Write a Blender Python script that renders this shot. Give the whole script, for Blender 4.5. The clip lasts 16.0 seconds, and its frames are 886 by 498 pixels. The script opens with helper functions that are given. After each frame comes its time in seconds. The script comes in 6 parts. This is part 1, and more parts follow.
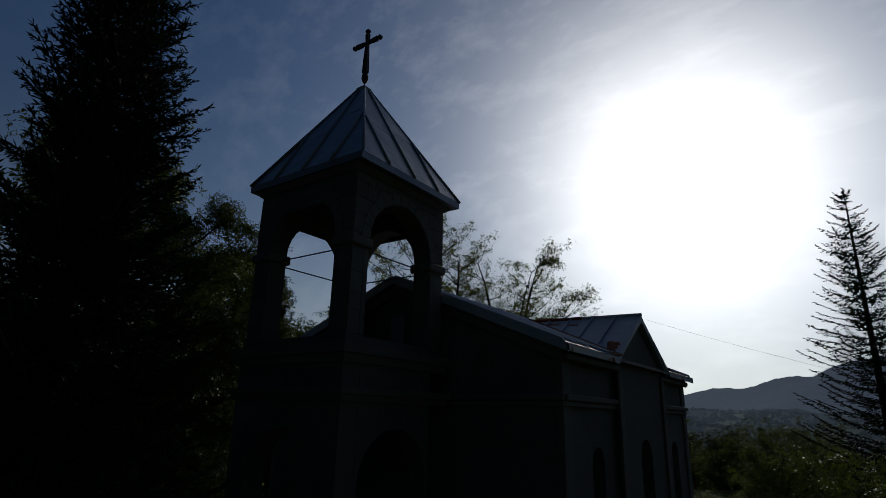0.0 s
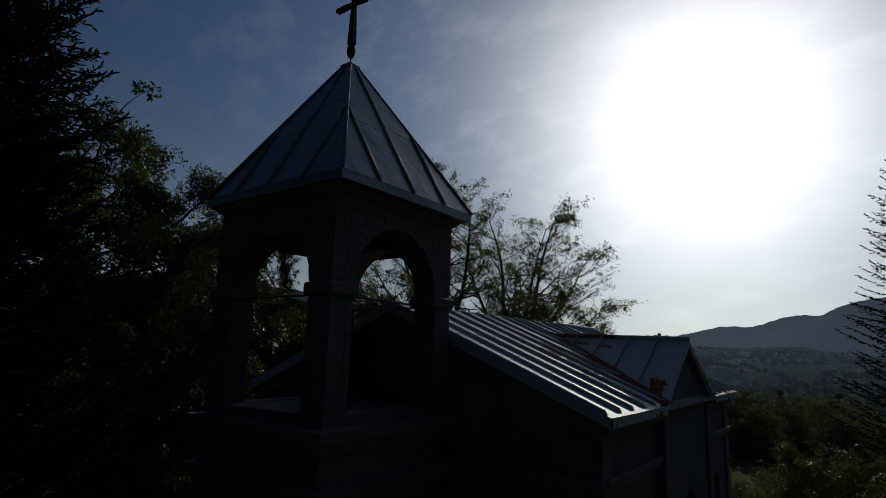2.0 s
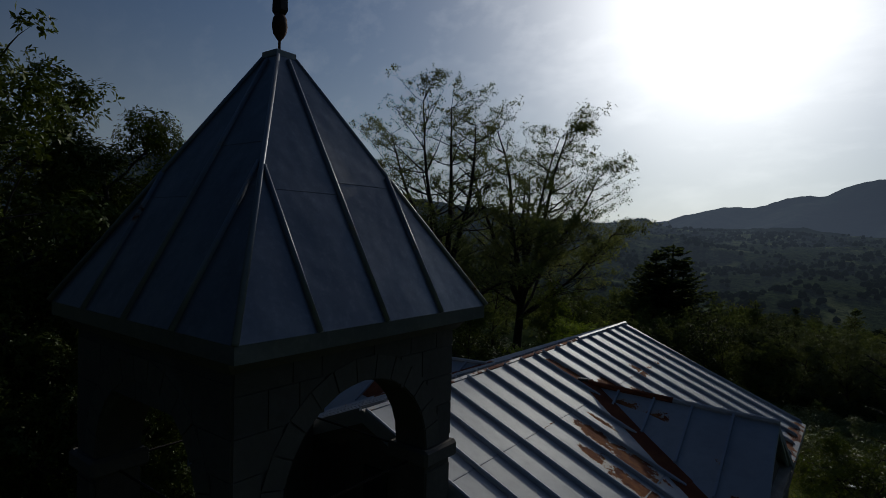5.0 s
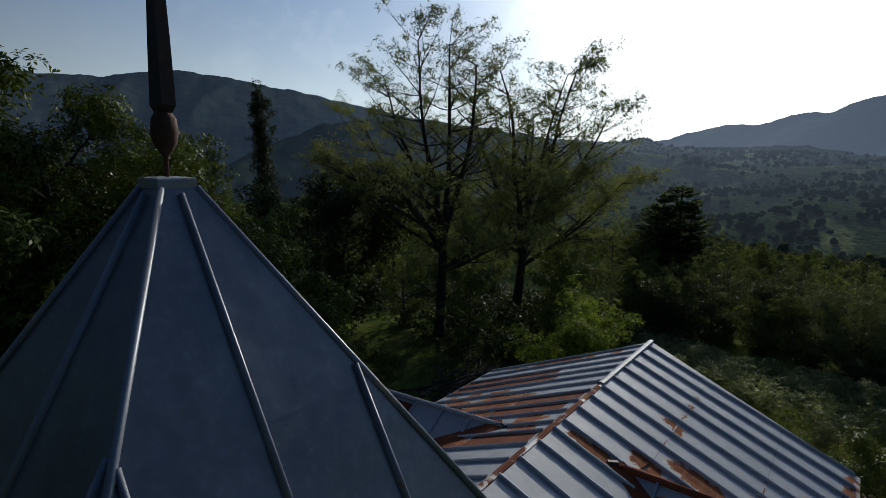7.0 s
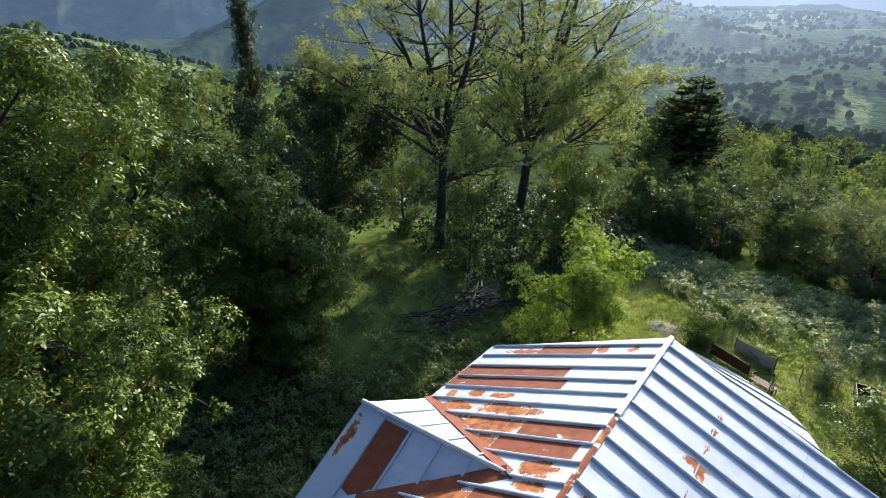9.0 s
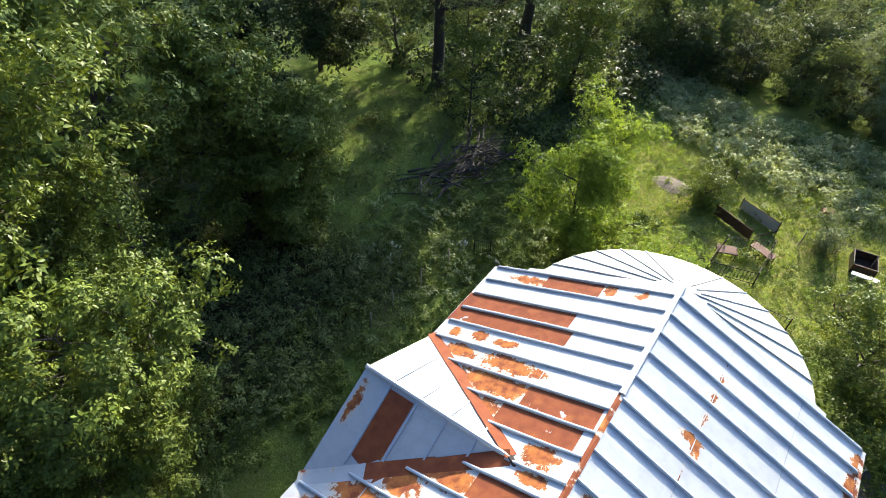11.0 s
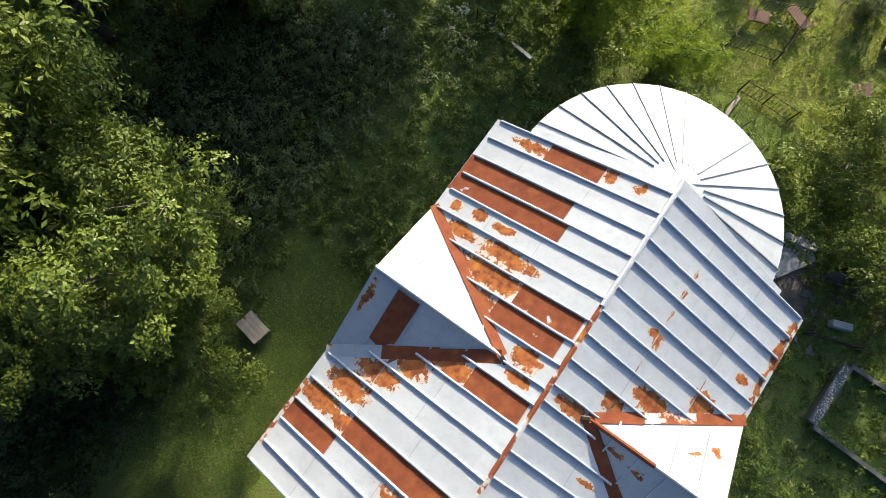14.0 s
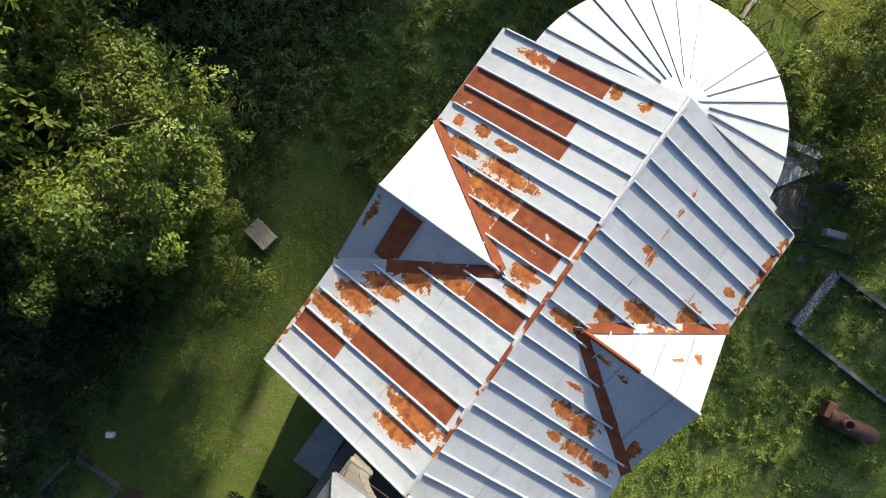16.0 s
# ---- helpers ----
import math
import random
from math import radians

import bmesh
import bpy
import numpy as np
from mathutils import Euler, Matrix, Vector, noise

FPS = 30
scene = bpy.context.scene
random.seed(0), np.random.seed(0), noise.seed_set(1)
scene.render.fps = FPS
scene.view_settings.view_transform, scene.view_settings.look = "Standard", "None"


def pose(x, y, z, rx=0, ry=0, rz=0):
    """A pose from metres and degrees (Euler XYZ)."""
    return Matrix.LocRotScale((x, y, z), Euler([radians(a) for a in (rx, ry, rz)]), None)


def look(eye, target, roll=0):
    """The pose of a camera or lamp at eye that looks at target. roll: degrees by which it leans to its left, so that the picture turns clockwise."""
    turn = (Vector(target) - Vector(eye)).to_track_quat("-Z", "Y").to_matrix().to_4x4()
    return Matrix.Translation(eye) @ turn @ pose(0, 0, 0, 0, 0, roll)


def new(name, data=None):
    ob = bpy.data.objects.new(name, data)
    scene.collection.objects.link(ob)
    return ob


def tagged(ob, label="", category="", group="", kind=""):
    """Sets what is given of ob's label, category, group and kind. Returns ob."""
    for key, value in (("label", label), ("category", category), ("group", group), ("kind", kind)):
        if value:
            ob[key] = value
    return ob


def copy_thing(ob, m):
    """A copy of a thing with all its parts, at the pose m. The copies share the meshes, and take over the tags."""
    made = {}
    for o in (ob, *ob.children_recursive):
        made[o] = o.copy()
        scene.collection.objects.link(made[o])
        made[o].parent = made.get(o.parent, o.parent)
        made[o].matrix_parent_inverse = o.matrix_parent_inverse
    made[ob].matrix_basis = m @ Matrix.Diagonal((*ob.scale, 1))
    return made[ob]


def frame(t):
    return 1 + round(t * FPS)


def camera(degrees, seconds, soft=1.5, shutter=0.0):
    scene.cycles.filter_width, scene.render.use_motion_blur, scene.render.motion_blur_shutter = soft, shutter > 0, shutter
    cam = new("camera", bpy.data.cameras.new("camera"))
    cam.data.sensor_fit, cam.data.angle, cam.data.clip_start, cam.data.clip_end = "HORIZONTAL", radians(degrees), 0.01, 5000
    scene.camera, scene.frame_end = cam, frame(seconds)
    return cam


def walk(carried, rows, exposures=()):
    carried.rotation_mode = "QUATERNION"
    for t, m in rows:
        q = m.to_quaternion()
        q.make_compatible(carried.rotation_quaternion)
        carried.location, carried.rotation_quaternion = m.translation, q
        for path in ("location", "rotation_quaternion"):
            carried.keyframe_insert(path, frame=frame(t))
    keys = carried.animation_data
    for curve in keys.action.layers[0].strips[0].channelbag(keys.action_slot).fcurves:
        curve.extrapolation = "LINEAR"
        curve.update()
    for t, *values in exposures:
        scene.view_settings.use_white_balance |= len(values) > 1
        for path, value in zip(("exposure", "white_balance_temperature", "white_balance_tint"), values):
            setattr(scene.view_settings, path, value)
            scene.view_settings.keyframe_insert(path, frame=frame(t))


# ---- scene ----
cam = camera(76.7, 16.0, 0.5)
PATH = [
    (0, (9.389, -11.373, 5.461), (8.268, -9.819, 6.035), 1.4),
    (0.5, (9.102, -10.966, 6.225), (7.963, -9.405, 6.741), 1.7),
    (1, (8.818, -10.529, 6.797), (7.658, -8.968, 7.265), 1.7),
    (1.5, (8.418, -10.054, 7.405), (7.252, -8.482, 7.817), 1.5),
    (2, (8.056, -9.519, 7.928), (6.88, -7.942, 8.291), 1.6),
    (2.5, (7.622, -9.001, 8.494), (6.442, -7.416, 8.802), 1.5),
    (3, (7.201, -8.479, 9.102), (6.017, -6.886, 9.351), 1.5),
    (3.5, (6.762, -7.904, 9.727), (5.576, -6.303, 9.904), 1.4),
    (4, (6.3, -7.37, 10.329), (5.117, -5.76, 10.434), 1.2),
    (4.2, (6.219, -7.185, 10.601), (5.028, -5.579, 10.665), 1.5),
    (6.3, (4.575, -4.975, 13.024), (3.392, -3.378, 12.802), 1.0),
    (7, (4.041, -4.242, 13.866), (2.871, -2.656, 13.526), 1.1),
    (7.5, (3.691, -3.712, 14.428), (2.529, -2.141, 13.999), 1.1),
    (8, (3.27, -3.196, 14.995), (2.127, -1.644, 14.463), 1.1),
    (8.5, (2.887, -2.639, 15.595), (1.765, -1.117, 14.945), 1.0),
    (9, (2.43, -2.06, 16.17), (1.341, -0.576, 15.389), 1.2),
    (11.5, (0.123, 0.815, 19.212), (-0.625, 1.864, 17.682), 0.6),
    (12, (-0.359, 1.431, 19.766), (-1.007, 2.346, 18.11), 0.6),
    (12.5, (-0.813, 2.04, 20.306), (-1.354, 2.809, 18.541), 0.8),
    (13, (-1.217, 2.652, 20.79), (-1.652, 3.274, 18.94), 0.8),
    (13.5, (-1.714, 3.293, 21.203), (-2.039, 3.769, 19.288), 1.3),
    (14, (-2.202, 3.966, 21.499), (-2.43, 4.303, 19.541), 1.5),
    (14.5, (-2.541, 4.406, 21.715), (-2.682, 4.619, 19.731), 1.9),
    (15, (-2.642, 4.559, 21.788), (-2.718, 4.673, 19.793), 1.8),
    (15.5, (-2.598, 4.519, 21.875), (-2.633, 4.569, 19.876), 0.4),
    (16, (-2.518, 4.446, 21.907), (-2.533, 4.466, 19.907), -1.1),
]
EXPOSURES = ((0, -2.45, 6500, 8), (4.2, -2.65, 6500, 8), (6.3, -1.85, 6400, 8), (7, -1.3, 6450, 8), (7.5, -0.75, 6450, 8), (8, 0.05, 6500, 7), (8.5, 0.9, 6550, 7), (9, 1.35, 6600, 7), (11.5, 1.75, 7300, 6), (13, 1.4, 7650, 6), (16, 1.0, 7650, 7))
walk(cam, [(t, look(eye, target, roll)) for t, eye, target, roll in PATH], EXPOSURES)

# ---- light: low sun beyond the apse, thin haze and wisps round it ----
SUN_AZ, SUN_EL = radians(-10.5), radians(22.0)
SUN_DIR = Vector((math.sin(SUN_AZ) * math.cos(SUN_EL), math.cos(SUN_AZ) * math.cos(SUN_EL), math.sin(SUN_EL)))


class Nodes:
    """A short way to write node trees."""

    def __init__(self, tree):
        self.tree = tree
        tree.nodes.clear()

    def add(self, kind, operation="", **values):
        n = self.tree.nodes.new(kind)
        if operation:
            n.operation = operation
        for key, value in values.items():
            n.inputs[key].default_value = value
        return n

    def link(self, a, b):
        self.tree.links.new(a, b)

    def math(self, op, a, b=None):
        n = self.tree.nodes.new("ShaderNodeMath")
        n.operation = op
        for i, v in enumerate((a, b)):
            if v is None:
                continue
            if isinstance(v, (int, float)):
                n.inputs[i].default_value = v
            else:
                self.link(v, n.inputs[i])
        return n.outputs[0]

    def mix(self, fac, a, b, blend="MIX"):
        n = self.tree.nodes.new("ShaderNodeMix")
        n.data_type, n.blend_type = "RGBA", blend
        for i, v in ((0, fac), (6, a), (7, b)):
            if isinstance(v, (int, float)):
                n.inputs[i].default_value = v
            elif isinstance(v, tuple):
                n.inputs[i].default_value = (*v, 1) if len(v) == 3 else v
            else:
                self.link(v, n.inputs[i])
        return n.outputs[2]

    def noise(self, vec, scale, detail=4, rough=0.55):
        n = self.tree.nodes.new("ShaderNodeTexNoise")
        n.inputs["Scale"].default_value, n.inputs["Detail"].default_value, n.inputs["Roughness"].default_value = scale, detail, rough
        self.link(vec, n.inputs["Vector"])
        return n.outputs[0]

    def ramp(self, fac, lo, hi):
        n = self.tree.nodes.new("ShaderNodeMapRange")
        n.inputs[1].default_value, n.inputs[2].default_value = lo, hi
        self.link(fac, n.inputs[0])
        return n.outputs[0]

    def scaled(self, vec, sx, sy, sz, rz=0):
        n = self.tree.nodes.new("ShaderNodeMapping")
        n.inputs["Scale"].default_value, n.inputs["Rotation"].default_value = (sx, sy, sz), (0, 0, rz)
        self.link(vec, n.inputs["Vector"])
        return n.outputs[0]


def build_world():
    w = bpy.data.worlds.new("world")
    w.use_nodes = True
    scene.world = w
    n = Nodes(w.node_tree)
    sky = n.add("ShaderNodeTexSky")
    sky.sky_type, sky.sun_disc = "NISHITA", False
    sky.sun_elevation, sky.sun_rotation = SUN_EL, SUN_AZ
    sky.air_density, sky.dust_density = 1.0, 0.5
    sky.ozone_density = 2.5
    way = n.add("ShaderNodeTexCoord").outputs["Generated"]
    dot = n.add("ShaderNodeVectorMath", operation="DOT_PRODUCT")
    n.link(way, dot.inputs[0])
    dot.inputs[1].default_value = SUN_DIR
    d = n.math("MAXIMUM", dot.outputs["Value"], 0.0)
    halo = n.math("MULTIPLY", n.math("POWER", d, 11.0), HALO)
    core = n.math("MULTIPLY", n.math("POWER", d, 36.0), CORE)
    streak = n.noise(n.scaled(way, 2.4, 9.0, 9.0, 0.6), 2.2, 7, 0.62)
    wisps = n.math("MULTIPLY", n.ramp(streak, 0.48, 0.75), n.math("ADD", n.math("MULTIPLY", n.math("POWER", d, 5.0), WISP), 0.25))
    total = n.math("ADD", n.math("ADD", halo, core), wisps)
    glow = n.mix(1.0, (1.0, 0.97, 0.93), total, "MULTIPLY")
    axes = n.add("ShaderNodeSeparateXYZ")
    n.link(way, axes.inputs[0])
    low = n.math("POWER", n.math("SUBTRACT", 1.0, n.math("MAXIMUM", axes.outputs[2], 0.0)), 1.8)
    front = n.mix(1.0, (0.30, 0.57, 1.0), n.math("MULTIPLY", n.math("MULTIPLY", n.math("POWER", d, 2.0), low), BROAD), "MULTIPLY")
    murk = n.math("POWER", n.math("SUBTRACT", 1.0, n.math("ABSOLUTE", axes.outputs[2])), 6.0)
    horizon = n.mix(1.0, (1.0, 0.98, 0.62), n.math("MULTIPLY", n.math("MULTIPLY", d, murk), HORIZON), "MULTIPLY")
    dome = n.mix(1.0, (0.15, 0.38, 1.0), n.math("ADD", n.math("MULTIPLY", d, DOME * 0.85), DOME * 0.15), "MULTIPLY")
    clear = n.mix(1.0, n.mix(1.0, n.mix(1.0, sky.outputs[0], front, "ADD"), horizon, "ADD"), dome, "ADD")
    up = n.mix(1.0, clear, glow, "ADD")
    bg = n.add("ShaderNodeBackground", Strength=SKY)
    n.link(up, bg.inputs[0])
    out = n.add("ShaderNodeOutputWorld")
    n.link(bg.outputs[0], out.inputs[0])


SKY, HALO, CORE, WISP, BROAD, HORIZON, DOME = 0.027, 48.0, 235.0, 24.0, 42.0, 76.0, 22.0
build_world()
sun_data = bpy.data.lights.new("sun", "SUN")
sun_data.energy, sun_data.angle, sun_data.color = 5.0, radians(0.7), (1.0, 0.95, 0.86)
sun = new("sun", sun_data)
sun.matrix_world = look(SUN_DIR * 100, (0, 0, 0))


# ---- materials ----
def shell(name):
    m = bpy.data.materials.new(name)
    m.use_nodes = True
    n = Nodes(m.node_tree)
    p = n.add("ShaderNodeBsdfPrincipled")
    out = n.add("ShaderNodeOutputMaterial")
    n.link(p.outputs[0], out.inputs[0])
    return m, n, p, n.add("ShaderNodeTexCoord").outputs["Object"], out


def bump(n, p, height, strength, distance):
    b = n.add("ShaderNodeBump", Strength=strength, Distance=distance)
    n.link(height, b.inputs["Height"])
    n.link(b.outputs[0], p.inputs["Normal"])


def plain(name, c1, c2, scale, rough=0.7, metal=0.0, relief=0.3, depth=0.01, third=None):
    """Two colours mixed by grain at two sizes, an optional third as stains."""
    m, n, p, vec, _ = shell(name)
    coarse, fine = n.noise(vec, scale, 5), n.noise(vec, scale * 9, 4)
    col = n.mix(n.ramp(coarse, 0.3, 0.7), c1, c2)
    col = n.mix(n.math("MULTIPLY", n.ramp(fine, 0.35, 0.7), 0.35), col, tuple(v * 0.6 for v in c1))
    if third:
        col = n.mix(n.ramp(n.noise(vec, scale * 0.45, 6, 0.65), 0.55, 0.68), col, third)
    n.link(col, p.inputs["Base Color"])
    n.link(n.math("ADD", n.math("MULTIPLY", fine, 0.25), rough - 0.12), p.inputs["Roughness"])
    p.inputs["Metallic"].default_value = metal
    bump(n, p, fine, relief, depth)
    return m


def sheet_metal(name, rust, lo=(0.36, 0.375, 0.395), hi=(0.45, 0.465, 0.48), metal=0.14, rough=0.54, dents=0.25):
    """Zinc-coated roofing sheet; rust is the share of it that has turned red-brown."""
    m, n, p, vec, _ = shell(name)
    info = n.add("ShaderNodeObjectInfo").outputs["Random"]
    big, fine = n.noise(vec, 0.9, 5), n.noise(vec, 14, 5)
    zinc = n.mix(n.ramp(big, 0.3, 0.7), lo, hi)
    zinc = n.mix(n.math("MULTIPLY", info, 0.35), zinc, tuple(v * 0.8 for v in lo))
    zinc = n.mix(n.math("MULTIPLY", n.ramp(fine, 0.5, 0.8), 0.25), zinc, (0.40, 0.40, 0.40))
    blot = n.noise(vec, 4.5, 6, 0.65)
    zinc = n.mix(n.math("MULTIPLY", n.ramp(blot, 0.48, 0.72), 0.4), zinc, tuple(v * 0.72 for v in lo))
    patch = n.noise(vec, 1.7, 7, 0.62)
    edge = 0.78 - rust * 0.52
    laid = n.add("ShaderNodeAttribute")
    laid.attribute_name = "rust"
    ragged = n.math("ADD", n.math("MULTIPLY", n.noise(vec, 5.0, 8, 0.72), 1.7), laid.outputs["Fac"])
    mask = n.math("MAXIMUM", n.ramp(patch, edge, edge + 0.035), n.ramp(ragged, 1.36, 1.42))
    halo = n.math("MAXIMUM", n.math("MULTIPLY", n.ramp(patch, edge - 0.06, edge), 0.35 if 0.12 < rust < 0.9 else 0.0), n.math("MULTIPLY", n.ramp(n.math("ADD", ragged, laid.outputs["Fac"]), 1.52, 1.85), n.math("MULTIPLY", n.ramp(laid.outputs["Fac"], 0.2, 0.5), 0.4)))
    brown = n.mix(n.ramp(n.noise(vec, 3.2, 5), 0.35, 0.65), (0.140, 0.036, 0.016), (0.20, 0.056, 0.023))
    brown = n.mix(n.math("MULTIPLY", n.ramp(n.noise(vec, 2.3, 4), 0.56, 0.7), 0.7 if rust < 0.9 else 0.15), brown, (0.45, 0.17, 0.04))
    fresh = n.math("MULTIPLY", n.ramp(laid.outputs["Fac"], 0.15, 0.6), n.ramp(n.noise(vec, 6.0, 5), 0.38, 0.6))
    brown = n.mix(n.math("MULTIPLY", fresh, 0.55), brown, (0.42, 0.15, 0.035))
    col = n.mix(halo, zinc, (0.55, 0.38, 0.20))
    col = n.mix(mask, col, brown)
    n.link(col, p.inputs["Base Color"])
    n.link(n.math("MULTIPLY", n.math("SUBTRACT", 1.0, mask), metal), p.inputs["Metallic"])
    r = n.math("ADD", n.math("MULTIPLY", fine, 0.12), rough - 0.06)
    n.link(n.math("ADD", r, n.math("MULTIPLY", mask, 0.36)), p.inputs["Roughness"])
    p.inputs["Specular IOR Level"].default_value = 0.22
    waves = n.math("ADD", n.math("MULTIPLY", n.noise(vec, 1.5, 2), 1.0), n.math("MULTIPLY", fine, 0.02))
    bump(n, p, waves, dents, 0.05)
    return m


def leaf(name, c1, c2, c3, through_share=0.45, gloss=0.2, rough=0.5):
    m, n, p, vec, out = shell(name)
    rnd = n.add("ShaderNodeNewGeometry").outputs["Random Per Island"]
    col = n.mix(rnd, c1, c2)
    col = n.mix(n.ramp(n.noise(vec, 0.35, 3), 0.45, 0.7), col, c3)
    n.link(col, p.inputs["Base Color"])
    p.inputs["Roughness"].default_value = rough
    p.inputs["Specular IOR Level"].default_value = gloss
    tr = n.add("ShaderNodeBsdfTranslucent")
    n.link(n.mix(1.0, col, (1.4, 1.32, 0.65), "MULTIPLY"), tr.inputs[0])
    mx = n.add("ShaderNodeMixShader", Fac=through_share)
    n.link(p.outputs[0], mx.inputs[1])
    n.link(tr.outputs[0], mx.inputs[2])
    n.link(mx.outputs[0], out.inputs[0])
    return m


ZINC = [sheet_metal("zinc_sheet", 0.05), sheet_metal("zinc_sheet_spotted", 0.36), sheet_metal("zinc_sheet_rusting", 0.54), sheet_metal("zinc_sheet_rusted", 0.98)]
# toned below the sheets: shade on the seam sides is put into the colour
ZINC_RIB = sheet_metal("zinc_rib", 0.04, (0.33, 0.37, 0.42), (0.42, 0.46, 0.51))
ZINC_RIDGE = sheet_metal("zinc_ridge", 0.66)
ZINC_LAP = sheet_metal("zinc_lap", 0.22, (0.26, 0.28, 0.30), (0.36, 0.38, 0.40), 0.2, 0.55)
# Darker than the nave zinc: the roof's shaded side is put into its colour.
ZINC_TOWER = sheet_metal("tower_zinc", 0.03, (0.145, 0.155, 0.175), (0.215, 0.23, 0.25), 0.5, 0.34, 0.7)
ZINC_SEAM = sheet_metal("tower_seam", 0.30, (0.24, 0.26, 0.29), (0.34, 0.36, 0.39), 0.35, 0.46)
ZINC_CAP = sheet_metal("tower_cap", 0.46, (0.30, 0.32, 0.34), (0.40, 0.42, 0.44), 0.2, 0.5)
ZINC_APSE = sheet_metal("apse_zinc", 0.0, (0.46, 0.48, 0.49), (0.54, 0.55, 0.56), 0.2, 0.48)
STONE = plain("tuff_stone", (0.118, 0.102, 0.086), (0.078, 0.069, 0.058), 0.8, 0.85, 0, 0.6, 0.02, (0.16, 0.15, 0.14))
STONE_TRIM = plain("tuff_trim", (0.148, 0.128, 0.106), (0.105, 0.09, 0.075), 1.2, 0.85, 0, 0.5, 0.015)
IRON = plain("dark_iron", (0.035, 0.030, 0.028), (0.06, 0.04, 0.03), 6, 0.55, 0.6, 0.3, 0.004, (0.10, 0.045, 0.025))
RUSTY = plain("rusty_iron", (0.12, 0.05, 0.03), (0.075, 0.038, 0.028), 4, 0.8, 0.2, 0.5, 0.006)
CONCRETE_DARK = plain("dark_concrete", (0.075, 0.075, 0.07), (0.115, 0.11, 0.10), 1.5, 0.9, 0, 0.6, 0.012, (0.08, 0.09, 0.06))
CONCRETE = plain("concrete", (0.36, 0.35, 0.33), (0.27, 0.27, 0.26), 1.5, 0.9, 0, 0.5, 0.01, (0.17, 0.18, 0.14))
WOOD = plain("grey_wood", (0.24, 0.20, 0.16), (0.33, 0.29, 0.24), 3, 0.8, 0, 0.6, 0.008)
BARK = plain("bark", (0.036, 0.029, 0.024), (0.062, 0.05, 0.041), 3, 0.9, 0, 1.0, 0.03)
SOIL = plain("bare_soil", (0.10, 0.075, 0.06), (0.14, 0.11, 0.085), 2.5, 0.95, 0, 1.0, 0.04)
GLASS_DARK = plain("dark_pane", (0.03, 0.035, 0.04), (0.04, 0.045, 0.05), 1, 0.2, 0, 0.1, 0.002)
LEAF_WALNUT = leaf("leaf_mid_green", (0.077, 0.112, 0.020), (0.146, 0.180, 0.034), (0.054, 0.080, 0.018), 0.17, 0.13, 0.42)
LEAF_MID = leaf("leaf_green", (0.098, 0.138, 0.032), (0.168, 0.205, 0.048), (0.072, 0.108, 0.028), 0.2, 0.12)
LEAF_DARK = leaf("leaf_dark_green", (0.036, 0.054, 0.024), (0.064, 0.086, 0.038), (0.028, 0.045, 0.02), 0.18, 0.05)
LEAF_WOOD = leaf("leaf_wood_green", (0.100, 0.132, 0.052), (0.16, 0.190, 0.082), (0.074, 0.104, 0.044), 0.3, 0.02, 0.7)
LEAF_BRIGHT = leaf("leaf_light_green", (0.15, 0.225, 0.04), (0.225, 0.295, 0.06), (0.12, 0.18, 0.035), 0.44, 0.06)
LEAF_GREY = leaf("leaf_grey_green", (0.135, 0.165, 0.088), (0.19, 0.22, 0.122), (0.10, 0.13, 0.062), 0.2, 0.04, 0.6)
LEAF_FINE = leaf("leaf_aspen", (0.15, 0.18, 0.088), (0.225, 0.25, 0.13), (0.12, 0.16, 0.07), 0.48, 0.03, 0.6)
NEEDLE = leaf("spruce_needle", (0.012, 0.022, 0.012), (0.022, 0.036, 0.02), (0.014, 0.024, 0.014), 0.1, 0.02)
NEEDLE_PINE = leaf("pine_needle", (0.10, 0.13, 0.075), (0.14, 0.17, 0.10), (0.08, 0.11, 0.064), 0.4, 0.0, 0.9)
GRASS = leaf("grass_blade", (0.075, 0.13, 0.028), (0.215, 0.26, 0.075), (0.08, 0.13, 0.03), 0.3, 0.08)
GARDEN_GRASS = leaf("garden_grass_blade", (0.24, 0.29, 0.055), (0.37, 0.40, 0.10), (0.20, 0.26, 0.05), 0.48, 0.08)
WHITE_WEED = leaf("weed_white", (0.34, 0.37, 0.33), (0.48, 0.50, 0.46), (0.25, 0.30, 0.20), 0.2, 0.2)
PALE_WEED = leaf("weed_pale", (0.21, 0.255, 0.125), (0.36, 0.40, 0.25), (0.17, 0.22, 0.10), 0.36, 0.12)


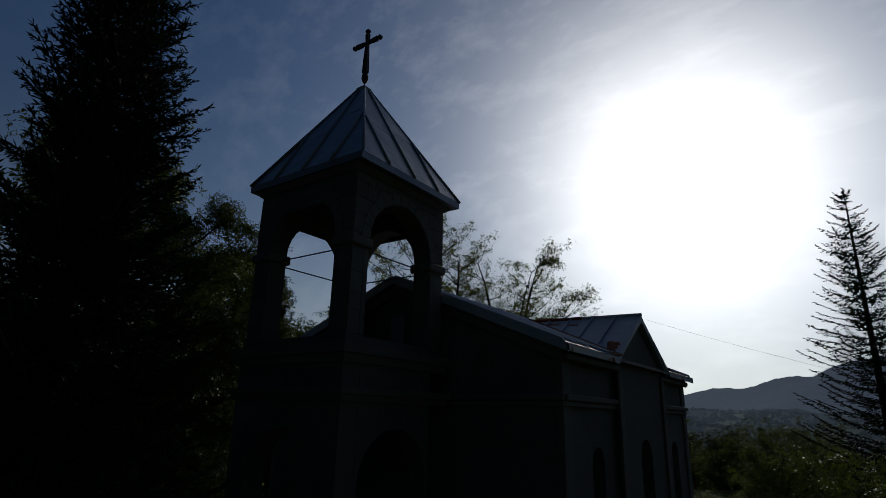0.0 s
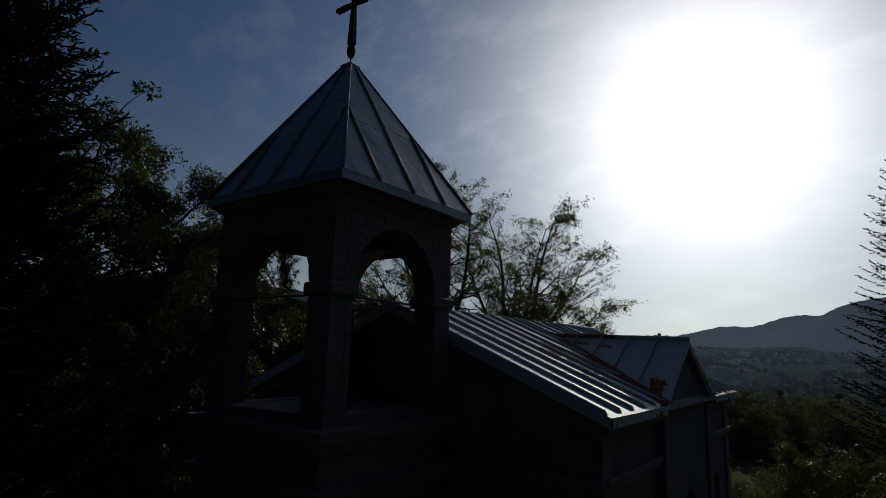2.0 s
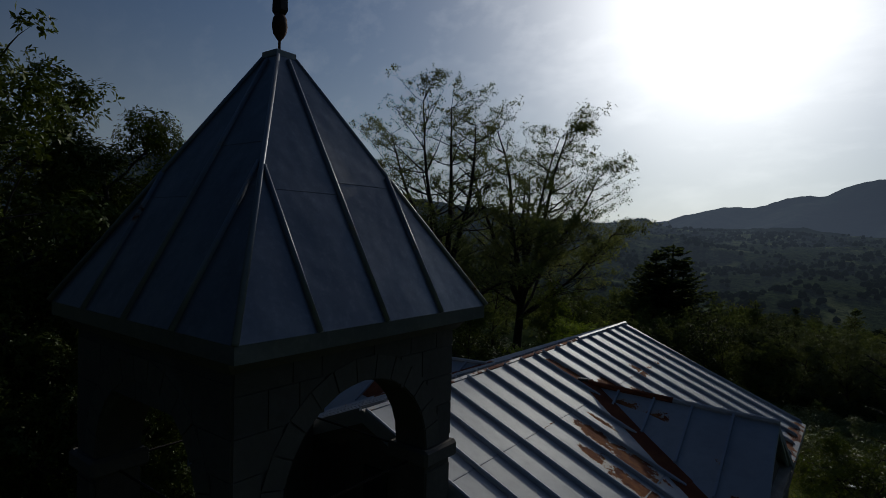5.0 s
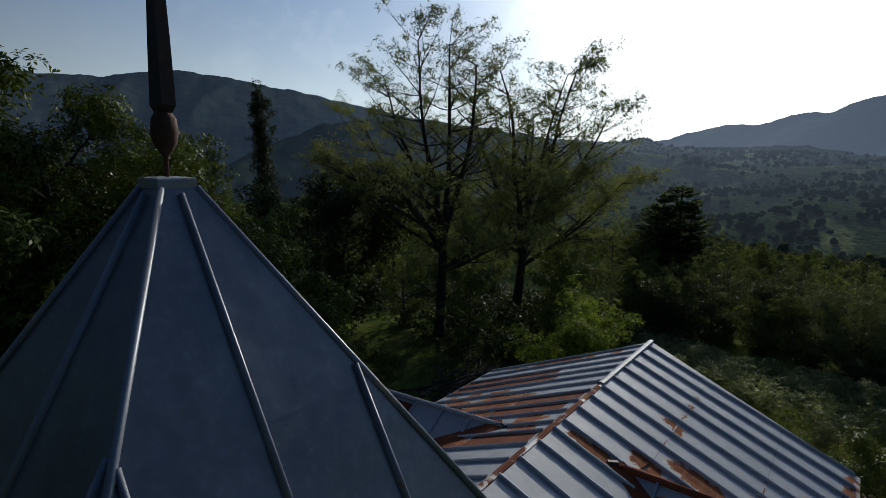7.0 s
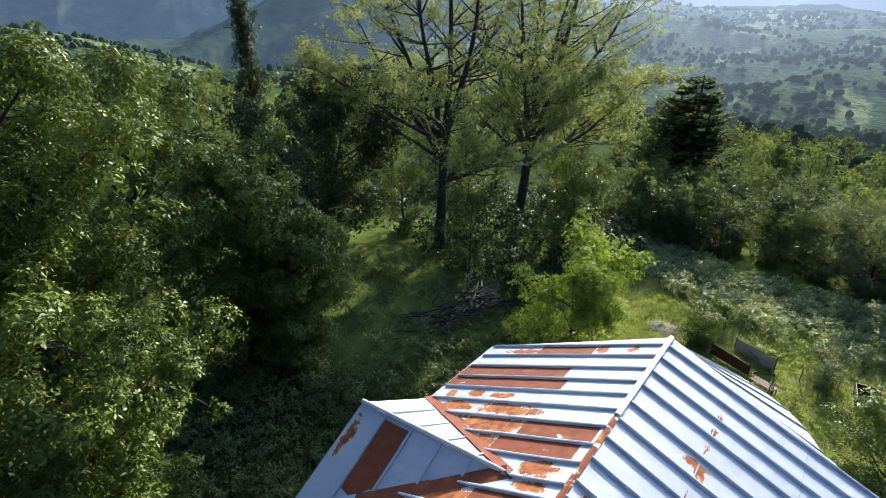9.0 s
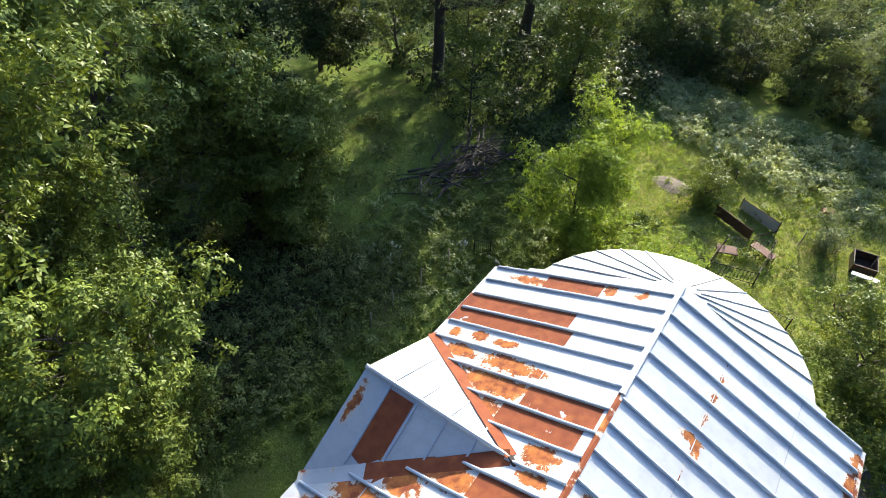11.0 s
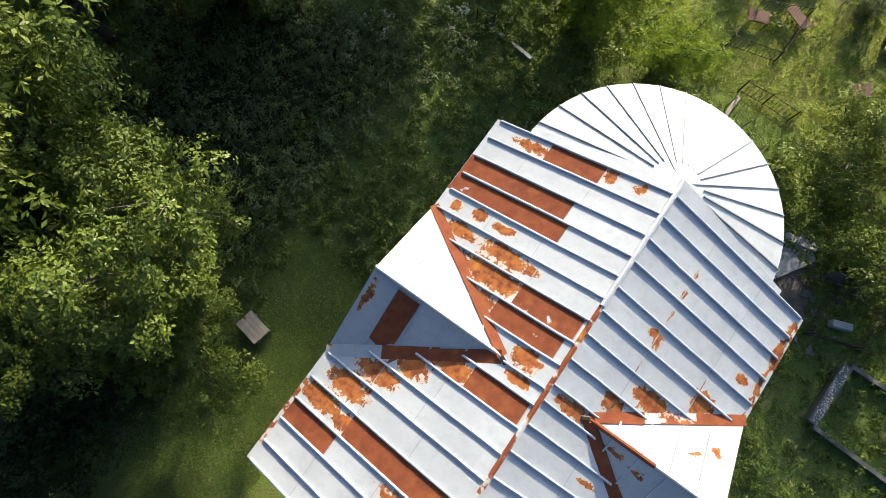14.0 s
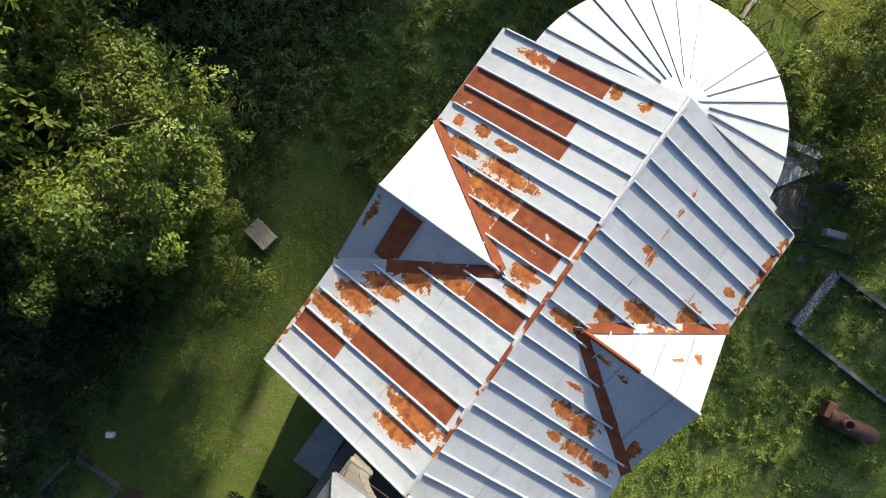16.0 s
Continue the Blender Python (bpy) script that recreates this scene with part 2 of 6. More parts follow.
def ground_material():
    m, n, p, vec, _ = shell("meadow_and_woods_floor")
    a, b, c = n.noise(vec, 0.22, 6, 0.6), n.noise(vec, 2.2, 6), n.noise(vec, 18, 4)
    near = n.mix(n.ramp(a, 0.35, 0.65), (0.145, 0.185, 0.045), (0.09, 0.13, 0.032))
    near = n.mix(n.math("MULTIPLY", n.ramp(b, 0.5, 0.72), 0.5), near, (0.10, 0.085, 0.05))
    near = n.mix(n.math("MULTIPLY", n.ramp(n.noise(vec, 0.55, 5), 0.52, 0.7), 0.6), near, (0.17, 0.15, 0.07))
    near = n.mix(n.math("MULTIPLY", n.ramp(c, 0.4, 0.7), 0.45), near, (0.03, 0.05, 0.015))
    spot = n.add("ShaderNodeSeparateXYZ")
    n.link(vec, spot.inputs[0])
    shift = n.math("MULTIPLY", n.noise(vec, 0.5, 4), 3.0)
    # deep shade under the north trees, painted near-black into the ground colour
    tree_shade = n.math("MULTIPLY", n.ramp(n.math("SUBTRACT", shift, spot.outputs[0]), 11.2, 13.2), n.ramp(n.math("ADD", shift, n.math("MULTIPLY", spot.outputs[1], -1.0)), -14.0, -10.5))
    near = n.mix(n.math("MULTIPLY", tree_shade, 0.9), near, n.mix(n.ramp(b, 0.35, 0.65), (0.018, 0.016, 0.010), (0.032, 0.030, 0.016)))
    plot = n.math("MULTIPLY", n.ramp(spot.outputs[0], -8.5, -5.5), n.math("MULTIPLY", n.ramp(n.math("ADD", shift, spot.outputs[1]), 21.0, 23.0), n.ramp(n.math("SUBTRACT", shift, spot.outputs[1]), -33.0, -31.0)))
    dry = n.mix(n.ramp(n.noise(vec, 1.3, 6, 0.65), 0.4, 0.62), (0.20, 0.23, 0.055), (0.26, 0.215, 0.10))
    near = n.mix(n.math("MULTIPLY", plot, 0.75), near, dry)
    fields = n.ramp(n.noise(n.scaled(vec, 1, 0.7, 1, 0.5), 0.011, 3, 0.5), 0.47, 0.53)
    tone = n.mix(n.ramp(n.noise(vec, 0.03, 2), 0.4, 0.6), (0.075, 0.105, 0.035), (0.11, 0.13, 0.055))
    far = n.mix(fields, (0.035, 0.06, 0.025), tone)
    dist = n.add("ShaderNodeVectorMath", operation="LENGTH")
    n.link(vec, dist.inputs[0])
    near = n.mix(n.ramp(dist.outputs["Value"], 42.0, 52.0), near, (0.032, 0.045, 0.02))
    col = n.mix(n.ramp(dist.outputs["Value"], 90.0, 180.0), near, far)
    n.link(col, p.inputs["Base Color"])
    p.inputs["Roughness"].default_value = 0.95
    p.inputs["Specular IOR Level"].default_value = 0.0
    bump(n, p, n.math("ADD", b, n.math("MULTIPLY", c, 0.4)), 0.8, 0.08)
    return m


def haze_glow(n, p, vec, airlight, strength, near=0.0, far=0.0):
    """Emission on far slopes that stands in for lit air, thicker with distance and whiter towards the sun's quarter of
    the horizon.
    """
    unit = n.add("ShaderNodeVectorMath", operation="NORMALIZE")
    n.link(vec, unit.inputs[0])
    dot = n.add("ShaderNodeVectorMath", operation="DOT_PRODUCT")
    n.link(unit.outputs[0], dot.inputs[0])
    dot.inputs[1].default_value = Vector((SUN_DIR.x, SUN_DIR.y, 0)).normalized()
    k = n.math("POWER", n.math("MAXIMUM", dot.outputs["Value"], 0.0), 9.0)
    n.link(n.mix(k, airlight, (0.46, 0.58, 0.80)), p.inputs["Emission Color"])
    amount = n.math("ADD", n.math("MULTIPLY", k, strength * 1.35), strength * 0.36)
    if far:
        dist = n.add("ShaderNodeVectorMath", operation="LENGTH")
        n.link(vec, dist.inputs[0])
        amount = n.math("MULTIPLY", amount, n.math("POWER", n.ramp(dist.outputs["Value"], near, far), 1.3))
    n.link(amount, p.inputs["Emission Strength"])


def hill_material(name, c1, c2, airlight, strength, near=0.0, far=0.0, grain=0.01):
    """Far wooded slopes, with kilometres of lit morning air painted on as a glow."""
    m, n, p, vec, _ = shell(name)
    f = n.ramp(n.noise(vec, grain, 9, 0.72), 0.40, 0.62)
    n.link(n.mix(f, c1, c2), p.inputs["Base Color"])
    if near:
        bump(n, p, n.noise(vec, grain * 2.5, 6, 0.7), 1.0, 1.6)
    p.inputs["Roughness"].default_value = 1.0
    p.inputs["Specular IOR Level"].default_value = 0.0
    haze_glow(n, p, vec, airlight, strength, near, far)
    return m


# ---- mesh helpers ----
def link_mesh(name, verts, faces, material, parent=None, label="", smooth=False):
    me = bpy.data.meshes.new(name)
    me.from_pydata([tuple(v) for v in verts], [], faces)
    me.materials.append(material)
    if smooth:
        me.shade_smooth()
    ob = new(name, me)
    ob.parent = parent
    return tagged(ob, label)


def part(name, bm, material, parent=None, label="", smooth=False):
    me = bpy.data.meshes.new(name)
    bm.normal_update()
    bm.to_mesh(me)
    bm.free()
    me.materials.append(material)
    if smooth:
        me.shade_smooth()
    ob = new(name, me)
    ob.parent = parent
    return tagged(ob, label)


def thing(name, label, category, group="", at=(0, 0, 0), rz=0):
    ob = new(name)
    ob.matrix_basis = pose(*at, 0, 0, rz)
    ob.empty_display_size = 0.2
    return tagged(ob, label, category, group)


def cube(bm, lo, hi, bevel=0.0, turn=None):
    r = bmesh.ops.create_cube(bm, size=1)
    c = [(a + b) / 2 for a, b in zip(lo, hi)]
    s = [max(b - a, 1e-4) for a, b in zip(lo, hi)]
    m = Matrix.LocRotScale(c, None, s)
    bmesh.ops.transform(bm, matrix=(turn @ m) if turn else m, verts=r["verts"])
    if bevel:
        edges = list({e for v in r["verts"] for e in v.link_edges})
        bmesh.ops.bevel(bm, geom=edges, offset=bevel, segments=1, affect="EDGES")
    return bm


def box(lo, hi, bevel=0.0, turn=None):
    return cube(bmesh.new(), lo, hi, bevel, turn)


def rod(bm, a, b, r0, r1=None, sides=8):
    a, b = Vector(a), Vector(b)
    r1 = r0 if r1 is None else r1
    r = bmesh.ops.create_cone(bm, cap_ends=True, segments=sides, radius1=r0, radius2=max(r1, 1e-4), depth=(b - a).length)
    m = Matrix.Translation((a + b) / 2) @ (b - a).to_track_quat("Z", "Y").to_matrix().to_4x4()
    bmesh.ops.transform(bm, matrix=m, verts=r["verts"])
    return bm


def prism(poly, down):
    """A flat piece: the polygon and its copy set off by down."""
    k = len(poly)
    verts = [Vector(v) for v in poly] + [Vector(v) + Vector(down) for v in poly]
    faces = [list(range(k)), list(range(2 * k - 1, k - 1, -1))]
    faces += [[(i + 1) % k, i, k + i, k + (i + 1) % k] for i in range(k)]
    return verts, faces


def lathe(profile, sides=24, arc=(0.0, 2 * math.pi)):
    """Verts and faces of a turned shape, from (radius, height) pairs."""
    full = abs(arc[1] - arc[0] - 2 * math.pi) < 1e-6
    cols = sides if full else sides + 1
    verts = [(r * math.cos(arc[0] + (arc[1] - arc[0]) * i / sides), r * math.sin(arc[0] + (arc[1] - arc[0]) * i / sides), z) for i in range(cols) for r, z in profile]
    k = len(profile)
    faces = [[i % cols * k + j, (i + 1) % cols * k + j, (i + 1) % cols * k + j + 1, i % cols * k + j + 1] for i in range(sides) for j in range(k - 1)]
    return verts, faces


def arched_wall(u0, u1, z0, z1, uc, half, sill, spring, thick, place, material, parent, name="wall", label="", segs=14):
    """A wall of real thickness with a round-arched opening through it. place maps (u, depth, z) to the world."""
    arc = [(uc + half * math.cos(math.pi * i / segs), spring + half * math.sin(math.pi * i / segs)) for i in range(segs + 1)]
    hole = [(uc + half, sill)] + arc + [(uc - half, sill)]
    quads = [[(u0, z0), (u1, z0), (u1, sill), (u0, sill)]] if sill > z0 + 1e-4 else []
    quads.append([(u0, sill), (uc - half, sill), (uc - half, spring), (u0, spring)])
    quads.append([(uc + half, sill), (u1, sill), (u1, spring), (uc + half, spring)])
    outer = []
    for i in range(segs + 1):
        a = math.pi * i / segs
        if i == 0:
            outer.append((u1, spring))
        elif i == segs:
            outer.append((u0, spring))
        else:
            k = min((u1 - uc) / max(math.cos(a), 1e-6) if math.cos(a) > 0 else (uc - u0) / max(-math.cos(a), 1e-6), (z1 - spring) / math.sin(a))
            outer.append((uc + k * math.cos(a), spring + k * math.sin(a)))
    for i in range(segs):
        o0, o1 = outer[i], outer[i + 1]
        poly = [arc[i], o0]
        if abs(o0[0] - u1) < 1e-5 and abs(o1[1] - z1) < 1e-5 and o0[1] < z1 - 1e-5:
            poly.append((u1, z1))
        if abs(o1[0] - u0) < 1e-5 and abs(o0[1] - z1) < 1e-5 and o1[1] < z1 - 1e-5:
            poly.append((u0, z1))
        quads.append(poly + [o1, arc[i + 1]])
    verts, faces = [], []
    for depth, flip in ((0, False), (thick, True)):
        for q in quads:
            k = len(verts)
            verts += [place(u, depth, z) for u, z in q]
            ids = list(range(k, k + len(q)))
            faces.append(ids[::-1] if flip else ids)
    rims = [[(u0, z0), (u1, z0)], [(u1, z0), (u1, z1)], [(u1, z1), (u0, z1)], [(u0, z1), (u0, z0)]]
    rims += [[hole[i], hole[i + 1]] for i in range(len(hole) - 1)] + ([[hole[-1], hole[0]]] if sill > z0 + 1e-4 else [])
    for a, b in rims:
        k = len(verts)
        verts += [place(a[0], 0, a[1]), place(b[0], 0, b[1]), place(b[0], thick, b[1]), place(a[0], thick, a[1])]
        faces.append([k, k + 1, k + 2, k + 3])
    ob = link_mesh(name, verts, faces, material, parent, label)
    bm = bmesh.new()
    bm.from_mesh(ob.data)
    bmesh.ops.remove_doubles(bm, verts=bm.verts, dist=1e-4)
    bmesh.ops.recalc_face_normals(bm, faces=bm.faces)
    bm.to_mesh(ob.data)
    bm.free()
    return ob


# ---- ground: level churchyard, then a wooded valley and hills to the horizon ----
def lerp(x, xs, ys):
    return float(np.interp(x, xs, ys))


def ground_height(x, y):
    r = math.hypot(x, y)
    az = math.degrees(math.atan2(x, y))
    bumps = 0.12 * noise.noise(Vector((x * 0.25, y * 0.25, 0))) + 0.05 * noise.noise(Vector((x, y, 3)))
    near = min(1.0, max(0.0, (r - 12) / 20))
    z = bumps * near - 0.02
    fall = lerp(az, (-180, -90, -60, -30, 0, 30, 90, 180), (0.02, 0.03, 0.10, 0.115, 0.13, 0.11, 0.03, 0.02))
    z -= fall * max(0.0, r - 38) if r < 420 else fall * 382
    rise = lerp(az, (-180, -90, -62, -50, -36, -26, -17, -8, 2, 20, 60, 180), (10, -60, -150, -130, -40, 20, 27, 17, 8, 8, 8, 10))
    k = min(1.0, max(0.0, (r - 420) / 900))
    z += (rise + fall * 382) * k * k * (3 - 2 * k)
    z -= 0.06 * max(0.0, r - 1450)
    z += min(1.0, max(0.0, (r - 60) / 300)) * 9 * noise.fractal(Vector((x * 0.006, y * 0.006, 7)), 1.0, 2.0, 4)
    return z


rings = [0.0] + [1.0 * 1.055 ** i for i in range(158)]
rings = [r for r in rings if r < 4600]
spokes = 220
gverts, gfaces = [(0, 0, ground_height(0, 0))], []
for r in rings[1:]:
    for s in range(spokes):
        a = 2 * math.pi * s / spokes
        gverts.append((r * math.sin(a), r * math.cos(a), ground_height(r * math.sin(a), r * math.cos(a))))
for s in range(spokes):
    gfaces.append([0, 1 + (s + 1) % spokes, 1 + s])
for i in range(len(rings) - 2):
    for s in range(spokes):
        a, b = 1 + i * spokes + s, 1 + i * spokes + (s + 1) % spokes
        gfaces.append([a, b, b + spokes, a + spokes])
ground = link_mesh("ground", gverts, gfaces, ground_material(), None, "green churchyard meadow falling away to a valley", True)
tagged(ground, "", "ground", "", "structure")


# strength of the glow painted onto far slopes as haze
AIR_GLOW = 0.16


def mountains(name, radius, azs, els, material, label, seed):
    """A range of ribbed slopes standing at a radius, with its crest at the given elevations (degrees)."""
    cols = [-180 + 4 * i for i in range(20)] + [-100 + 0.2 * i for i in range(701)] + [44 + 4 * i for i in range(35)]
    verts, faces, steps = [], [], 22
    for az in cols:
        el = lerp(az, azs, els)
        crest = radius * math.tan(radians(el)) + 14
        for j in range(steps):
            k = j / (steps - 1)
            a = radians(az)
            ribs = 1 - 2 * abs(noise.noise(Vector((az * 0.13 + (1 - k) * 1.1, seed, k * 0.4))))
            fine = noise.fractal(Vector((az * 0.5, k * 6, seed + 3)), 0.8, 2.1, 6)
            rr = radius * (0.70 + 0.30 * k) - ribs * radius * 0.02 * math.sin(math.pi * k)
            z = -150 + (crest + 150) * k ** 1.15 + ribs * radius * 0.022 * (1 - k) * k * 3 + fine * radius * 0.0034
            verts.append((rr * math.sin(a), rr * math.cos(a), z))
    for i in range(len(cols) - 1):
        for j in range(steps - 1):
            a = i * steps + j
            faces.append([a, a + steps, a + steps + 1, a + 1])
    return tagged(link_mesh(name, verts, faces, material, None, label, True), "", "mountains", "", "structure")


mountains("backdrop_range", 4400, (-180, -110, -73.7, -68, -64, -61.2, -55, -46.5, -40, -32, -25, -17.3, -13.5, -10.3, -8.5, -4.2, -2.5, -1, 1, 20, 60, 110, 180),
          (5, 6, 5.7, 5.8, 6.4, 6.85, 6.1, 4.7, 3.4, 2.3, 1.5, 1.2, 2.1, 2.9, 2.8, 3.9, 3.9, 4.6, 5.2, 7, 6, 5, 5), hill_material("far_range", (0.018, 0.034, 0.034), (0.055, 0.065, 0.05), (0.30, 0.45, 0.75), AIR_GLOW * 1.8), "blue mountain range at the horizon, haze painted on", 1)
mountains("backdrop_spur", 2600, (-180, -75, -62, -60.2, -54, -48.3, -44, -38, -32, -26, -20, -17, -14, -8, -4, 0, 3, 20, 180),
          (-1, -2, -2.9, -2.6, 0.2, 2.6, 3.1, 2.8, 2.5, 1.0, 0.2, 0.9, 0.8, 1.0, 1.2, 0.4, 0.4, 1, -1), hill_material("near_range", (0.02, 0.036, 0.026), (0.045, 0.06, 0.036), (0.25, 0.38, 0.62), AIR_GLOW * 1.1), "wooded blue-green spur in front of the mountains", 5)


def hillside_material():
    """Fields and hedges across the valley, with lit air painted on as a glow."""
    m, n, p, vec, _ = shell("hillside_fields")
    fields = n.math("MULTIPLY", n.ramp(n.noise(n.scaled(vec, 1, 0.6, 1, 0.5), 0.013, 6, 0.62), 0.53, 0.59), n.ramp(n.noise(vec, 0.09, 4, 0.7), 0.36, 0.46))
    tone = n.mix(n.ramp(n.noise(vec, 0.02, 3), 0.4, 0.6), (0.10, 0.135, 0.05), (0.17, 0.19, 0.085))
    woods = n.mix(n.ramp(n.noise(vec, 0.16, 5, 0.7), 0.38, 0.6), (0.02, 0.035, 0.016), (0.06, 0.085, 0.034))
    bump(n, p, n.noise(vec, 0.13, 5, 0.7), 1.0, 5.0)
    n.link(n.mix(fields, woods, tone), p.inputs["Base Color"])
    p.inputs["Roughness"].default_value = 1.0
    p.inputs["Specular IOR Level"].default_value = 0.0
    haze_glow(n, p, vec, (0.30, 0.42, 0.60), AIR_GLOW * 1.7, 150.0, 1500.0)
    return m


def hill_z(x, y):
    d = math.hypot(x, y)
    k = min(1.0, max(0.0, (d - 380) / 200)) * min(1.0, max(0.0, (1560 - d) / 250))
    humps = max(0.06, 1 - 2 * abs(noise.fractal(Vector((x * 0.0035, y * 0.0035, 21)), 1.0, 2.0, 3)))
    z = ground_height(x, y) - 2.0 * (1 - k) + k * (0.8 + 17 * humps)
    az = math.degrees(math.atan2(x, y))
    knoll = lerp(az, (-100, -73, -64, -57.4, -53, -49, -44, -40), (14, -3, -22, -42, -58, -74, -100, -160)) - ((d - 620) / 170) ** 2 * 38 + 5 * noise.noise(Vector((x * 0.012, y * 0.012, 4)))
    return max(z, knoll)


hv, hf, n_az, n_r = [], [], 260, 70
for i in range(n_az):
    a = radians(-100 + 130 * i / (n_az - 1))
    for j in range(n_r):
        d = 380 * (1600 / 380) ** (j / (n_r - 1))
        x, y = d * math.sin(a), d * math.cos(a)
        hv.append((x, y, hill_z(x, y)))
for i in range(n_az - 1):
    for j in range(n_r - 1):
        a = i * n_r + j
        hf.append([a, a + n_r, a + n_r + 1, a + 1])
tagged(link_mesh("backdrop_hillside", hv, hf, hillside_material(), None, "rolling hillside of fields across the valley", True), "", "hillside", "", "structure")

# ---- the church: nave with a low gabled roof, two cross gables and a round apse ----
EAVE_X, EAVE_Z, RIDGE_Z = 4.79, 6.965, 8.935
Y0, Y1 = -0.57, 10.36
CROSS_Y, CROSS_HALF, CROSS_Z, CROSS_IN = 4.95, 2.34, 8.45, 1.18
church = thing("church", "grey stone church with a rust-stained zinc sheet roof", "church")


def roof_z(x):
    return RIDGE_Z - (RIDGE_Z - EAVE_Z) * abs(x) / EAVE_X


def limit_x(y):
    """How far down the slope reaches at y: to the eave, or to the valley of a cross gable."""
    k = abs(y - CROSS_Y) / CROSS_HALF
    return EAVE_X if k >= 1 else CROSS_IN + (EAVE_X - CROSS_IN) * k


def slab_below(points, thick):
    return prism(points, (0, 0, -thick))


# Lines of the standing seams along each slope, and sheets that have rusted through: strip, from and to (metres from the ridge).
SEAMS = {-1: (-0.54, 0.0, 0.65, 1.25, 1.88, 2.57, 3.22, 3.86, 4.46, 4.89, 5.50, 6.08, 6.70, 7.32, 7.93, 8.50, 9.11, 9.74, 10.33),
         1: (-0.54, 0.11, 0.76, 1.42, 2.08, 2.74, 3.39, 4.07, 4.68, 5.09, 5.76, 6.43, 7.06, 7.72, 8.44, 9.08, 9.72, 10.33)}
RUSTED = {-1: {17: (1.60, 3.08), 15: (1.77, 4.79), 14: (1.58, 4.79), 11: (0.12, 1.67), 10: (0.25, 1.95), 7: (0.12, 1.50), 3: (0.17, 3.17), 2: (3.23, 4.79)}, 1: {}}
# Rust blooms on the zinc: place across and along, half length down the slope, half width.
BLOOMS_LEFT = ((-3.5, 10.0, 0.55, 0.16), (-1.42, 10.1, 0.18, 0.2), (-0.68, 10.1, 0.17, 0.17), (-4.26, 7.62, 0.18, 0.16), (-3.58, 7.66, 0.22, 0.2), (-2.85, 7.62, 0.35, 0.14),
               (-3.75, 7.06, 0.5, 0.2), (-2.5, 7.05, 0.75, 0.24), (-1.7, 7.02, 0.25, 0.12), (-2.75, 6.45, 0.7, 0.3), (-2.1, 6.45, 0.45, 0.33), (-2.35, 5.8, 0.5, 0.3), (-0.68, 5.2, 0.36, 0.26),
               (-0.6, 4.72, 0.3, 0.16), (-1.95, 4.1, 0.6, 0.3), (-2.7, 3.55, 0.4, 0.3), (-3.35, 2.95, 0.65, 0.28), (-3.75, 2.3, 0.65, 0.3), (-4.15, 1.62, 0.7, 0.26), (-3.3, 1.55, 0.3, 0.2),
               (-0.85, 0.98, 0.85, 0.3), (-1.05, 0.42, 0.6, 0.22))
BLOOMS_RIGHT = ((1.6, 10.15, 0.05, 0.22), (1.6, 9.65, 0.04, 0.18), (1.59, 9.2, 0.06, 0.2), (1.54, 8.62, 0.045, 0.2), (1.52, 8.05, 0.06, 0.2), (1.62, 7.27, 0.09, 0.14), (3.2, 8.0, 0.05, 0.16),
                (1.45, 7.47, 0.26, 0.12), (1.5, 5.55, 0.3, 0.25), (2.3, 6.15, 0.6, 0.26), (3.5, 6.85, 0.35, 0.36), (4.1, 8.05, 0.24, 0.14), (4.6, 9.2, 0.13, 0.5), (4.65, 8.3, 0.14, 0.6), (4.62, 9.95, 0.12, 0.25),
                (0.75, 4.9, 0.5, 0.18), (2.1, 3.1, 0.4, 0.2), (2.8, 3.05, 0.5, 0.28), (2.35, 2.45, 0.25, 0.14), (3.1, 2.42, 0.55, 0.2), (3.95, 2.35, 0.55, 0.16), (2.0, 3.75, 0.3, 0.08), (3.6, 1.75, 0.4, 0.1))
BLOOMS_CROSS = ((2.75, 4.32, 0.25, 0.35), (3.1, 4.15, 0.3, 0.28), (3.75, 3.85, 0.3, 0.18), (4.35, 3.2, 0.28, 0.28), (2.05, 4.5, 0.35, 0.28), (3.6, 6.2, 0.22, 0.13), (3.65, 5.8, 0.28, 0.12), (4.25, 6.1, 0.15, 0.12),
                (-2.5, 4.4, 0.26, 0.22), (-4.6, 4.3, 0.12, 0.5), (-4.2, 3.4, 0.2, 0.25), (-4.3, 6.6, 0.13, 0.13))
RUST_WORDS = ("", "zinc sheet with rust spots", "half-rusted zinc sheet", "red-brown rusted sheet")


def rust_at(x, y, blooms):
    """How far rust has spread at a place: 1 in the heart of a bloom, fading to nothing round it."""
    k = 0.0
    for bx, by, ax, ay in blooms:
        k = max(k, 1.12 - 0.62 * math.hypot((x - bx) / ax, (y - by) / ay))
    return max(0.0, min(1.0, k))


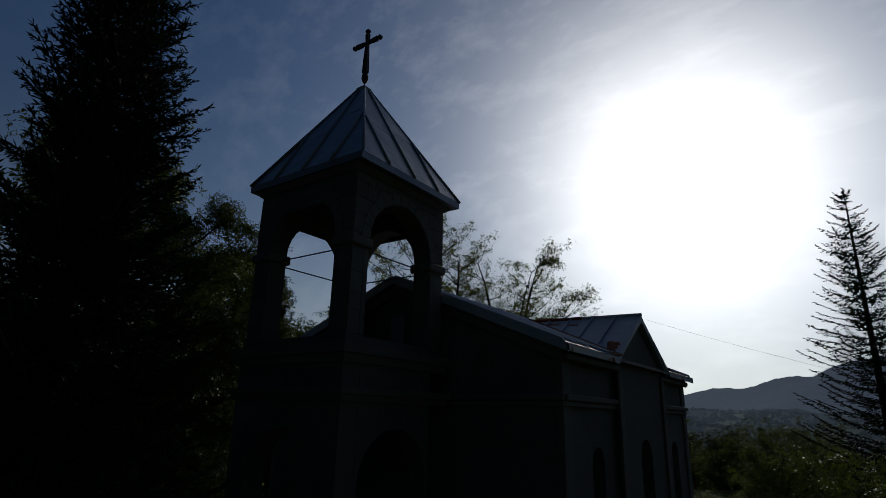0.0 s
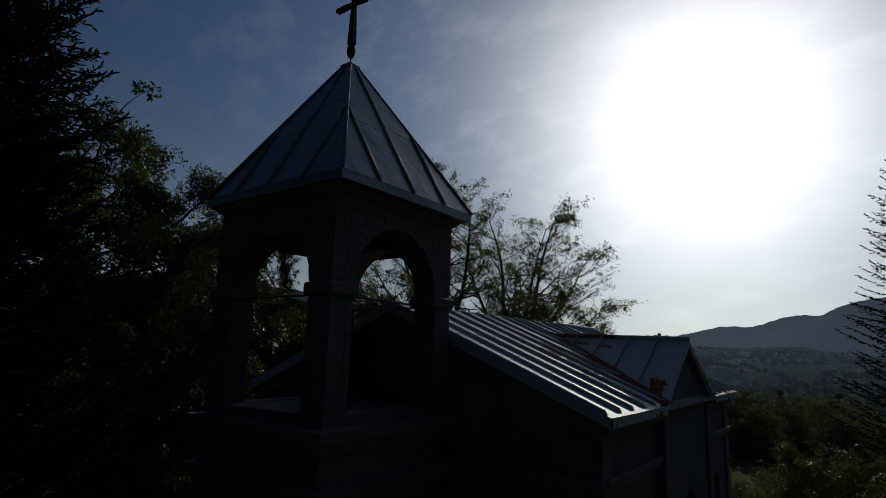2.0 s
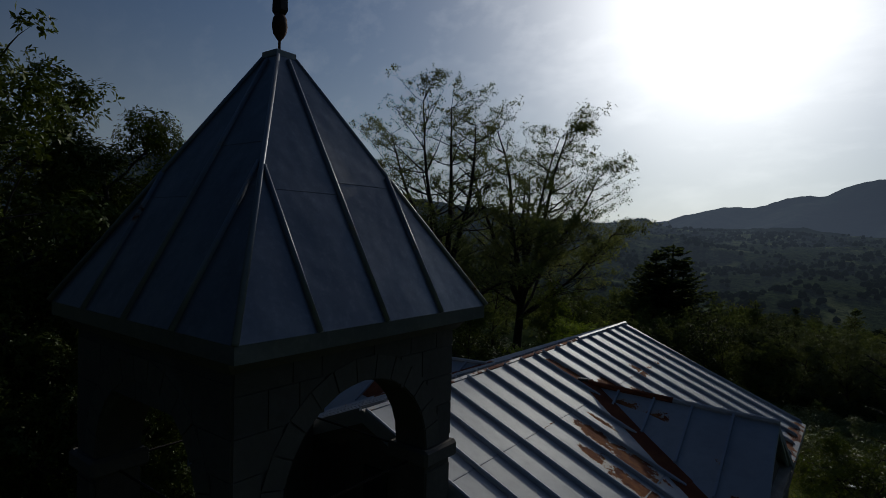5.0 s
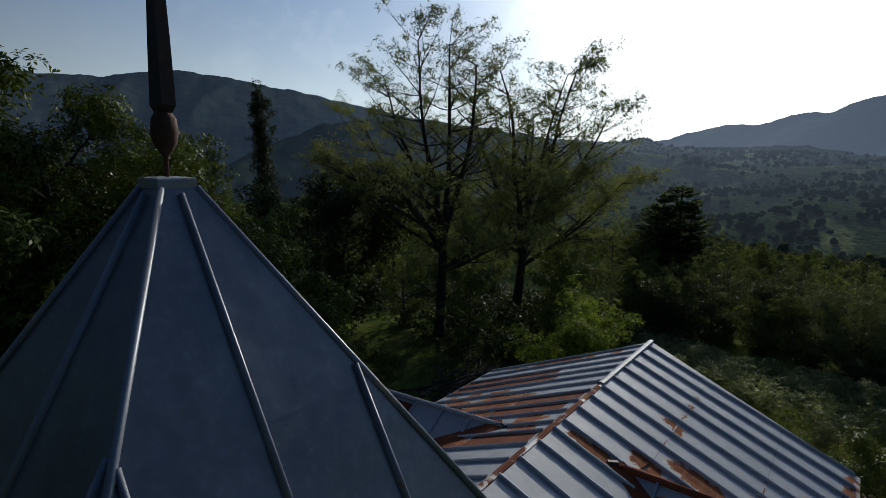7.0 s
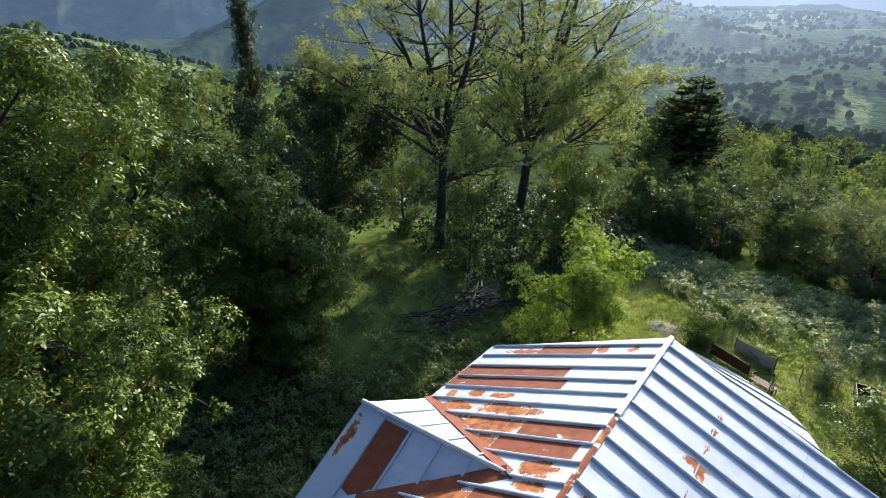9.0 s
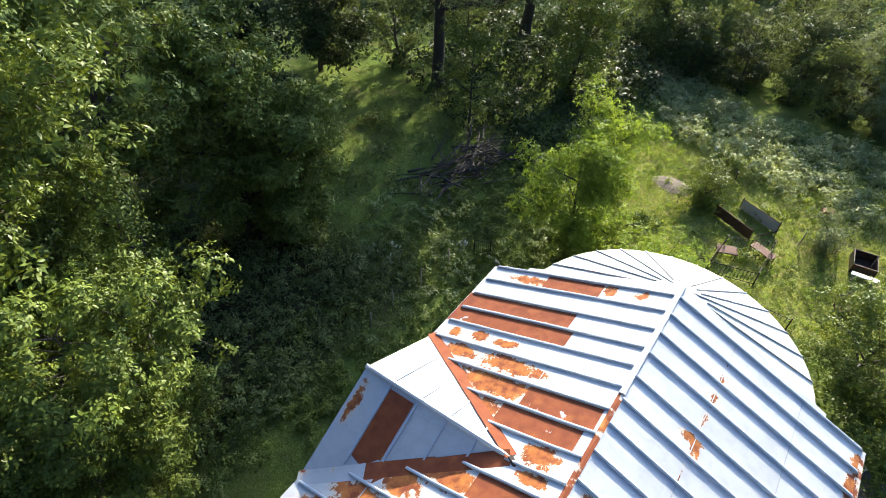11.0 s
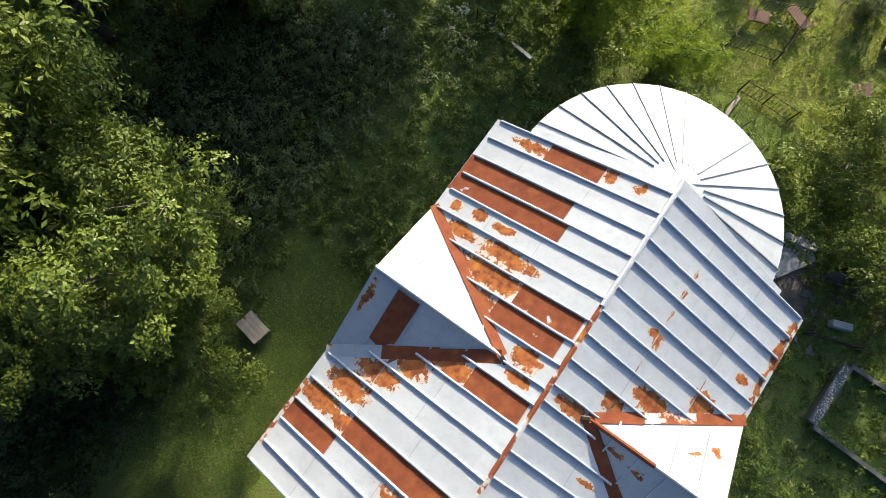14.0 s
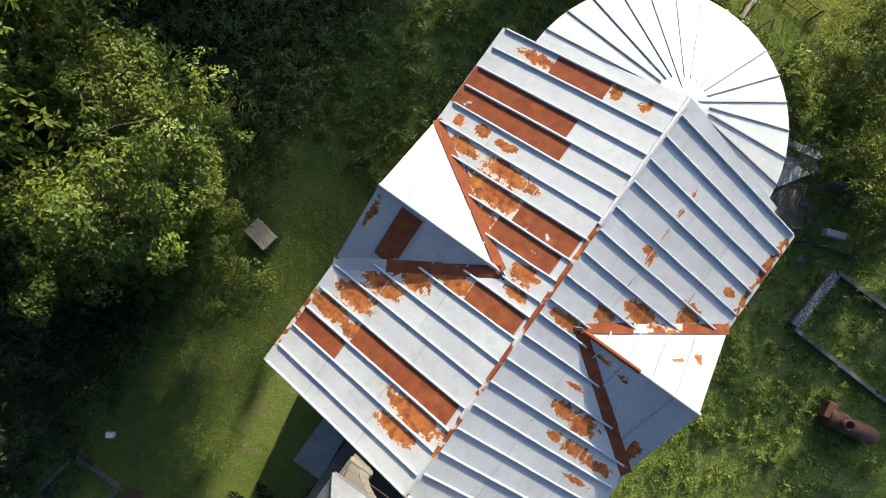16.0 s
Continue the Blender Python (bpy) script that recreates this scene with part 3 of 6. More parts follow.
def zinc_sheet(pts, thick, material, parent, label, blooms, name="roof_sheet"):
    """One roofing sheet; where rust blooms on it, it is cut finely enough to carry their shape."""
    verts, faces = slab_below(pts, thick)
    lo = [min(p[i] for p in pts) for i in (0, 1)]
    hi = [max(p[i] for p in pts) for i in (0, 1)]
    close = [b for b in blooms if lo[0] - 1.5 * b[2] < b[0] < hi[0] + 1.5 * b[2] and lo[1] - 1.5 * b[3] < b[1] < hi[1] + 1.5 * b[3]]
    if not close:
        return link_mesh(name, verts, faces, material, parent, label)
    bm = bmesh.new()
    vs = [bm.verts.new(v) for v in verts]
    for f in faces:
        bm.faces.new([vs[i] for i in f])
    for i, count in ((0, max(2, int((hi[0] - lo[0]) / 0.13))), (1, max(2, int((hi[1] - lo[1]) / 0.11)))):
        normal = (1, 0, 0) if i == 0 else (0, 1, 0)
        for k in range(1, count):
            c = [0, 0, 0]
            c[i] = lo[i] + (hi[i] - lo[i]) * k / count
            bmesh.ops.bisect_plane(bm, geom=bm.verts[:] + bm.edges[:] + bm.faces[:], plane_co=c, plane_no=normal)
    ob = part(name, bm, material, parent, label or "zinc sheet blooming with orange rust")
    layer = ob.data.attributes.new("rust", "FLOAT", "POINT")
    layer.data.foreach_set("value", [rust_at(v.co.x, v.co.y, close) for v in ob.data.vertices])
    return ob


def nave_slope(side, blooms):
    deck = link_mesh("roof_slope", *slab_below([(0, Y0 + 0.03, RIDGE_Z - 0.02), (side * (EAVE_X - 0.03), Y0 + 0.03, EAVE_Z - 0.02), (side * (EAVE_X - 0.03), Y1 - 0.03, EAVE_Z - 0.02), (0, Y1 - 0.03, RIDGE_Z - 0.02)], 0.06), WOOD, church, "boarded roof slope under zinc sheets")
    rng = random.Random(4 + side)
    lines = SEAMS[side]
    for i in range(len(lines) - 1):
        a, b = lines[i], lines[i + 1]
        a = Y0 if i == 0 else a
        b = Y1 if i == len(lines) - 2 else b
        gone = RUSTED[side].get(i)
        base = (1.55, 3.25) if side > 0 else (1.72 + rng.uniform(-0.25, 0.25), 3.30 + rng.uniform(-0.25, 0.25))
        cuts = [0.0] + ([c for c in base if not gone or min(abs(c - g) for g in gone) > 0.45] + [c for c in gone or () if 0.05 < c < EAVE_X - 0.05]) + [EAVE_X]
        cuts.sort()
        ys = [a, b] if not a < CROSS_Y < b else [a, CROSS_Y, b]
        for j in range(len(cuts) - 1):
            lo, hi = cuts[j], cuts[j + 1]
            outer = [(min(limit_x(y) + 0.02, hi), y) for y in ys]
            if max(x for x, _ in outer) <= lo + 0.02:
                continue
            lift = 0.003 * (len(cuts) - 1 - j)
            poly = [(lo, b), (lo, a)] + [(max(x, lo), y) for x, y in outer]
            pts = [(side * x, y, roof_z(x) + 0.006 + lift) for x, y in poly]
            clean = [p for k, p in enumerate(pts) if (Vector(p) - Vector(pts[k - 1])).length > 1e-4]
            if len(clean) < 3:
                continue
            if side > 0:
                clean = clean[::-1]
            state = 3 if gone and gone[0] - 0.01 <= lo and hi <= gone[1] + 0.01 else 0
            zinc_sheet(clean, 0.012, ZINC[state], deck, RUST_WORDS[state], () if state else blooms)
            if hi < EAVE_X and min(limit_x(a), limit_x(b)) > hi + 0.05:
                rusty = side > 0 and (hi < 2 and i > 10 and i < 16 or i in (4, 12))
                lap = [(side * x, y, roof_z(x) + 0.011 + lift) for x, y in ((hi - 0.014, b - 0.03), (hi - 0.014, a + 0.03), (hi + 0.006, a + 0.03), (hi + 0.006, b - 0.03))]
                link_mesh("sheet_lap", *slab_below(lap[::-1] if side > 0 else lap, 0.012), ZINC[2] if rusty else ZINC[3] if state == 3 else ZINC_LAP, deck, "rust-stained lap of two sheets" if rusty else "")
    for y in lines:
        reach = min(limit_x(y), EAVE_X - 0.10)
        p, q = Vector((side * 0.06, y, roof_z(0.06))), Vector((side * (reach - 0.02), y, roof_z(reach - 0.02)))
        w, h = 0.033, 0.08
        ring = [(-w, 0.0), (-w * 0.85, h * 0.85), (0, h), (w * 0.85, h * 0.85), (w, 0.0)]
        verts, steps, sway = [], 6, rng.uniform(-0.012, 0.012)
        for k in range(steps + 1):
            c = p.lerp(q, k / steps) + Vector((0, sway * math.sin(math.pi * k / steps) + rng.uniform(-0.004, 0.004), 0))
            verts += [c + Vector((0, u, v)) for u, v in ring]
        verts.append(q + Vector((side * 0.05, 0, 0.0)))
        last = 5 * steps
        faces = [[5 * m + k, 5 * m + k + 1, 5 * m + k + 6, 5 * m + k + 5] for m in range(steps) for k in range(4)] + [[0, 1, 2, 3, 4]] + [[last + k, last + k + 1, last + 5] for k in range(4)]
        link_mesh("standing_seam", verts, faces, ZINC_RIB, deck)
    return deck


nave_slope(-1, BLOOMS_LEFT)
nave_slope(1, BLOOMS_RIGHT)

for a, b, mt, words, up in ((Y0, 0.5, ZINC[1], "zinc ridge cap with rust spots", 0.022), (0.5, 1.9, ZINC[2], "half-rusted ridge cap", 0.024), (1.9, 7.15, ZINC_RIDGE, "rusted red-brown ridge cap", 0.028), (7.15, Y1 + 0.42, ZINC[0], "pale zinc ridge cap", 0.062)):
    bm = bmesh.new()
    for s in (-1, 1):
        vs = [bm.verts.new(v) for v in ((0, a, RIDGE_Z + up), (s * 0.06, a, RIDGE_Z + up - 0.02), (s * 0.06, b, RIDGE_Z + up - 0.02), (0, b, RIDGE_Z + up), (s * 0.06, a, RIDGE_Z - 0.06), (s * 0.06, b, RIDGE_Z - 0.06))]
        bm.faces.new(vs[:4] if s > 0 else vs[3::-1])
        bm.faces.new([vs[1], vs[4], vs[5], vs[2]])
    part("ridge_cap", bm, mt, church, words)


def cross_gable(side):
    out_x, tip = (4.70, 8.39) if side > 0 else (EAVE_X - 0.01, 8.30)

    def crest(x):
        """Height of the short ridge, which falls a little towards its gable."""
        return CROSS_Z + (tip - CROSS_Z) * (x - CROSS_IN) / (out_x - CROSS_IN)

    for way in (1, -1):
        ye = CROSS_Y + way * CROSS_HALF
        tri = [(side * CROSS_IN, CROSS_Y, CROSS_Z), (side * out_x, CROSS_Y, tip), (side * (EAVE_X - 0.01), ye, EAVE_Z), (side * (EAVE_X - 0.03), ye, EAVE_Z)]
        slope = link_mesh("cross_slope", *slab_below(tri if side * way < 0 else tri[::-1], 0.10), ZINC[0], church, "zinc slope of a cross gable")
        # sheets run from the short ridge to the valley
        xs = [CROSS_IN + (out_x - CROSS_IN) * k / 5 for k in range(6)]
        rng = random.Random(20 + side * 3 + way)
        for k in range(5):
            x0, x1 = xs[k], xs[k + 1]

            def down(x):
                return min(1.0, max(0.0, (x - CROSS_IN) / (EAVE_X - CROSS_IN)))

            pts = [(side * x0, CROSS_Y, crest(x0) + 0.006), (side * x1, CROSS_Y, crest(x1) + 0.006)]
            for x in (x1, x0):
                d = down(x)
                if d > 0.01:
                    pts.append((side * x, CROSS_Y + way * CROSS_HALF * d, crest(x) + 0.006 - (crest(x) - EAVE_Z) * d))
            if side * way > 0:
                pts = pts[::-1]
            zinc_sheet(pts, 0.012, ZINC[0], slope, "", BLOOMS_CROSS)
            if side < 0 and way < 0 and k == 3:
                patch = [(side * x, CROSS_Y - CROSS_HALF * d, crest(x) + 0.03 - (crest(x) - EAVE_Z) * d) for x, d in ((x0 + 0.06, 0.05), (x1 - 0.04, 0.05), (x1 - 0.04, 0.62), (x0 + 0.2, 0.66), (x0 + 0.06, 0.58))]
                link_mesh("roof_sheet", *slab_below(patch, 0.008), ZINC[3], slope, RUST_WORDS[3])
            if k:
                d = down(x0)
                p = Vector((side * x0, CROSS_Y + way * 0.05, crest(x0) - 0.03))
                q = Vector((side * x0, CROSS_Y + way * CROSS_HALF * d * 0.88, crest(x0) - (crest(x0) - EAVE_Z) * d * 0.88))
                w, h = 0.02, 0.065
                vv = [p + Vector((u, 0, v)) for u, v in ((-w, 0), (-w, h), (w, h), (w, 0))] + [q + Vector((u, 0, v)) for u, v in ((-w, 0), (-w, h), (w, h), (w, 0))]
                link_mesh("standing_seam", vv, [[0, 1, 5, 4], [1, 2, 6, 5], [2, 3, 7, 6], [0, 3, 2, 1], [4, 5, 6, 7]], ZINC_RIB, slope)
        # valley flashing
        a, b = Vector((side * CROSS_IN, CROSS_Y, CROSS_Z + 0.03)), Vector((side * EAVE_X, ye, EAVE_Z + 0.03))
        wide = 1.5 if way < 0 else 1.15
        out = (Vector((0, way, 0)) * 0.17 + Vector((-side, 0, 0)) * 0.1) * wide
        ins = -out * 0.5
        r3 = random.Random(40 + side * 2 + way)
        runs = ((0.0, 0.33), (0.33, 0.66), (0.66, 1.0))
        for k, (k0, k1) in enumerate(runs):
            p, q = a.lerp(b, k0), a.lerp(b, k1)
            f0, f1 = r3.uniform(0.75, 1.1), r3.uniform(0.75, 1.1)
            rise = Vector((0, 0, 0.05))
            step = Vector((0, 0, 0.004 * (2 - k)))
            flash = [p + out * f0, q + out * f1, q + ins * f1 + rise, p + ins * f0 + rise]
            grey = side < 0 and way < 0 and k == 2
            link_mesh("valley_flashing", *prism([v + step for v in flash], (0, 0, -0.012)), ZINC[1] if grey else ZINC[3] if side < 0 or way < 0 or k != 1 else ZINC[2], church, "grey valley flashing" if grey else "rusted valley flashing")
        # rake board
        p, q = Vector((side * (out_x - 0.03), CROSS_Y, tip - 0.01)), Vector((side * (out_x - 0.03), ye, EAVE_Z - 0.01))
        bm = bmesh.new()
        vs = [p, q, q - Vector((0, 0, 0.16)), p - Vector((0, 0, 0.16))]
        vv, ff = prism(vs, (side * 0.045, 0, 0))
        link_mesh("rake_board", vv, ff, ZINC_RIB, church, "zinc-clad rake board")
    bm = bmesh.new()
    rod(bm, (side * (CROSS_IN - 0.12), CROSS_Y, CROSS_Z + 0.02), (side * (out_x + 0.02), CROSS_Y, tip + 0.02), 0.055, None, 8)
    part("cross_ridge_cap", bm, ZINC[0], church, "rounded zinc ridge cap")
    if side > 0:
        bm = bmesh.new()
        rod(bm, (CROSS_IN - 0.1, CROSS_Y, CROSS_Z + 0.024), (CROSS_IN + 1.75, CROSS_Y, crest(CROSS_IN + 1.75) + 0.024), 0.06, None, 8)
        part("cross_ridge_cap", bm, ZINC[3], church, "rusted length of ridge cap")
    # crumpled flashing where the short ridge dies into the slope
    bm = box((-0.10, -0.05, -0.02), (0.12, 0.06, 0.07), 0.02, Matrix.Translation((side * (CROSS_IN - 0.08), CROSS_Y - 0.05, CROSS_Z + 0.04)) @ Matrix.Rotation(0.5 * side, 4, "Z"))
    part("flashing_knot", bm, IRON, church, "crumpled dark flashing")


cross_gable(-1)
cross_gable(1)

# eaves: fascia boards and moulded stone cornice
for s in (-1, 1):
    for a, b in ((Y0, CROSS_Y - CROSS_HALF), (CROSS_Y + CROSS_HALF, Y1)):
        bm = bmesh.new()
        x = s * EAVE_X
        cube(bm, (min(x, x - s * 0.04), a, EAVE_Z - 0.15), (max(x, x - s * 0.04), b, EAVE_Z + 0.012))
        part("eave_fascia", bm, ZINC[0] if s < 0 else ZINC[1], church, "zinc-clad eave board")
for a, b, s in ((CROSS_Y + CROSS_HALF, Y1, 1), (Y0, 1.6, -1)):
    edge = [(s * (EAVE_X - w), y, roof_z(EAVE_X - w) + 0.012) for w, y in ((0.0, a), (0.0, b), (0.11, b), (0.11, a))]
    link_mesh("drip_edge", *slab_below(edge if s > 0 else edge[::-1], 0.01), ZINC[2], church, "rust-stained drip edge")
for y, d in ((Y0, 1), (Y1, -1)):
    for s in (-1, 1):
        a, b = Vector((0, y, RIDGE_Z + 0.0)), Vector((s * EAVE_X, y, EAVE_Z + 0.0))
        link_mesh("rake_board", *prism([a, b, b - Vector((0, 0, 0.17)), a - Vector((0, 0, 0.17))], (0, d * 0.05, 0)), ZINC_RIB, church, "zinc-clad rake board")

WX, WY0, WY1 = 4.45, -0.25, 10.05
GX = 4.58


def band(lo, hi, name="cornice", label="moulded stone cornice"):
    return part(name, box(lo, hi, 0.025), STONE_TRIM, church, label)


for s in (-1, 1):
    # side walls in three bays, the middle one standing proud under the cross gable
    for a, b, win, x in ((WY0 + 0.6, CROSS_Y - 1.95, 1.7, WX), (CROSS_Y + 1.95, WY1 - 0.6, 8.4, WX)):
        arched_wall(a, b, -0.4, EAVE_Z - 0.12, win, 0.38, 2.6, 4.5, 0.6, lambda u, d, z, x=x, s=s: (s * (x - d), u, z), STONE, church, "side_wall", "coursed stone side wall")
        niche = box((min(s * (x - 0.35), s * (x - 0.39)), win - 0.4, 2.55), (max(s * (x - 0.35), s * (x - 0.39)), win + 0.4, 4.95))
        part("window_pane", niche, GLASS_DARK, church, "dark arched window pane")
        a, b = (a - 0.6, b) if a < 2 else (a, b + 0.6)
        band((min(s * x, s * (x + 0.10)), a, 5.72), (max(s * x, s * (x + 0.10)), b, 5.84))
        band((min(s * x, s * (x + 0.16)), a, 5.84), (max(s * x, s * (x + 0.16)), b, 5.97))
        band((min(s * x, s * (x + 0.22)), a - 0.1, EAVE_Z - 0.30), (max(s * x, s * (x + 0.22)), b, EAVE_Z - 0.16))
    y0, y1 = CROSS_Y - 1.95, CROSS_Y + 1.95
    arched_wall(y0, y1, -0.4, EAVE_Z - 0.05, CROSS_Y, 0.5, 2.3, 4.5, 0.7, lambda u, d, z, s=s: (s * (GX - d), u, z), STONE, church, "cross_wall", "coursed stone wall under a cross gable")
    part("window_pane", box((min(s * (GX - 0.4), s * (GX - 0.44)), CROSS_Y - 0.52, 2.25), (max(s * (GX - 0.4), s * (GX - 0.44)), CROSS_Y + 0.52, 5.05)), GLASS_DARK, church, "dark arched window pane")
    g = [(s * GX, y0, EAVE_Z - 0.05), (s * GX, y1, EAVE_Z - 0.05), (s * GX, CROSS_Y, EAVE_Z - 0.05 + 1.95 * 0.57)]
    link_mesh("gable_wall", *prism(g, (-s * 0.7, 0, 0)), STONE, church, "stone gable of the cross arm")
    for y in (y0, y1):
        part("pilaster", box((min(s * GX, s * (GX + 0.07)), y - 0.16, -0.3), (max(s * GX, s * (GX + 0.07)), y + 0.16, EAVE_Z - 0.25), 0.015), STONE_TRIM, church, "flat stone pilaster")
    for y in (WY0 + 0.18, WY1 - 0.18):
        part("pilaster", box((min(s * (WX - 0.1), s * (WX + 0.06)), y - 0.2, -0.3), (max(s * (WX - 0.1), s * (WX + 0.06)), y + 0.2, EAVE_Z - 0.30), 0.015), STONE_TRIM, church, "flat stone pilaster")

# west and east walls with their gables
for y, d, uc in ((WY0, 1, 0.0), (WY1, -1, 0.0)):
    if d > 0:
        arched_wall(-WX, WX, -0.4, EAVE_Z - 0.10, 0.0, 0.7, -0.4, 2.2, 0.6, lambda u, dd, z: (u, WY0 + dd, z), STONE, church, "west_wall", "coursed stone front wall with a doorway")
        part("door_leaf", box((-0.72, WY0 + 0.4, -0.3), (0.72, WY0 + 0.47, 2.95), 0.01), WOOD, church, "dark wooden church door")
    else:
        part("east_wall", box((-WX, WY1 - 0.6, -0.4), (WX, WY1, EAVE_Z - 0.10)), STONE, church, "coursed stone east wall")
    top = RIDGE_Z - 0.14
    slope = (RIDGE_Z - EAVE_Z) / EAVE_X
    g = [(-WX, y, EAVE_Z - 0.10), (WX, y, EAVE_Z - 0.10), (WX, y, top - slope * WX), (0, y, top), (-WX, y, top - slope * WX)]
    link_mesh("gable_wall", *prism(g, (0, d * 0.5, 0)), STONE, church, "stone gable wall")
    for s in (-1, 1):
        a, b = Vector((0, y, top - 0.02)), Vector((s * (WX + 0.12), y, top - 0.02 - slope * (WX + 0.12)))
        link_mesh("raking_cornice", *prism([a, b, b - Vector((0, 0, 0.26)), a - Vector((0, 0, 0.26))], (0, -d * 0.16, 0)), STONE_TRIM, church, "raking stone cornice")
        xa, xb = sorted((s * 1.6, s * (WX + 0.1)))
        if d > 0:
            for z0, z1, pr in ((5.72, 5.84, 0.10), (5.84, 5.97, 0.16)):
                band((xa, y - pr, z0), (xb, y, z1))
part("window_pane", box((-0.24, WY0 - 0.03, 7.05), (0.24, WY0 + 0.02, 8.0), 0.01), GLASS_DARK, church, "small dark gable window")

# apse: half-round wall and a fan of wedge sheets
AP_Y, AP_R, AP_Z, AP_TOP = 10.72, 3.92, 6.35, 8.84
v, f = lathe([(3.5, -0.4), (3.5, 6.05), (3.62, 6.08), (3.66, 6.25), (3.0, 6.27)], 26, (0.0, math.pi))
link_mesh("apse_wall", [(x, y + 10.5, z) for x, y, z in v], f, STONE, church, "round stone apse wall")
v, f = lathe([(3.62, 5.5), (3.68, 5.52), (3.68, 5.66), (3.5, 5.68)], 26, (0.0, math.pi))
link_mesh("apse_cornice", [(x, y + 10.5, z) for x, y, z in v], f, STONE_TRIM, church, "moulded cornice round the apse")
v, f = lathe([(AP_R - 0.03, AP_Z - 0.13), (AP_R, AP_Z - 0.12), (AP_R, AP_Z), (0.02, AP_TOP - 0.015)], 34, (0.0, math.pi))
cone = link_mesh("apse_roof", [(x, y + AP_Y, z) for x, y, z in v], f, ZINC_APSE, church, "pale half-cone roof over the apse")
FAN, wedges = radians(11.5), 17
for i in range(wedges):
    a0, a1 = (FAN * i - radians(0.5) if i else 0.0), (FAN * (i + 1) - radians(0.5) if i < wedges - 1 else math.pi)
    r0 = 0.5
    top = AP_TOP - (AP_TOP - AP_Z) * r0 / AP_R
    pts = [(r0 * math.cos(a0), AP_Y + r0 * math.sin(a0), top + 0.008), (AP_R * math.cos(a0), AP_Y + AP_R * math.sin(a0), AP_Z + 0.008),
           (AP_R * math.cos((a0 + a1) / 2), AP_Y + AP_R * math.sin((a0 + a1) / 2), AP_Z + 0.008),
           (AP_R * math.cos(a1), AP_Y + AP_R * math.sin(a1), AP_Z + 0.008), (r0 * math.cos(a1), AP_Y + r0 * math.sin(a1), top + 0.008)]
    link_mesh("wedge_sheet", *prism(pts, (0, 0, -0.01)), ZINC_APSE, cone)
    if i:
        near = 0.75 if i not in (4, 11) else 0.35
        p = Vector((near * math.cos(a0), AP_Y + near * math.sin(a0), AP_TOP - (AP_TOP - AP_Z) * near / AP_R))
        q = Vector((AP_R * math.cos(a0), AP_Y + AP_R * math.sin(a0), AP_Z))
        side = Vector((-math.sin(a0), math.cos(a0), 0)) * 0.014
        up = Vector((0, 0, 0.055))
        vv = [p - side, p - side + up, p + side + up, p + side, q - side, q - side + up, q + side + up, q + side]
        # darker lap zinc here: the seams' shadow lines are put into the colour
        link_mesh("standing_seam", vv, [[0, 1, 5, 4], [1, 2, 6, 5], [2, 3, 7, 6], [0, 3, 2, 1], [4, 5, 6, 7]], ZINC_LAP, cone)
v, f = lathe([(0.52, AP_TOP - (AP_TOP - AP_Z) * 0.52 / AP_R + 0.012), (0.3, AP_TOP - (AP_TOP - AP_Z) * 0.3 / AP_R + 0.05), (0.01, AP_TOP + 0.05)], 14, (0.0, math.pi))
link_mesh("apse_cap", [(x, y + AP_Y, z) for x, y, z in v], f, ZINC_APSE, church, "zinc cap sheet at the cone's tip")
for s in (-1, 1):
    strip = [(0, Y1 - 0.3, AP_TOP + 0.01), (s * AP_R, Y1 - 0.3, AP_Z + 0.01), (s * AP_R, AP_Y + 0.02, AP_Z + 0.01), (0, AP_Y + 0.02, AP_TOP + 0.01)]
    link_mesh("wedge_sheet", *prism(strip if s < 0 else strip[::-1], (0, 0, -0.02)), ZINC_APSE, cone)
    part("apse_wall", box((min(s * 3.5, s * 3.0), WY1, -0.4), (max(s * 3.5, s * 3.0), 10.5, 6.2)), STONE, church, "straight piece of the apse wall")
    apron = [(s * x, y, roof_z(x) - 0.012) for x, y in ((0.0, Y1 - 0.02), (3.8, Y1 - 0.02), (3.8, Y1 + 0.18), (0.0, Y1 + 0.46))]
    link_mesh("apse_flashing", *prism(apron if s < 0 else apron[::-1], (0, 0, -0.03)), ZINC[0], church, "zinc apron sheet over the joint of nave and apse")

# ---- bell tower over the porch ----
TX, TY, TB, TE = 0.09, -2.195, 1.54, 1.83
bell_tower = thing("bell_tower", "square stone belfry with open arches and zinc pyramid roof", "bell tower", "", (0, 0, 0))


def tower_face(k):
    """Maps (u, depth, z) to the k-th face of the tower."""
    turn = Matrix.Rotation(k * math.pi / 2, 4, "Z")

    def place(u, d, z, half=TB):
        v = turn @ Vector((u, -(half - d), z))
        return (TX + v.x, TY + v.y, z)
    return place


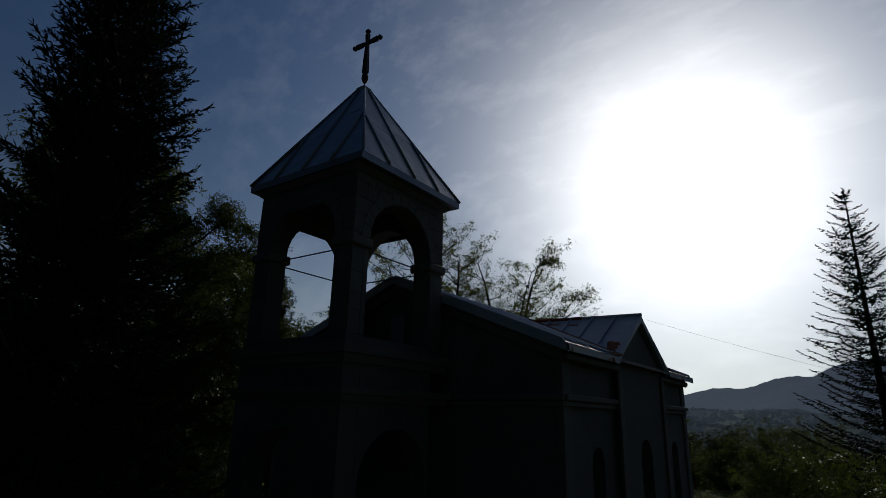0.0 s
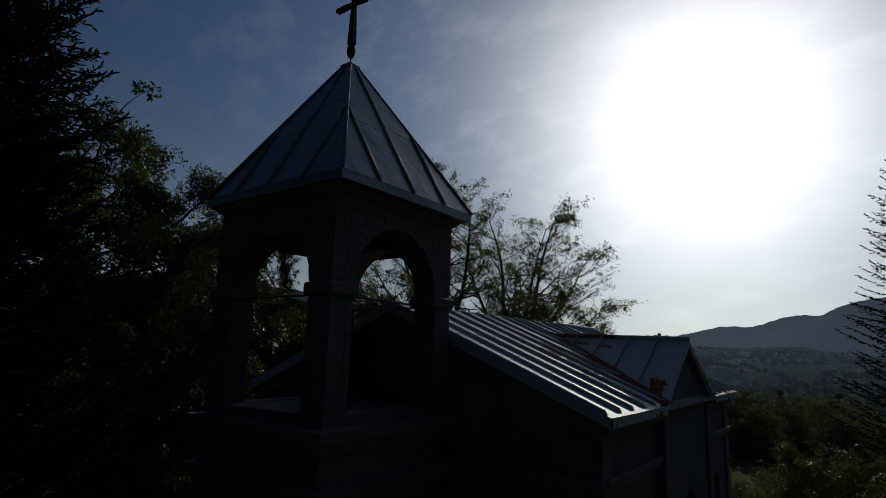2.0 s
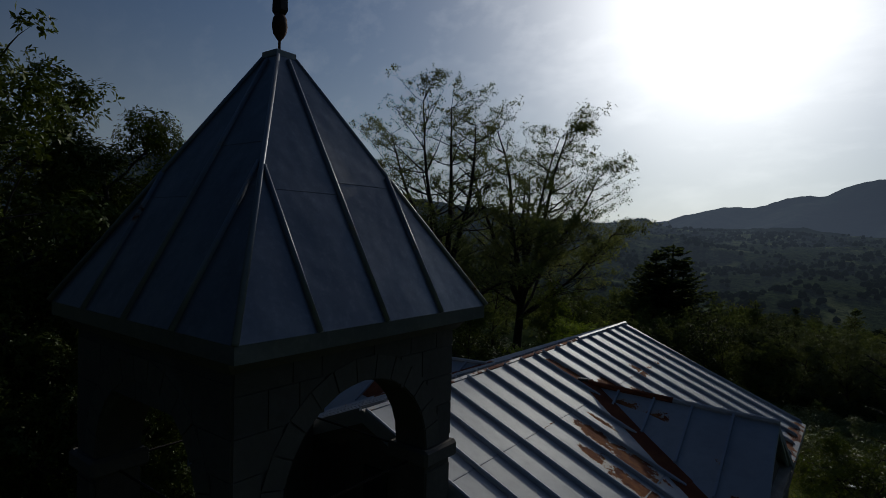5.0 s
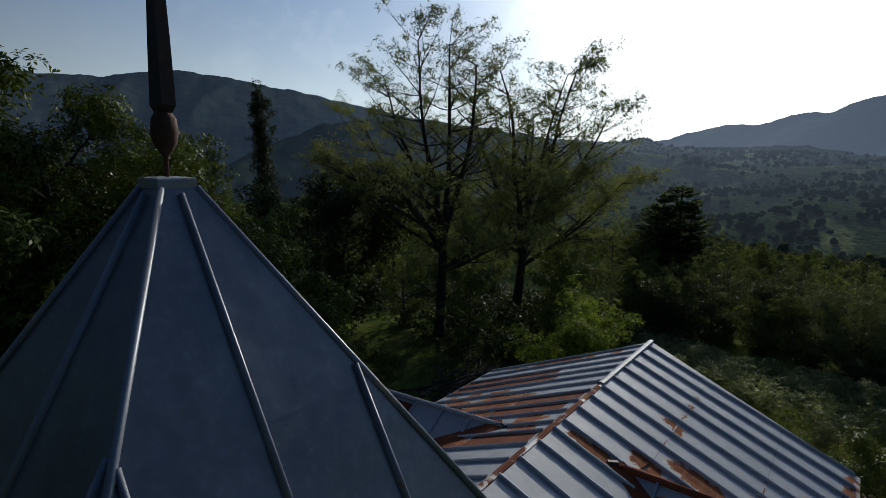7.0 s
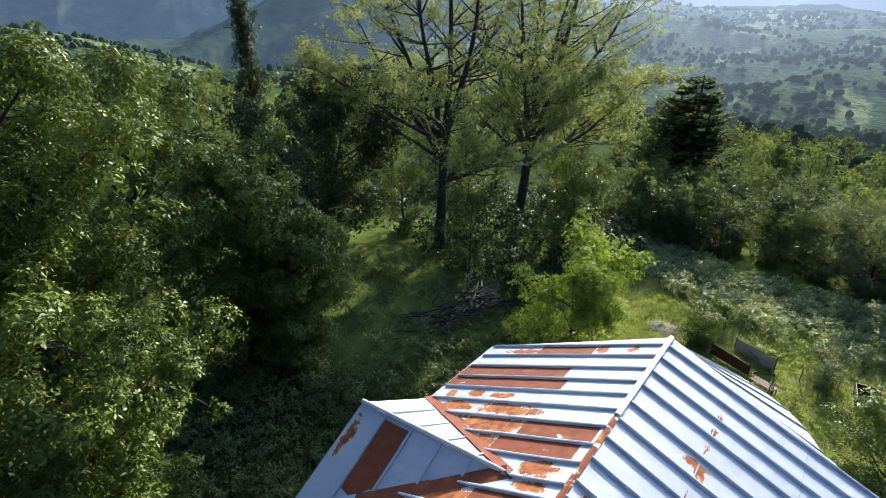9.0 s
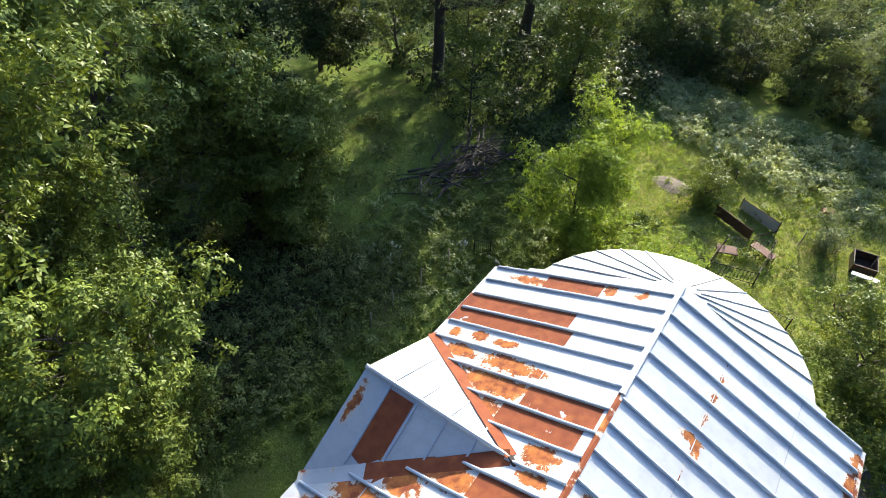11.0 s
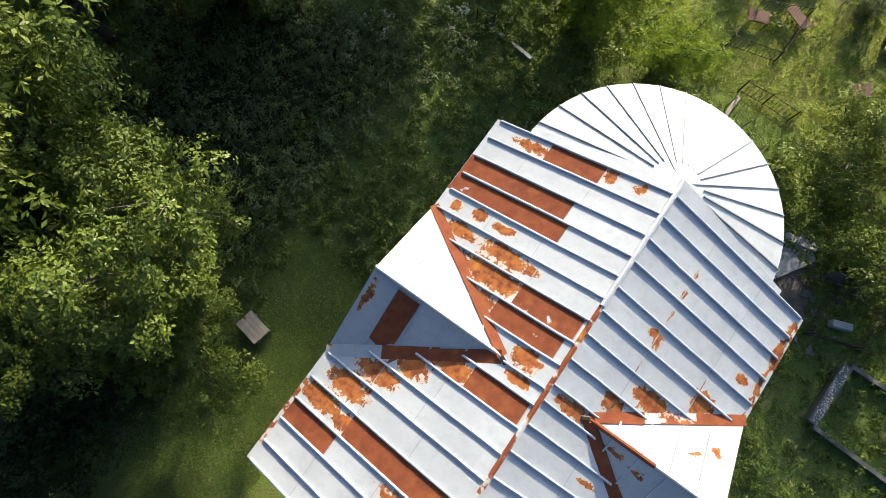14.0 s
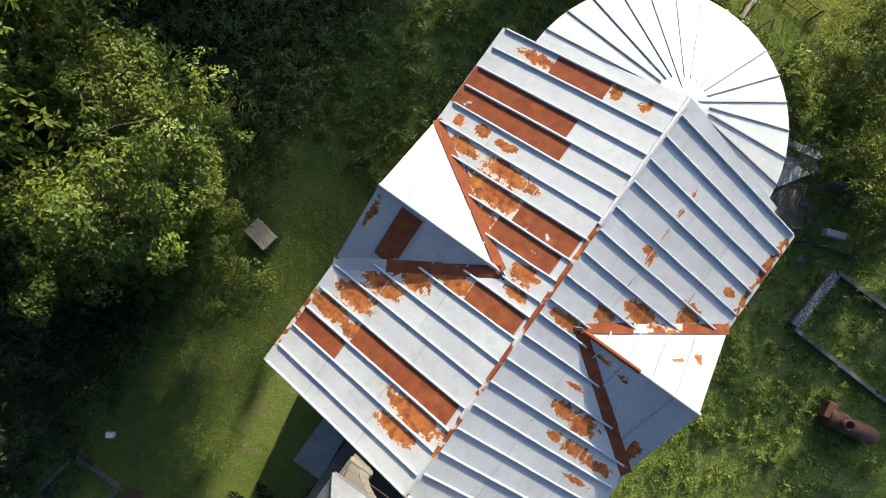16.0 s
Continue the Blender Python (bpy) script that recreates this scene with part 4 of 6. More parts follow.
for k in range(4):
    pl = tower_face(k)
    wide = TB - (0.0 if k % 2 == 0 else 0.46)
    arched_wall(-wide, wide, 6.75, 10.50, 0.0, 1.05, 6.95, 8.96, 0.46, pl, STONE, bell_tower, "belfry_wall", "stone belfry wall with an open round arch")
    if k != 2:
        arched_wall(-wide - 0.04, wide + 0.04, -0.4, 6.5, 0.0, 1.05, -0.4, 4.15, 0.5, lambda u, d, z, pl=pl: pl(u, d, z, TB + 0.05), STONE, bell_tower, "porch_wall", "stone porch wall with a tall round arch")
    # raised ring of voussoirs round the arch
    n_v = 13
    for i in range(n_v):
        a0, a1 = math.pi * (i + 0.03) / n_v, math.pi * (i + 0.97) / n_v
        q = [(r * math.cos(a), 8.97 + r * math.sin(a)) for r, a in ((1.055, a0), (1.30, a0), (1.30, a1), (1.055, a1))]
        out = Vector(pl(0, 0.02, 0)) - Vector(pl(0, -0.025, 0))
        link_mesh("voussoir", *prism([pl(u, -0.025, z) for u, z in q], out), STONE_TRIM, bell_tower)
    bm = bmesh.new()
    rod(bm, pl(-1.1, 0.22, 8.78), pl(1.1, 0.22, 8.78), 0.016, None, 6)
    part("tie_rod", bm, IRON, bell_tower, "thin iron tie rod")
for sx in (-1, 1):
    for sy in (-1, 1):
        lo, hi = (TX + sx * 0.98, TY + sy * 0.98, 8.75), (TX + sx * 1.62, TY + sy * 1.62, 8.96)
        part("impost", box([min(p, q) for p, q in zip(lo, hi)], [max(p, q) for p, q in zip(lo, hi)], 0.035), STONE_TRIM, bell_tower, "projecting impost moulding")
R2 = math.sqrt(2)
for prof in (((1.4, 5.70), (1.64, 5.70), (1.67, 5.82), (1.74, 5.83), (1.76, 5.95), (1.4, 5.97)), ((1.4, 6.42), (1.64, 6.42), (1.67, 6.57), (1.74, 6.59), (1.76, 6.76), (1.4, 6.78)), ((1.4, 10.36), (1.58, 10.37), (1.64, 10.44), (1.68, 10.50), (1.4, 10.50))):
    v, f = lathe([(r * R2, z) for r, z in prof], 4, (math.pi / 4, math.pi / 4 + 2 * math.pi))
    link_mesh("cornice", [(x + TX, y + TY, z) for x, y, z in v], f, STONE_TRIM, bell_tower, "moulded stone string course")
part("belfry_floor", box((TX - TB + 0.05, TY - TB + 0.05, 6.5), (TX + TB - 0.05, TY + TB - 0.05, 6.94)), STONE, bell_tower, "stone floor of the belfry")

# courses of squared blocks on the belfry piers and spandrels
rng = random.Random(11)
for k in range(4):
    pl = tower_face(k)
    out = Vector(pl(0, 0.02, 0)) - Vector(pl(0, 0, 0))
    z = 6.97
    while z < 10.3:
        h = rng.choice((0.36, 0.42, 0.46))
        h = min(h, 10.37 - z)
        if h < 0.15:
            break
        mid = z + h / 2
        inner = 1.07 if mid < 8.96 else (1.32 * math.sqrt(max(0.0, 1 - ((mid + h / 2 - 8.96) / 1.32) ** 2)) + 0.03 if mid + h / 2 < 8.96 + 1.30 else 0.0)
        if 8.70 < mid < 8.98:
            z += h
            continue
        for u_side in (-1, 1):
            u = TB
            while u - inner > 0.12:
                w = min(rng.choice((0.34, 0.48, 0.6)), u - inner)
                if u - w - inner < 0.12:
                    w = u - inner
                q = [(u_side * (u - 0.006), z + 0.006), (u_side * (u - w + 0.006), z + 0.006), (u_side * (u - w + 0.006), z + h - 0.006), (u_side * (u - 0.006), z + h - 0.006)]
                link_mesh("stone_block", *prism([pl(a, -0.012 - rng.random() * 0.006, b) for a, b in q], out), STONE if rng.random() < 0.7 else STONE_TRIM, bell_tower)
                u -= w
        z += h

# pyramid roof
T_EAVE, T_TOP, FRONT = 10.66, 13.80, 0.94
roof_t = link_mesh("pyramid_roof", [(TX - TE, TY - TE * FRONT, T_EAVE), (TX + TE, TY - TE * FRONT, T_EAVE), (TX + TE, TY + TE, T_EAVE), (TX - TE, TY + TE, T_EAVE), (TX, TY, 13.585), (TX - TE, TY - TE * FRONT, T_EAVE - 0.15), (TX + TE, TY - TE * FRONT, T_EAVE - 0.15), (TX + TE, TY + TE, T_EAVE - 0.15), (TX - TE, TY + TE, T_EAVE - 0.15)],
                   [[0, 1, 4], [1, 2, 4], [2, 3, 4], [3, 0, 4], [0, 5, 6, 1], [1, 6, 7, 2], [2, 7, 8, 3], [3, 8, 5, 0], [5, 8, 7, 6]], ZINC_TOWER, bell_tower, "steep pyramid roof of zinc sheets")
rng = random.Random(5)
for k in range(4):
    pl = tower_face(k)
    tilt = math.atan2(T_TOP - T_EAVE, TE)

    def on_roof(u, s, lift, pl=pl):
        """u across the eave, s from the eave (0) to the tip (1)."""
        d = TE * s
        p = Vector(pl(u, d - lift * math.sin(tilt), 0, TE))
        p.z = T_EAVE + (T_TOP - T_EAVE) * s + lift * math.cos(tilt)
        if p.y < TY:
            p.y = TY + (p.y - TY) * FRONT
        return p

    us = (-TE, -0.93, 0.0, 0.905, TE)
    for j in range(4):
        a, b = us[j], us[j + 1]
        cut = rng.uniform(0.30, 0.42) if j % 2 else rng.uniform(0.45, 0.6)

        def span(s):
            lim = TE * (1 - s)
            return max(a, -lim), min(b, lim)

        for s0, s1, lift in ((0.0, cut, 0.006), (cut, 0.945, 0.010)):
            l0, r0 = span(s0)
            l1, r1 = span(s1)
            if r0 - l0 < 0.03:
                continue
            tip = min(s1, 1 - max(min(abs(a), abs(b)), 0.0) / TE)
            if r1 - l1 < 0.02:
                e = min(abs(a), abs(b)) * (1 if a >= 0 else -1)
                st = 1 - abs(e) / TE
                poly = [(l0, s0), (r0, s0), (e, st)]
            else:
                poly = [(l0, s0), (r0, s0), (r1, s1), (l1, s1)]
                bend = 1 - (max(abs(a), abs(b)) / TE)
                if s0 < bend < s1 and max(abs(a), abs(b)) < TE - 0.01:
                    if b > 0 and a >= 0:
                        poly.insert(2, (b, bend))
                    elif a < 0:
                        poly.append((a, bend))
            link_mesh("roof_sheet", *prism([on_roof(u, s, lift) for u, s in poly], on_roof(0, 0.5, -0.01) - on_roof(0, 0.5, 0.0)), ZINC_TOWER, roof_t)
    for u in (-0.93, 0.0, 0.905):
        top = 0.915 if u == 0 else 1 - abs(u) / TE - 0.01
        ring = ((-0.026, 0.0), (-0.022, 0.03), (-0.012, 0.046), (0.0, 0.05), (0.012, 0.046), (0.022, 0.03), (0.026, 0.0))
        vv = [on_roof(u + a, s, b) for s in (0.0, top) for a, b in ring]
        link_mesh("standing_seam", vv, [[k, k + 1, k + 8, k + 7] for k in range(6)] + [list(range(6, -1, -1)), list(range(7, 14))], ZINC_SEAM, roof_t, "rounded roll seam", True)
    bm = bmesh.new()
    rod(bm, on_roof(-TE - 0.01, 0.0, 0.03), on_roof(-TE * 0.07, 0.93, 0.015), 0.03, 0.024, 10)
    part("hip_cap", bm, ZINC_SEAM, roof_t, "rounded hip cap", True)
# cap, bulb and cross
v, f = lathe([(0.0, 13.575), (0.18, 13.575), (0.198, 13.585), (0.198, 13.645), (0.19, 13.655), (0.0, 13.66)], 4, (math.pi / 4, math.pi / 4 + 2 * math.pi))
link_mesh("roof_cap", [(x + TX, y + TY, z) for x, y, z in v], f, ZINC_CAP, bell_tower, "small square zinc cap with rust stains")
roof_cross = thing("roof_cross", "tall dark iron cross on a bulb above the belfry roof", "cross")
v, f = lathe([(0.0, 13.62), (0.016, 13.64), (0.016, 13.80), (0.045, 13.835), (0.078, 13.89), (0.092, 13.97), (0.082, 14.06), (0.05, 14.115), (0.0, 14.12)], 18)
link_mesh("bulb", [(x + TX, y + TY, z) for x, y, z in v], f, RUSTY, roof_cross, "rusty metal bulb", True)
CZ = 15.06
bm = bmesh.new()
vs = []
for z, w, d in ((14.10, 0.045, 0.04), (14.15, 0.085, 0.05), (14.6, 0.066, 0.045), (CZ, 0.036, 0.04), (15.33, 0.062, 0.04), (15.35, 0.03, 0.03), (15.37, 0.03, 0.03), (15.41, 0.065, 0.045), (15.47, 0.05, 0.04), (15.50, 0.02, 0.02)):
    vs.append([bm.verts.new((TX + a * w, TY + b * d, z)) for a, b in ((-1, -1), (1, -1), (1, 1), (-1, 1))])
for a, b in zip(vs, vs[1:]):
    for i in range(4):
        bm.faces.new([a[i], a[(i + 1) % 4], b[(i + 1) % 4], b[i]])
bm.faces.new(vs[-1])
bm.faces.new(vs[0][::-1])
part("shaft", bm, IRON, roof_cross, "flared iron shaft")
for s in (-1, 1):
    bm = bmesh.new()
    vs = []
    for x, w in ((0.03, 0.034), (0.37, 0.066), (0.385, 0.03), (0.40, 0.03), (0.44, 0.066), (0.49, 0.05), (0.51, 0.02)):
        vs.append([bm.verts.new((TX + s * x, TY + a * 0.04, CZ + b * w)) for a, b in ((-1, -1), (1, -1), (1, 1), (-1, 1))])
    for a, b in zip(vs, vs[1:]):
        for i in range(4):
            bm.faces.new([a[i], b[i], b[(i + 1) % 4], a[(i + 1) % 4]])
    bm.faces.new(vs[-1])
    bm.faces.new(vs[0][::-1])
    bmesh.ops.recalc_face_normals(bm, faces=bm.faces)
    part("arm", bm, IRON, roof_cross, "iron cross arm with a flared end")

porch_paving = link_mesh("paving_porch", *prism([(-2.6, -5.4, 0.06), (2.4, -5.4, 0.06), (2.4, -0.2, 0.06), (-2.6, -0.2, 0.06)], (0, 0, -0.3)), CONCRETE, None, "worn grey paving under the porch")
tagged(porch_paving, "", "paving", "", "structure")

# ---- trees, shrubs and grass ----
def leaf_cloud(centres, radii, counts, size, rng, flat=0.75, droop=0.25, narrow=0.5, tuft=8, hollow=0.62):
    """Bent leaves in starry tufts over the outside of each clump: four vertices a leaf."""
    tufts = np.maximum(1, np.asarray(counts) // tuft)
    cs = np.repeat(np.asarray(centres, float), tufts, axis=0)
    rs = np.repeat(np.asarray(radii, float), tufts)
    m = len(cs)
    d = rng.normal(size=(m, 3)) + np.array([0, 0, 0.35])
    d /= np.linalg.norm(d, axis=1)[:, None]
    skew = np.repeat(rng.uniform(0.7, 1.3, (len(tufts), 3)), tufts, axis=0) * np.array([1, 1, flat])
    depth = np.where(rng.random(m) < 0.2, rng.uniform(0.0, hollow, m), rng.uniform(hollow, 1.08, m))
    tip = cs + d * (rs * depth)[:, None] * skew
    pos, out = np.repeat(tip, tuft, axis=0), np.repeat(d, tuft, axis=0)
    n = len(pos)
    out = out + rng.normal(size=(n, 3)) * 0.35 + np.array([0, 0, 0.4])
    out /= np.linalg.norm(out, axis=1)[:, None]
    t = np.cross(out, rng.normal(size=(n, 3)))
    t /= np.linalg.norm(t, axis=1)[:, None] + 1e-9
    t = t + out * rng.uniform(-0.1, 0.45, n)[:, None]
    t[:, 2] -= droop
    t /= np.linalg.norm(t, axis=1)[:, None] + 1e-9
    b = np.cross(out, t)
    s = size * rng.uniform(0.6, 1.25, n)[:, None]
    pos = pos + t * s * rng.uniform(0.0, 0.6, n)[:, None]
    v = np.empty((n, 4, 3))
    v[:, 0], v[:, 2] = pos, pos + t * s - np.array([0, 0, 1]) * s * droop * 0.5
    mid = pos + t * s * 0.48 + out * s * 0.10
    v[:, 1], v[:, 3] = mid + b * s * narrow * 0.5, mid - b * s * narrow * 0.5
    return v.reshape(-1, 3)


def quad_mesh(name, verts, material):
    n = len(verts) // 4
    me = bpy.data.meshes.new(name)
    me.vertices.add(len(verts))
    me.vertices.foreach_set("co", verts.astype(np.float32).ravel())
    me.loops.add(n * 4)
    me.loops.foreach_set("vertex_index", np.arange(n * 4, dtype=np.int32))
    me.polygons.add(n)
    me.polygons.foreach_set("loop_start", np.arange(0, n * 4, 4, dtype=np.int32))
    me.materials.append(material)
    me.update(calc_edges=True)
    return me


def tube_path(verts, faces, pts, radii, sides=7):
    """A bent, tapering tube through pts."""
    base = len(verts)
    for i, p in enumerate(pts):
        d = (pts[min(i + 1, len(pts) - 1)] - pts[max(i - 1, 0)]).normalized()
        u = d.orthogonal().normalized()
        w = d.cross(u)
        for s in range(sides):
            a = 2 * math.pi * s / sides
            verts.append(p + (u * math.cos(a) + w * math.sin(a)) * radii[i])
    for i in range(len(pts) - 1):
        for s in range(sides):
            faces.append([base + i * sides + s, base + i * sides + (s + 1) % sides, base + (i + 1) * sides + (s + 1) % sides, base + (i + 1) * sides + s])


def wander(start, way, length, steps, rng, bend=0.25, lift=0.0):
    pts, p, d = [Vector(start)], Vector(start), Vector(way).normalized()
    for _ in range(steps):
        d = (d + Vector((rng.uniform(-bend, bend), rng.uniform(-bend, bend), rng.uniform(-bend, bend) * 0.6 + lift))).normalized()
        p = p + d * (length / steps)
        pts.append(p.copy())
    return pts


def broadleaf(name, label, height, spread, base_z, leaves, size, material, seed, at, trunk_r=0.25, clump=0.75, shape="round", fork=0.3, limbs=9, twigs=1, inner=0.35, fine=True, flat=0.75, first=3, lean=None, narrow=0.42):
    """A tree with a tapering trunk, limbs that fork, and clumps of leaves at and along their ends."""
    rng, nrng = random.Random(seed), np.random.default_rng(seed)
    tree = thing(name, label, "tree" if height > 3.5 else "shrub", "", at)
    tv, tf, lv, lf, ends = [], [], [], [], []
    lean = Vector(lean or (rng.uniform(-0.06, 0.06), rng.uniform(-0.06, 0.06), 1))
    stem = wander((0, 0, -0.3), lean, height * 0.86, 9, rng, 0.015 if shape == "column" else 0.06)
    tube_path(tv, tf, stem, [trunk_r * (1 - 0.9 * i / 9) + 0.012 for i in range(10)], 9)
    for k in range(limbs):
        h = fork + (0.92 - fork) * (k + rng.random() * 0.6) / limbs
        f = h * 9
        i = min(int(f), 8)
        p = stem[i].lerp(stem[i + 1], f - i)
        a = k * 2.4 + rng.uniform(-0.4, 0.4)
        rel = (p.z - base_z) / max(height - base_z, 0.1)
        if shape == "round":
            reach = spread * math.sqrt(max(0.08, 1 - (2 * rel - 0.85) ** 2)) * rng.uniform(0.65, 1.12)
        elif shape == "vase":
            reach = spread * (0.55 + 0.45 * min(1, rel * 1.6)) * rng.uniform(0.7, 1.1) * (1.0 if rel < 0.75 else 0.6)
        else:
            reach = spread * (1 - 0.75 * rel) * rng.uniform(0.7, 1.1)
        up = {"round": 0.35 + 0.5 * rel, "vase": 0.45 + 0.5 * rel, "column": 2.2}[shape]
        limb = wander(p, (math.cos(a), math.sin(a), up), reach * math.sqrt(1 + up * up * 0.5), 6, rng, 0.22, 0.05)
        r0 = trunk_r * (1 - 0.8 * h) * 0.55 + 0.012
        tube_path(lv, lf, limb, [r0 * (1 - 0.85 * j / 6) + 0.006 for j in range(7)], 6 if fine else 4)
        for j in range(first, 7):
            for _ in range(twigs):
                d = Vector((rng.gauss(0, 1), rng.gauss(0, 1), rng.gauss(0.25, 0.6)))
                tw = wander(limb[j], d, reach * rng.uniform(0.18, 0.42), 3, rng, 0.3, 0.08)
                if fine:
                    tube_path(lv, lf, tw, [r0 * 0.28 + 0.004, r0 * 0.2 + 0.003, r0 * 0.1 + 0.003, 0.003], 4)
                ends.append(tw[-1])
                if rng.random() < inner:
                    ends.append(tw[1])
    ends.append(stem[-1])
    link_mesh("trunk", tv, tf, BARK, tree, "", True)
    tagged(link_mesh("limb", lv, lf, BARK, tree, "", True), kind="stuff")
    c = np.array([tuple(e) for e in ends])
    r = nrng.uniform(0.5, 1.4, len(c)) * clump
    per = nrng.multinomial(leaves, r ** 2 / (r ** 2).sum())
    v = leaf_cloud(c, r, per, size, nrng, flat, 0.12, narrow)
    crown = new("crown", quad_mesh("crown", v, material))
    crown.parent = tree
    return tree


def open_tree(name, label, height, spread, leaves, size, material, seed, at, trunk_r, leaders, fork=0.3, clump=0.9, toward=(0, 0)):
    """A tall tree: a trunk that divides into upswept leaders, long low limbs, and flat layered sprays of small leaves."""
    rng, nrng = random.Random(seed), np.random.default_rng(seed)
    tree = thing(name, label, "tree", "", at)
    tv, tf, lv, lf, ends = [], [], [], [], []
    stem = wander((0, 0, -0.4), (rng.uniform(-0.04, 0.04), 0, 1), height * fork + 0.4, 6, rng, 0.05)
    tube_path(tv, tf, stem, [trunk_r * (1.3 if i == 0 else 1 - 0.05 * i) for i in range(7)], 10)
    stems = []
    for k in range(leaders):
        a = k * 6.283 / leaders + rng.uniform(-0.4, 0.4)
        out = spread * (0.12 if k == 0 else rng.uniform(0.4, 0.75))
        start = stem[6] if k < 3 else stem[5]
        top = height * (0.95 if k == 0 else rng.uniform(0.72, 0.92)) - start.z
        stems.append((start, Vector((math.cos(a) * out + toward[0], math.sin(a) * out + toward[1], top)), math.hypot(out, top), trunk_r * rng.uniform(0.5, 0.68), 0.06, 1.0))
    for k in range(7):
        a = k * 2.4 + rng.uniform(-0.4, 0.4)
        start = stem[4 + k % 3]
        stems.append((start, Vector((math.cos(a), math.sin(a), rng.uniform(0.25, 0.7))), spread * rng.uniform(0.85, 1.1), trunk_r * rng.uniform(0.28, 0.4), 0.01, 0.75))
    for start, way, length, r0, lift, share in stems:
        lead = wander(start, way, length, 9, rng, 0.13, lift)
        radii = [r0 * (1 - 0.88 * i / 9) + 0.015 for i in range(10)]
        tube_path(lv, lf, lead, radii, 7)
        away = lead[-1] - stem[0]
        heading = math.atan2(away.y, away.x)
        for i in range(3, 10):
            for _ in range(4 if i > 6 else 3):
                b = heading + rng.gauss(0, 1.4)
                grow = rng.uniform(0.26, 0.56) * spread * (1.1 - 0.065 * i) * share
                limb = wander(lead[i], (math.cos(b), math.sin(b), rng.uniform(0.0, 0.7)), grow, 5, rng, 0.2, 0.06)
                q = radii[i] * 0.45 + 0.008
                tube_path(lv, lf, limb, [q * (1 - 0.8 * j / 5) + 0.005 for j in range(6)], 4)
                for j in (3, 4, 5, 5) if i < 7 else (2, 3, 4, 5, 5):
                    c = b + rng.gauss(0, 0.9)
                    tw = wander(limb[j], (math.cos(c), math.sin(c), rng.uniform(0.1, 1.1)), grow * rng.uniform(0.18, 0.36), 3, rng, 0.3, 0.08)
                    tube_path(lv, lf, tw, [q * 0.3 + 0.004, q * 0.2 + 0.004, q * 0.12 + 0.003, 0.003], 3)
                    ends += [tw[-1], tw[2]] if rng.random() < 0.6 else [tw[-1]]
    link_mesh("trunk", tv, tf, BARK, tree, "", True)
    tagged(link_mesh("limb", lv, lf, BARK, tree, "", True), kind="stuff")
    r = nrng.uniform(0.4, 1.2, len(ends)) * clump
    per = nrng.multinomial(leaves, r ** 2 / (r ** 2).sum())
    crown = new("crown", quad_mesh("crown", leaf_cloud([tuple(e) for e in ends], r, per, size, nrng, 0.6, 0.1, 0.45, 6, 0.3), material))
    crown.parent = tree
    return tree


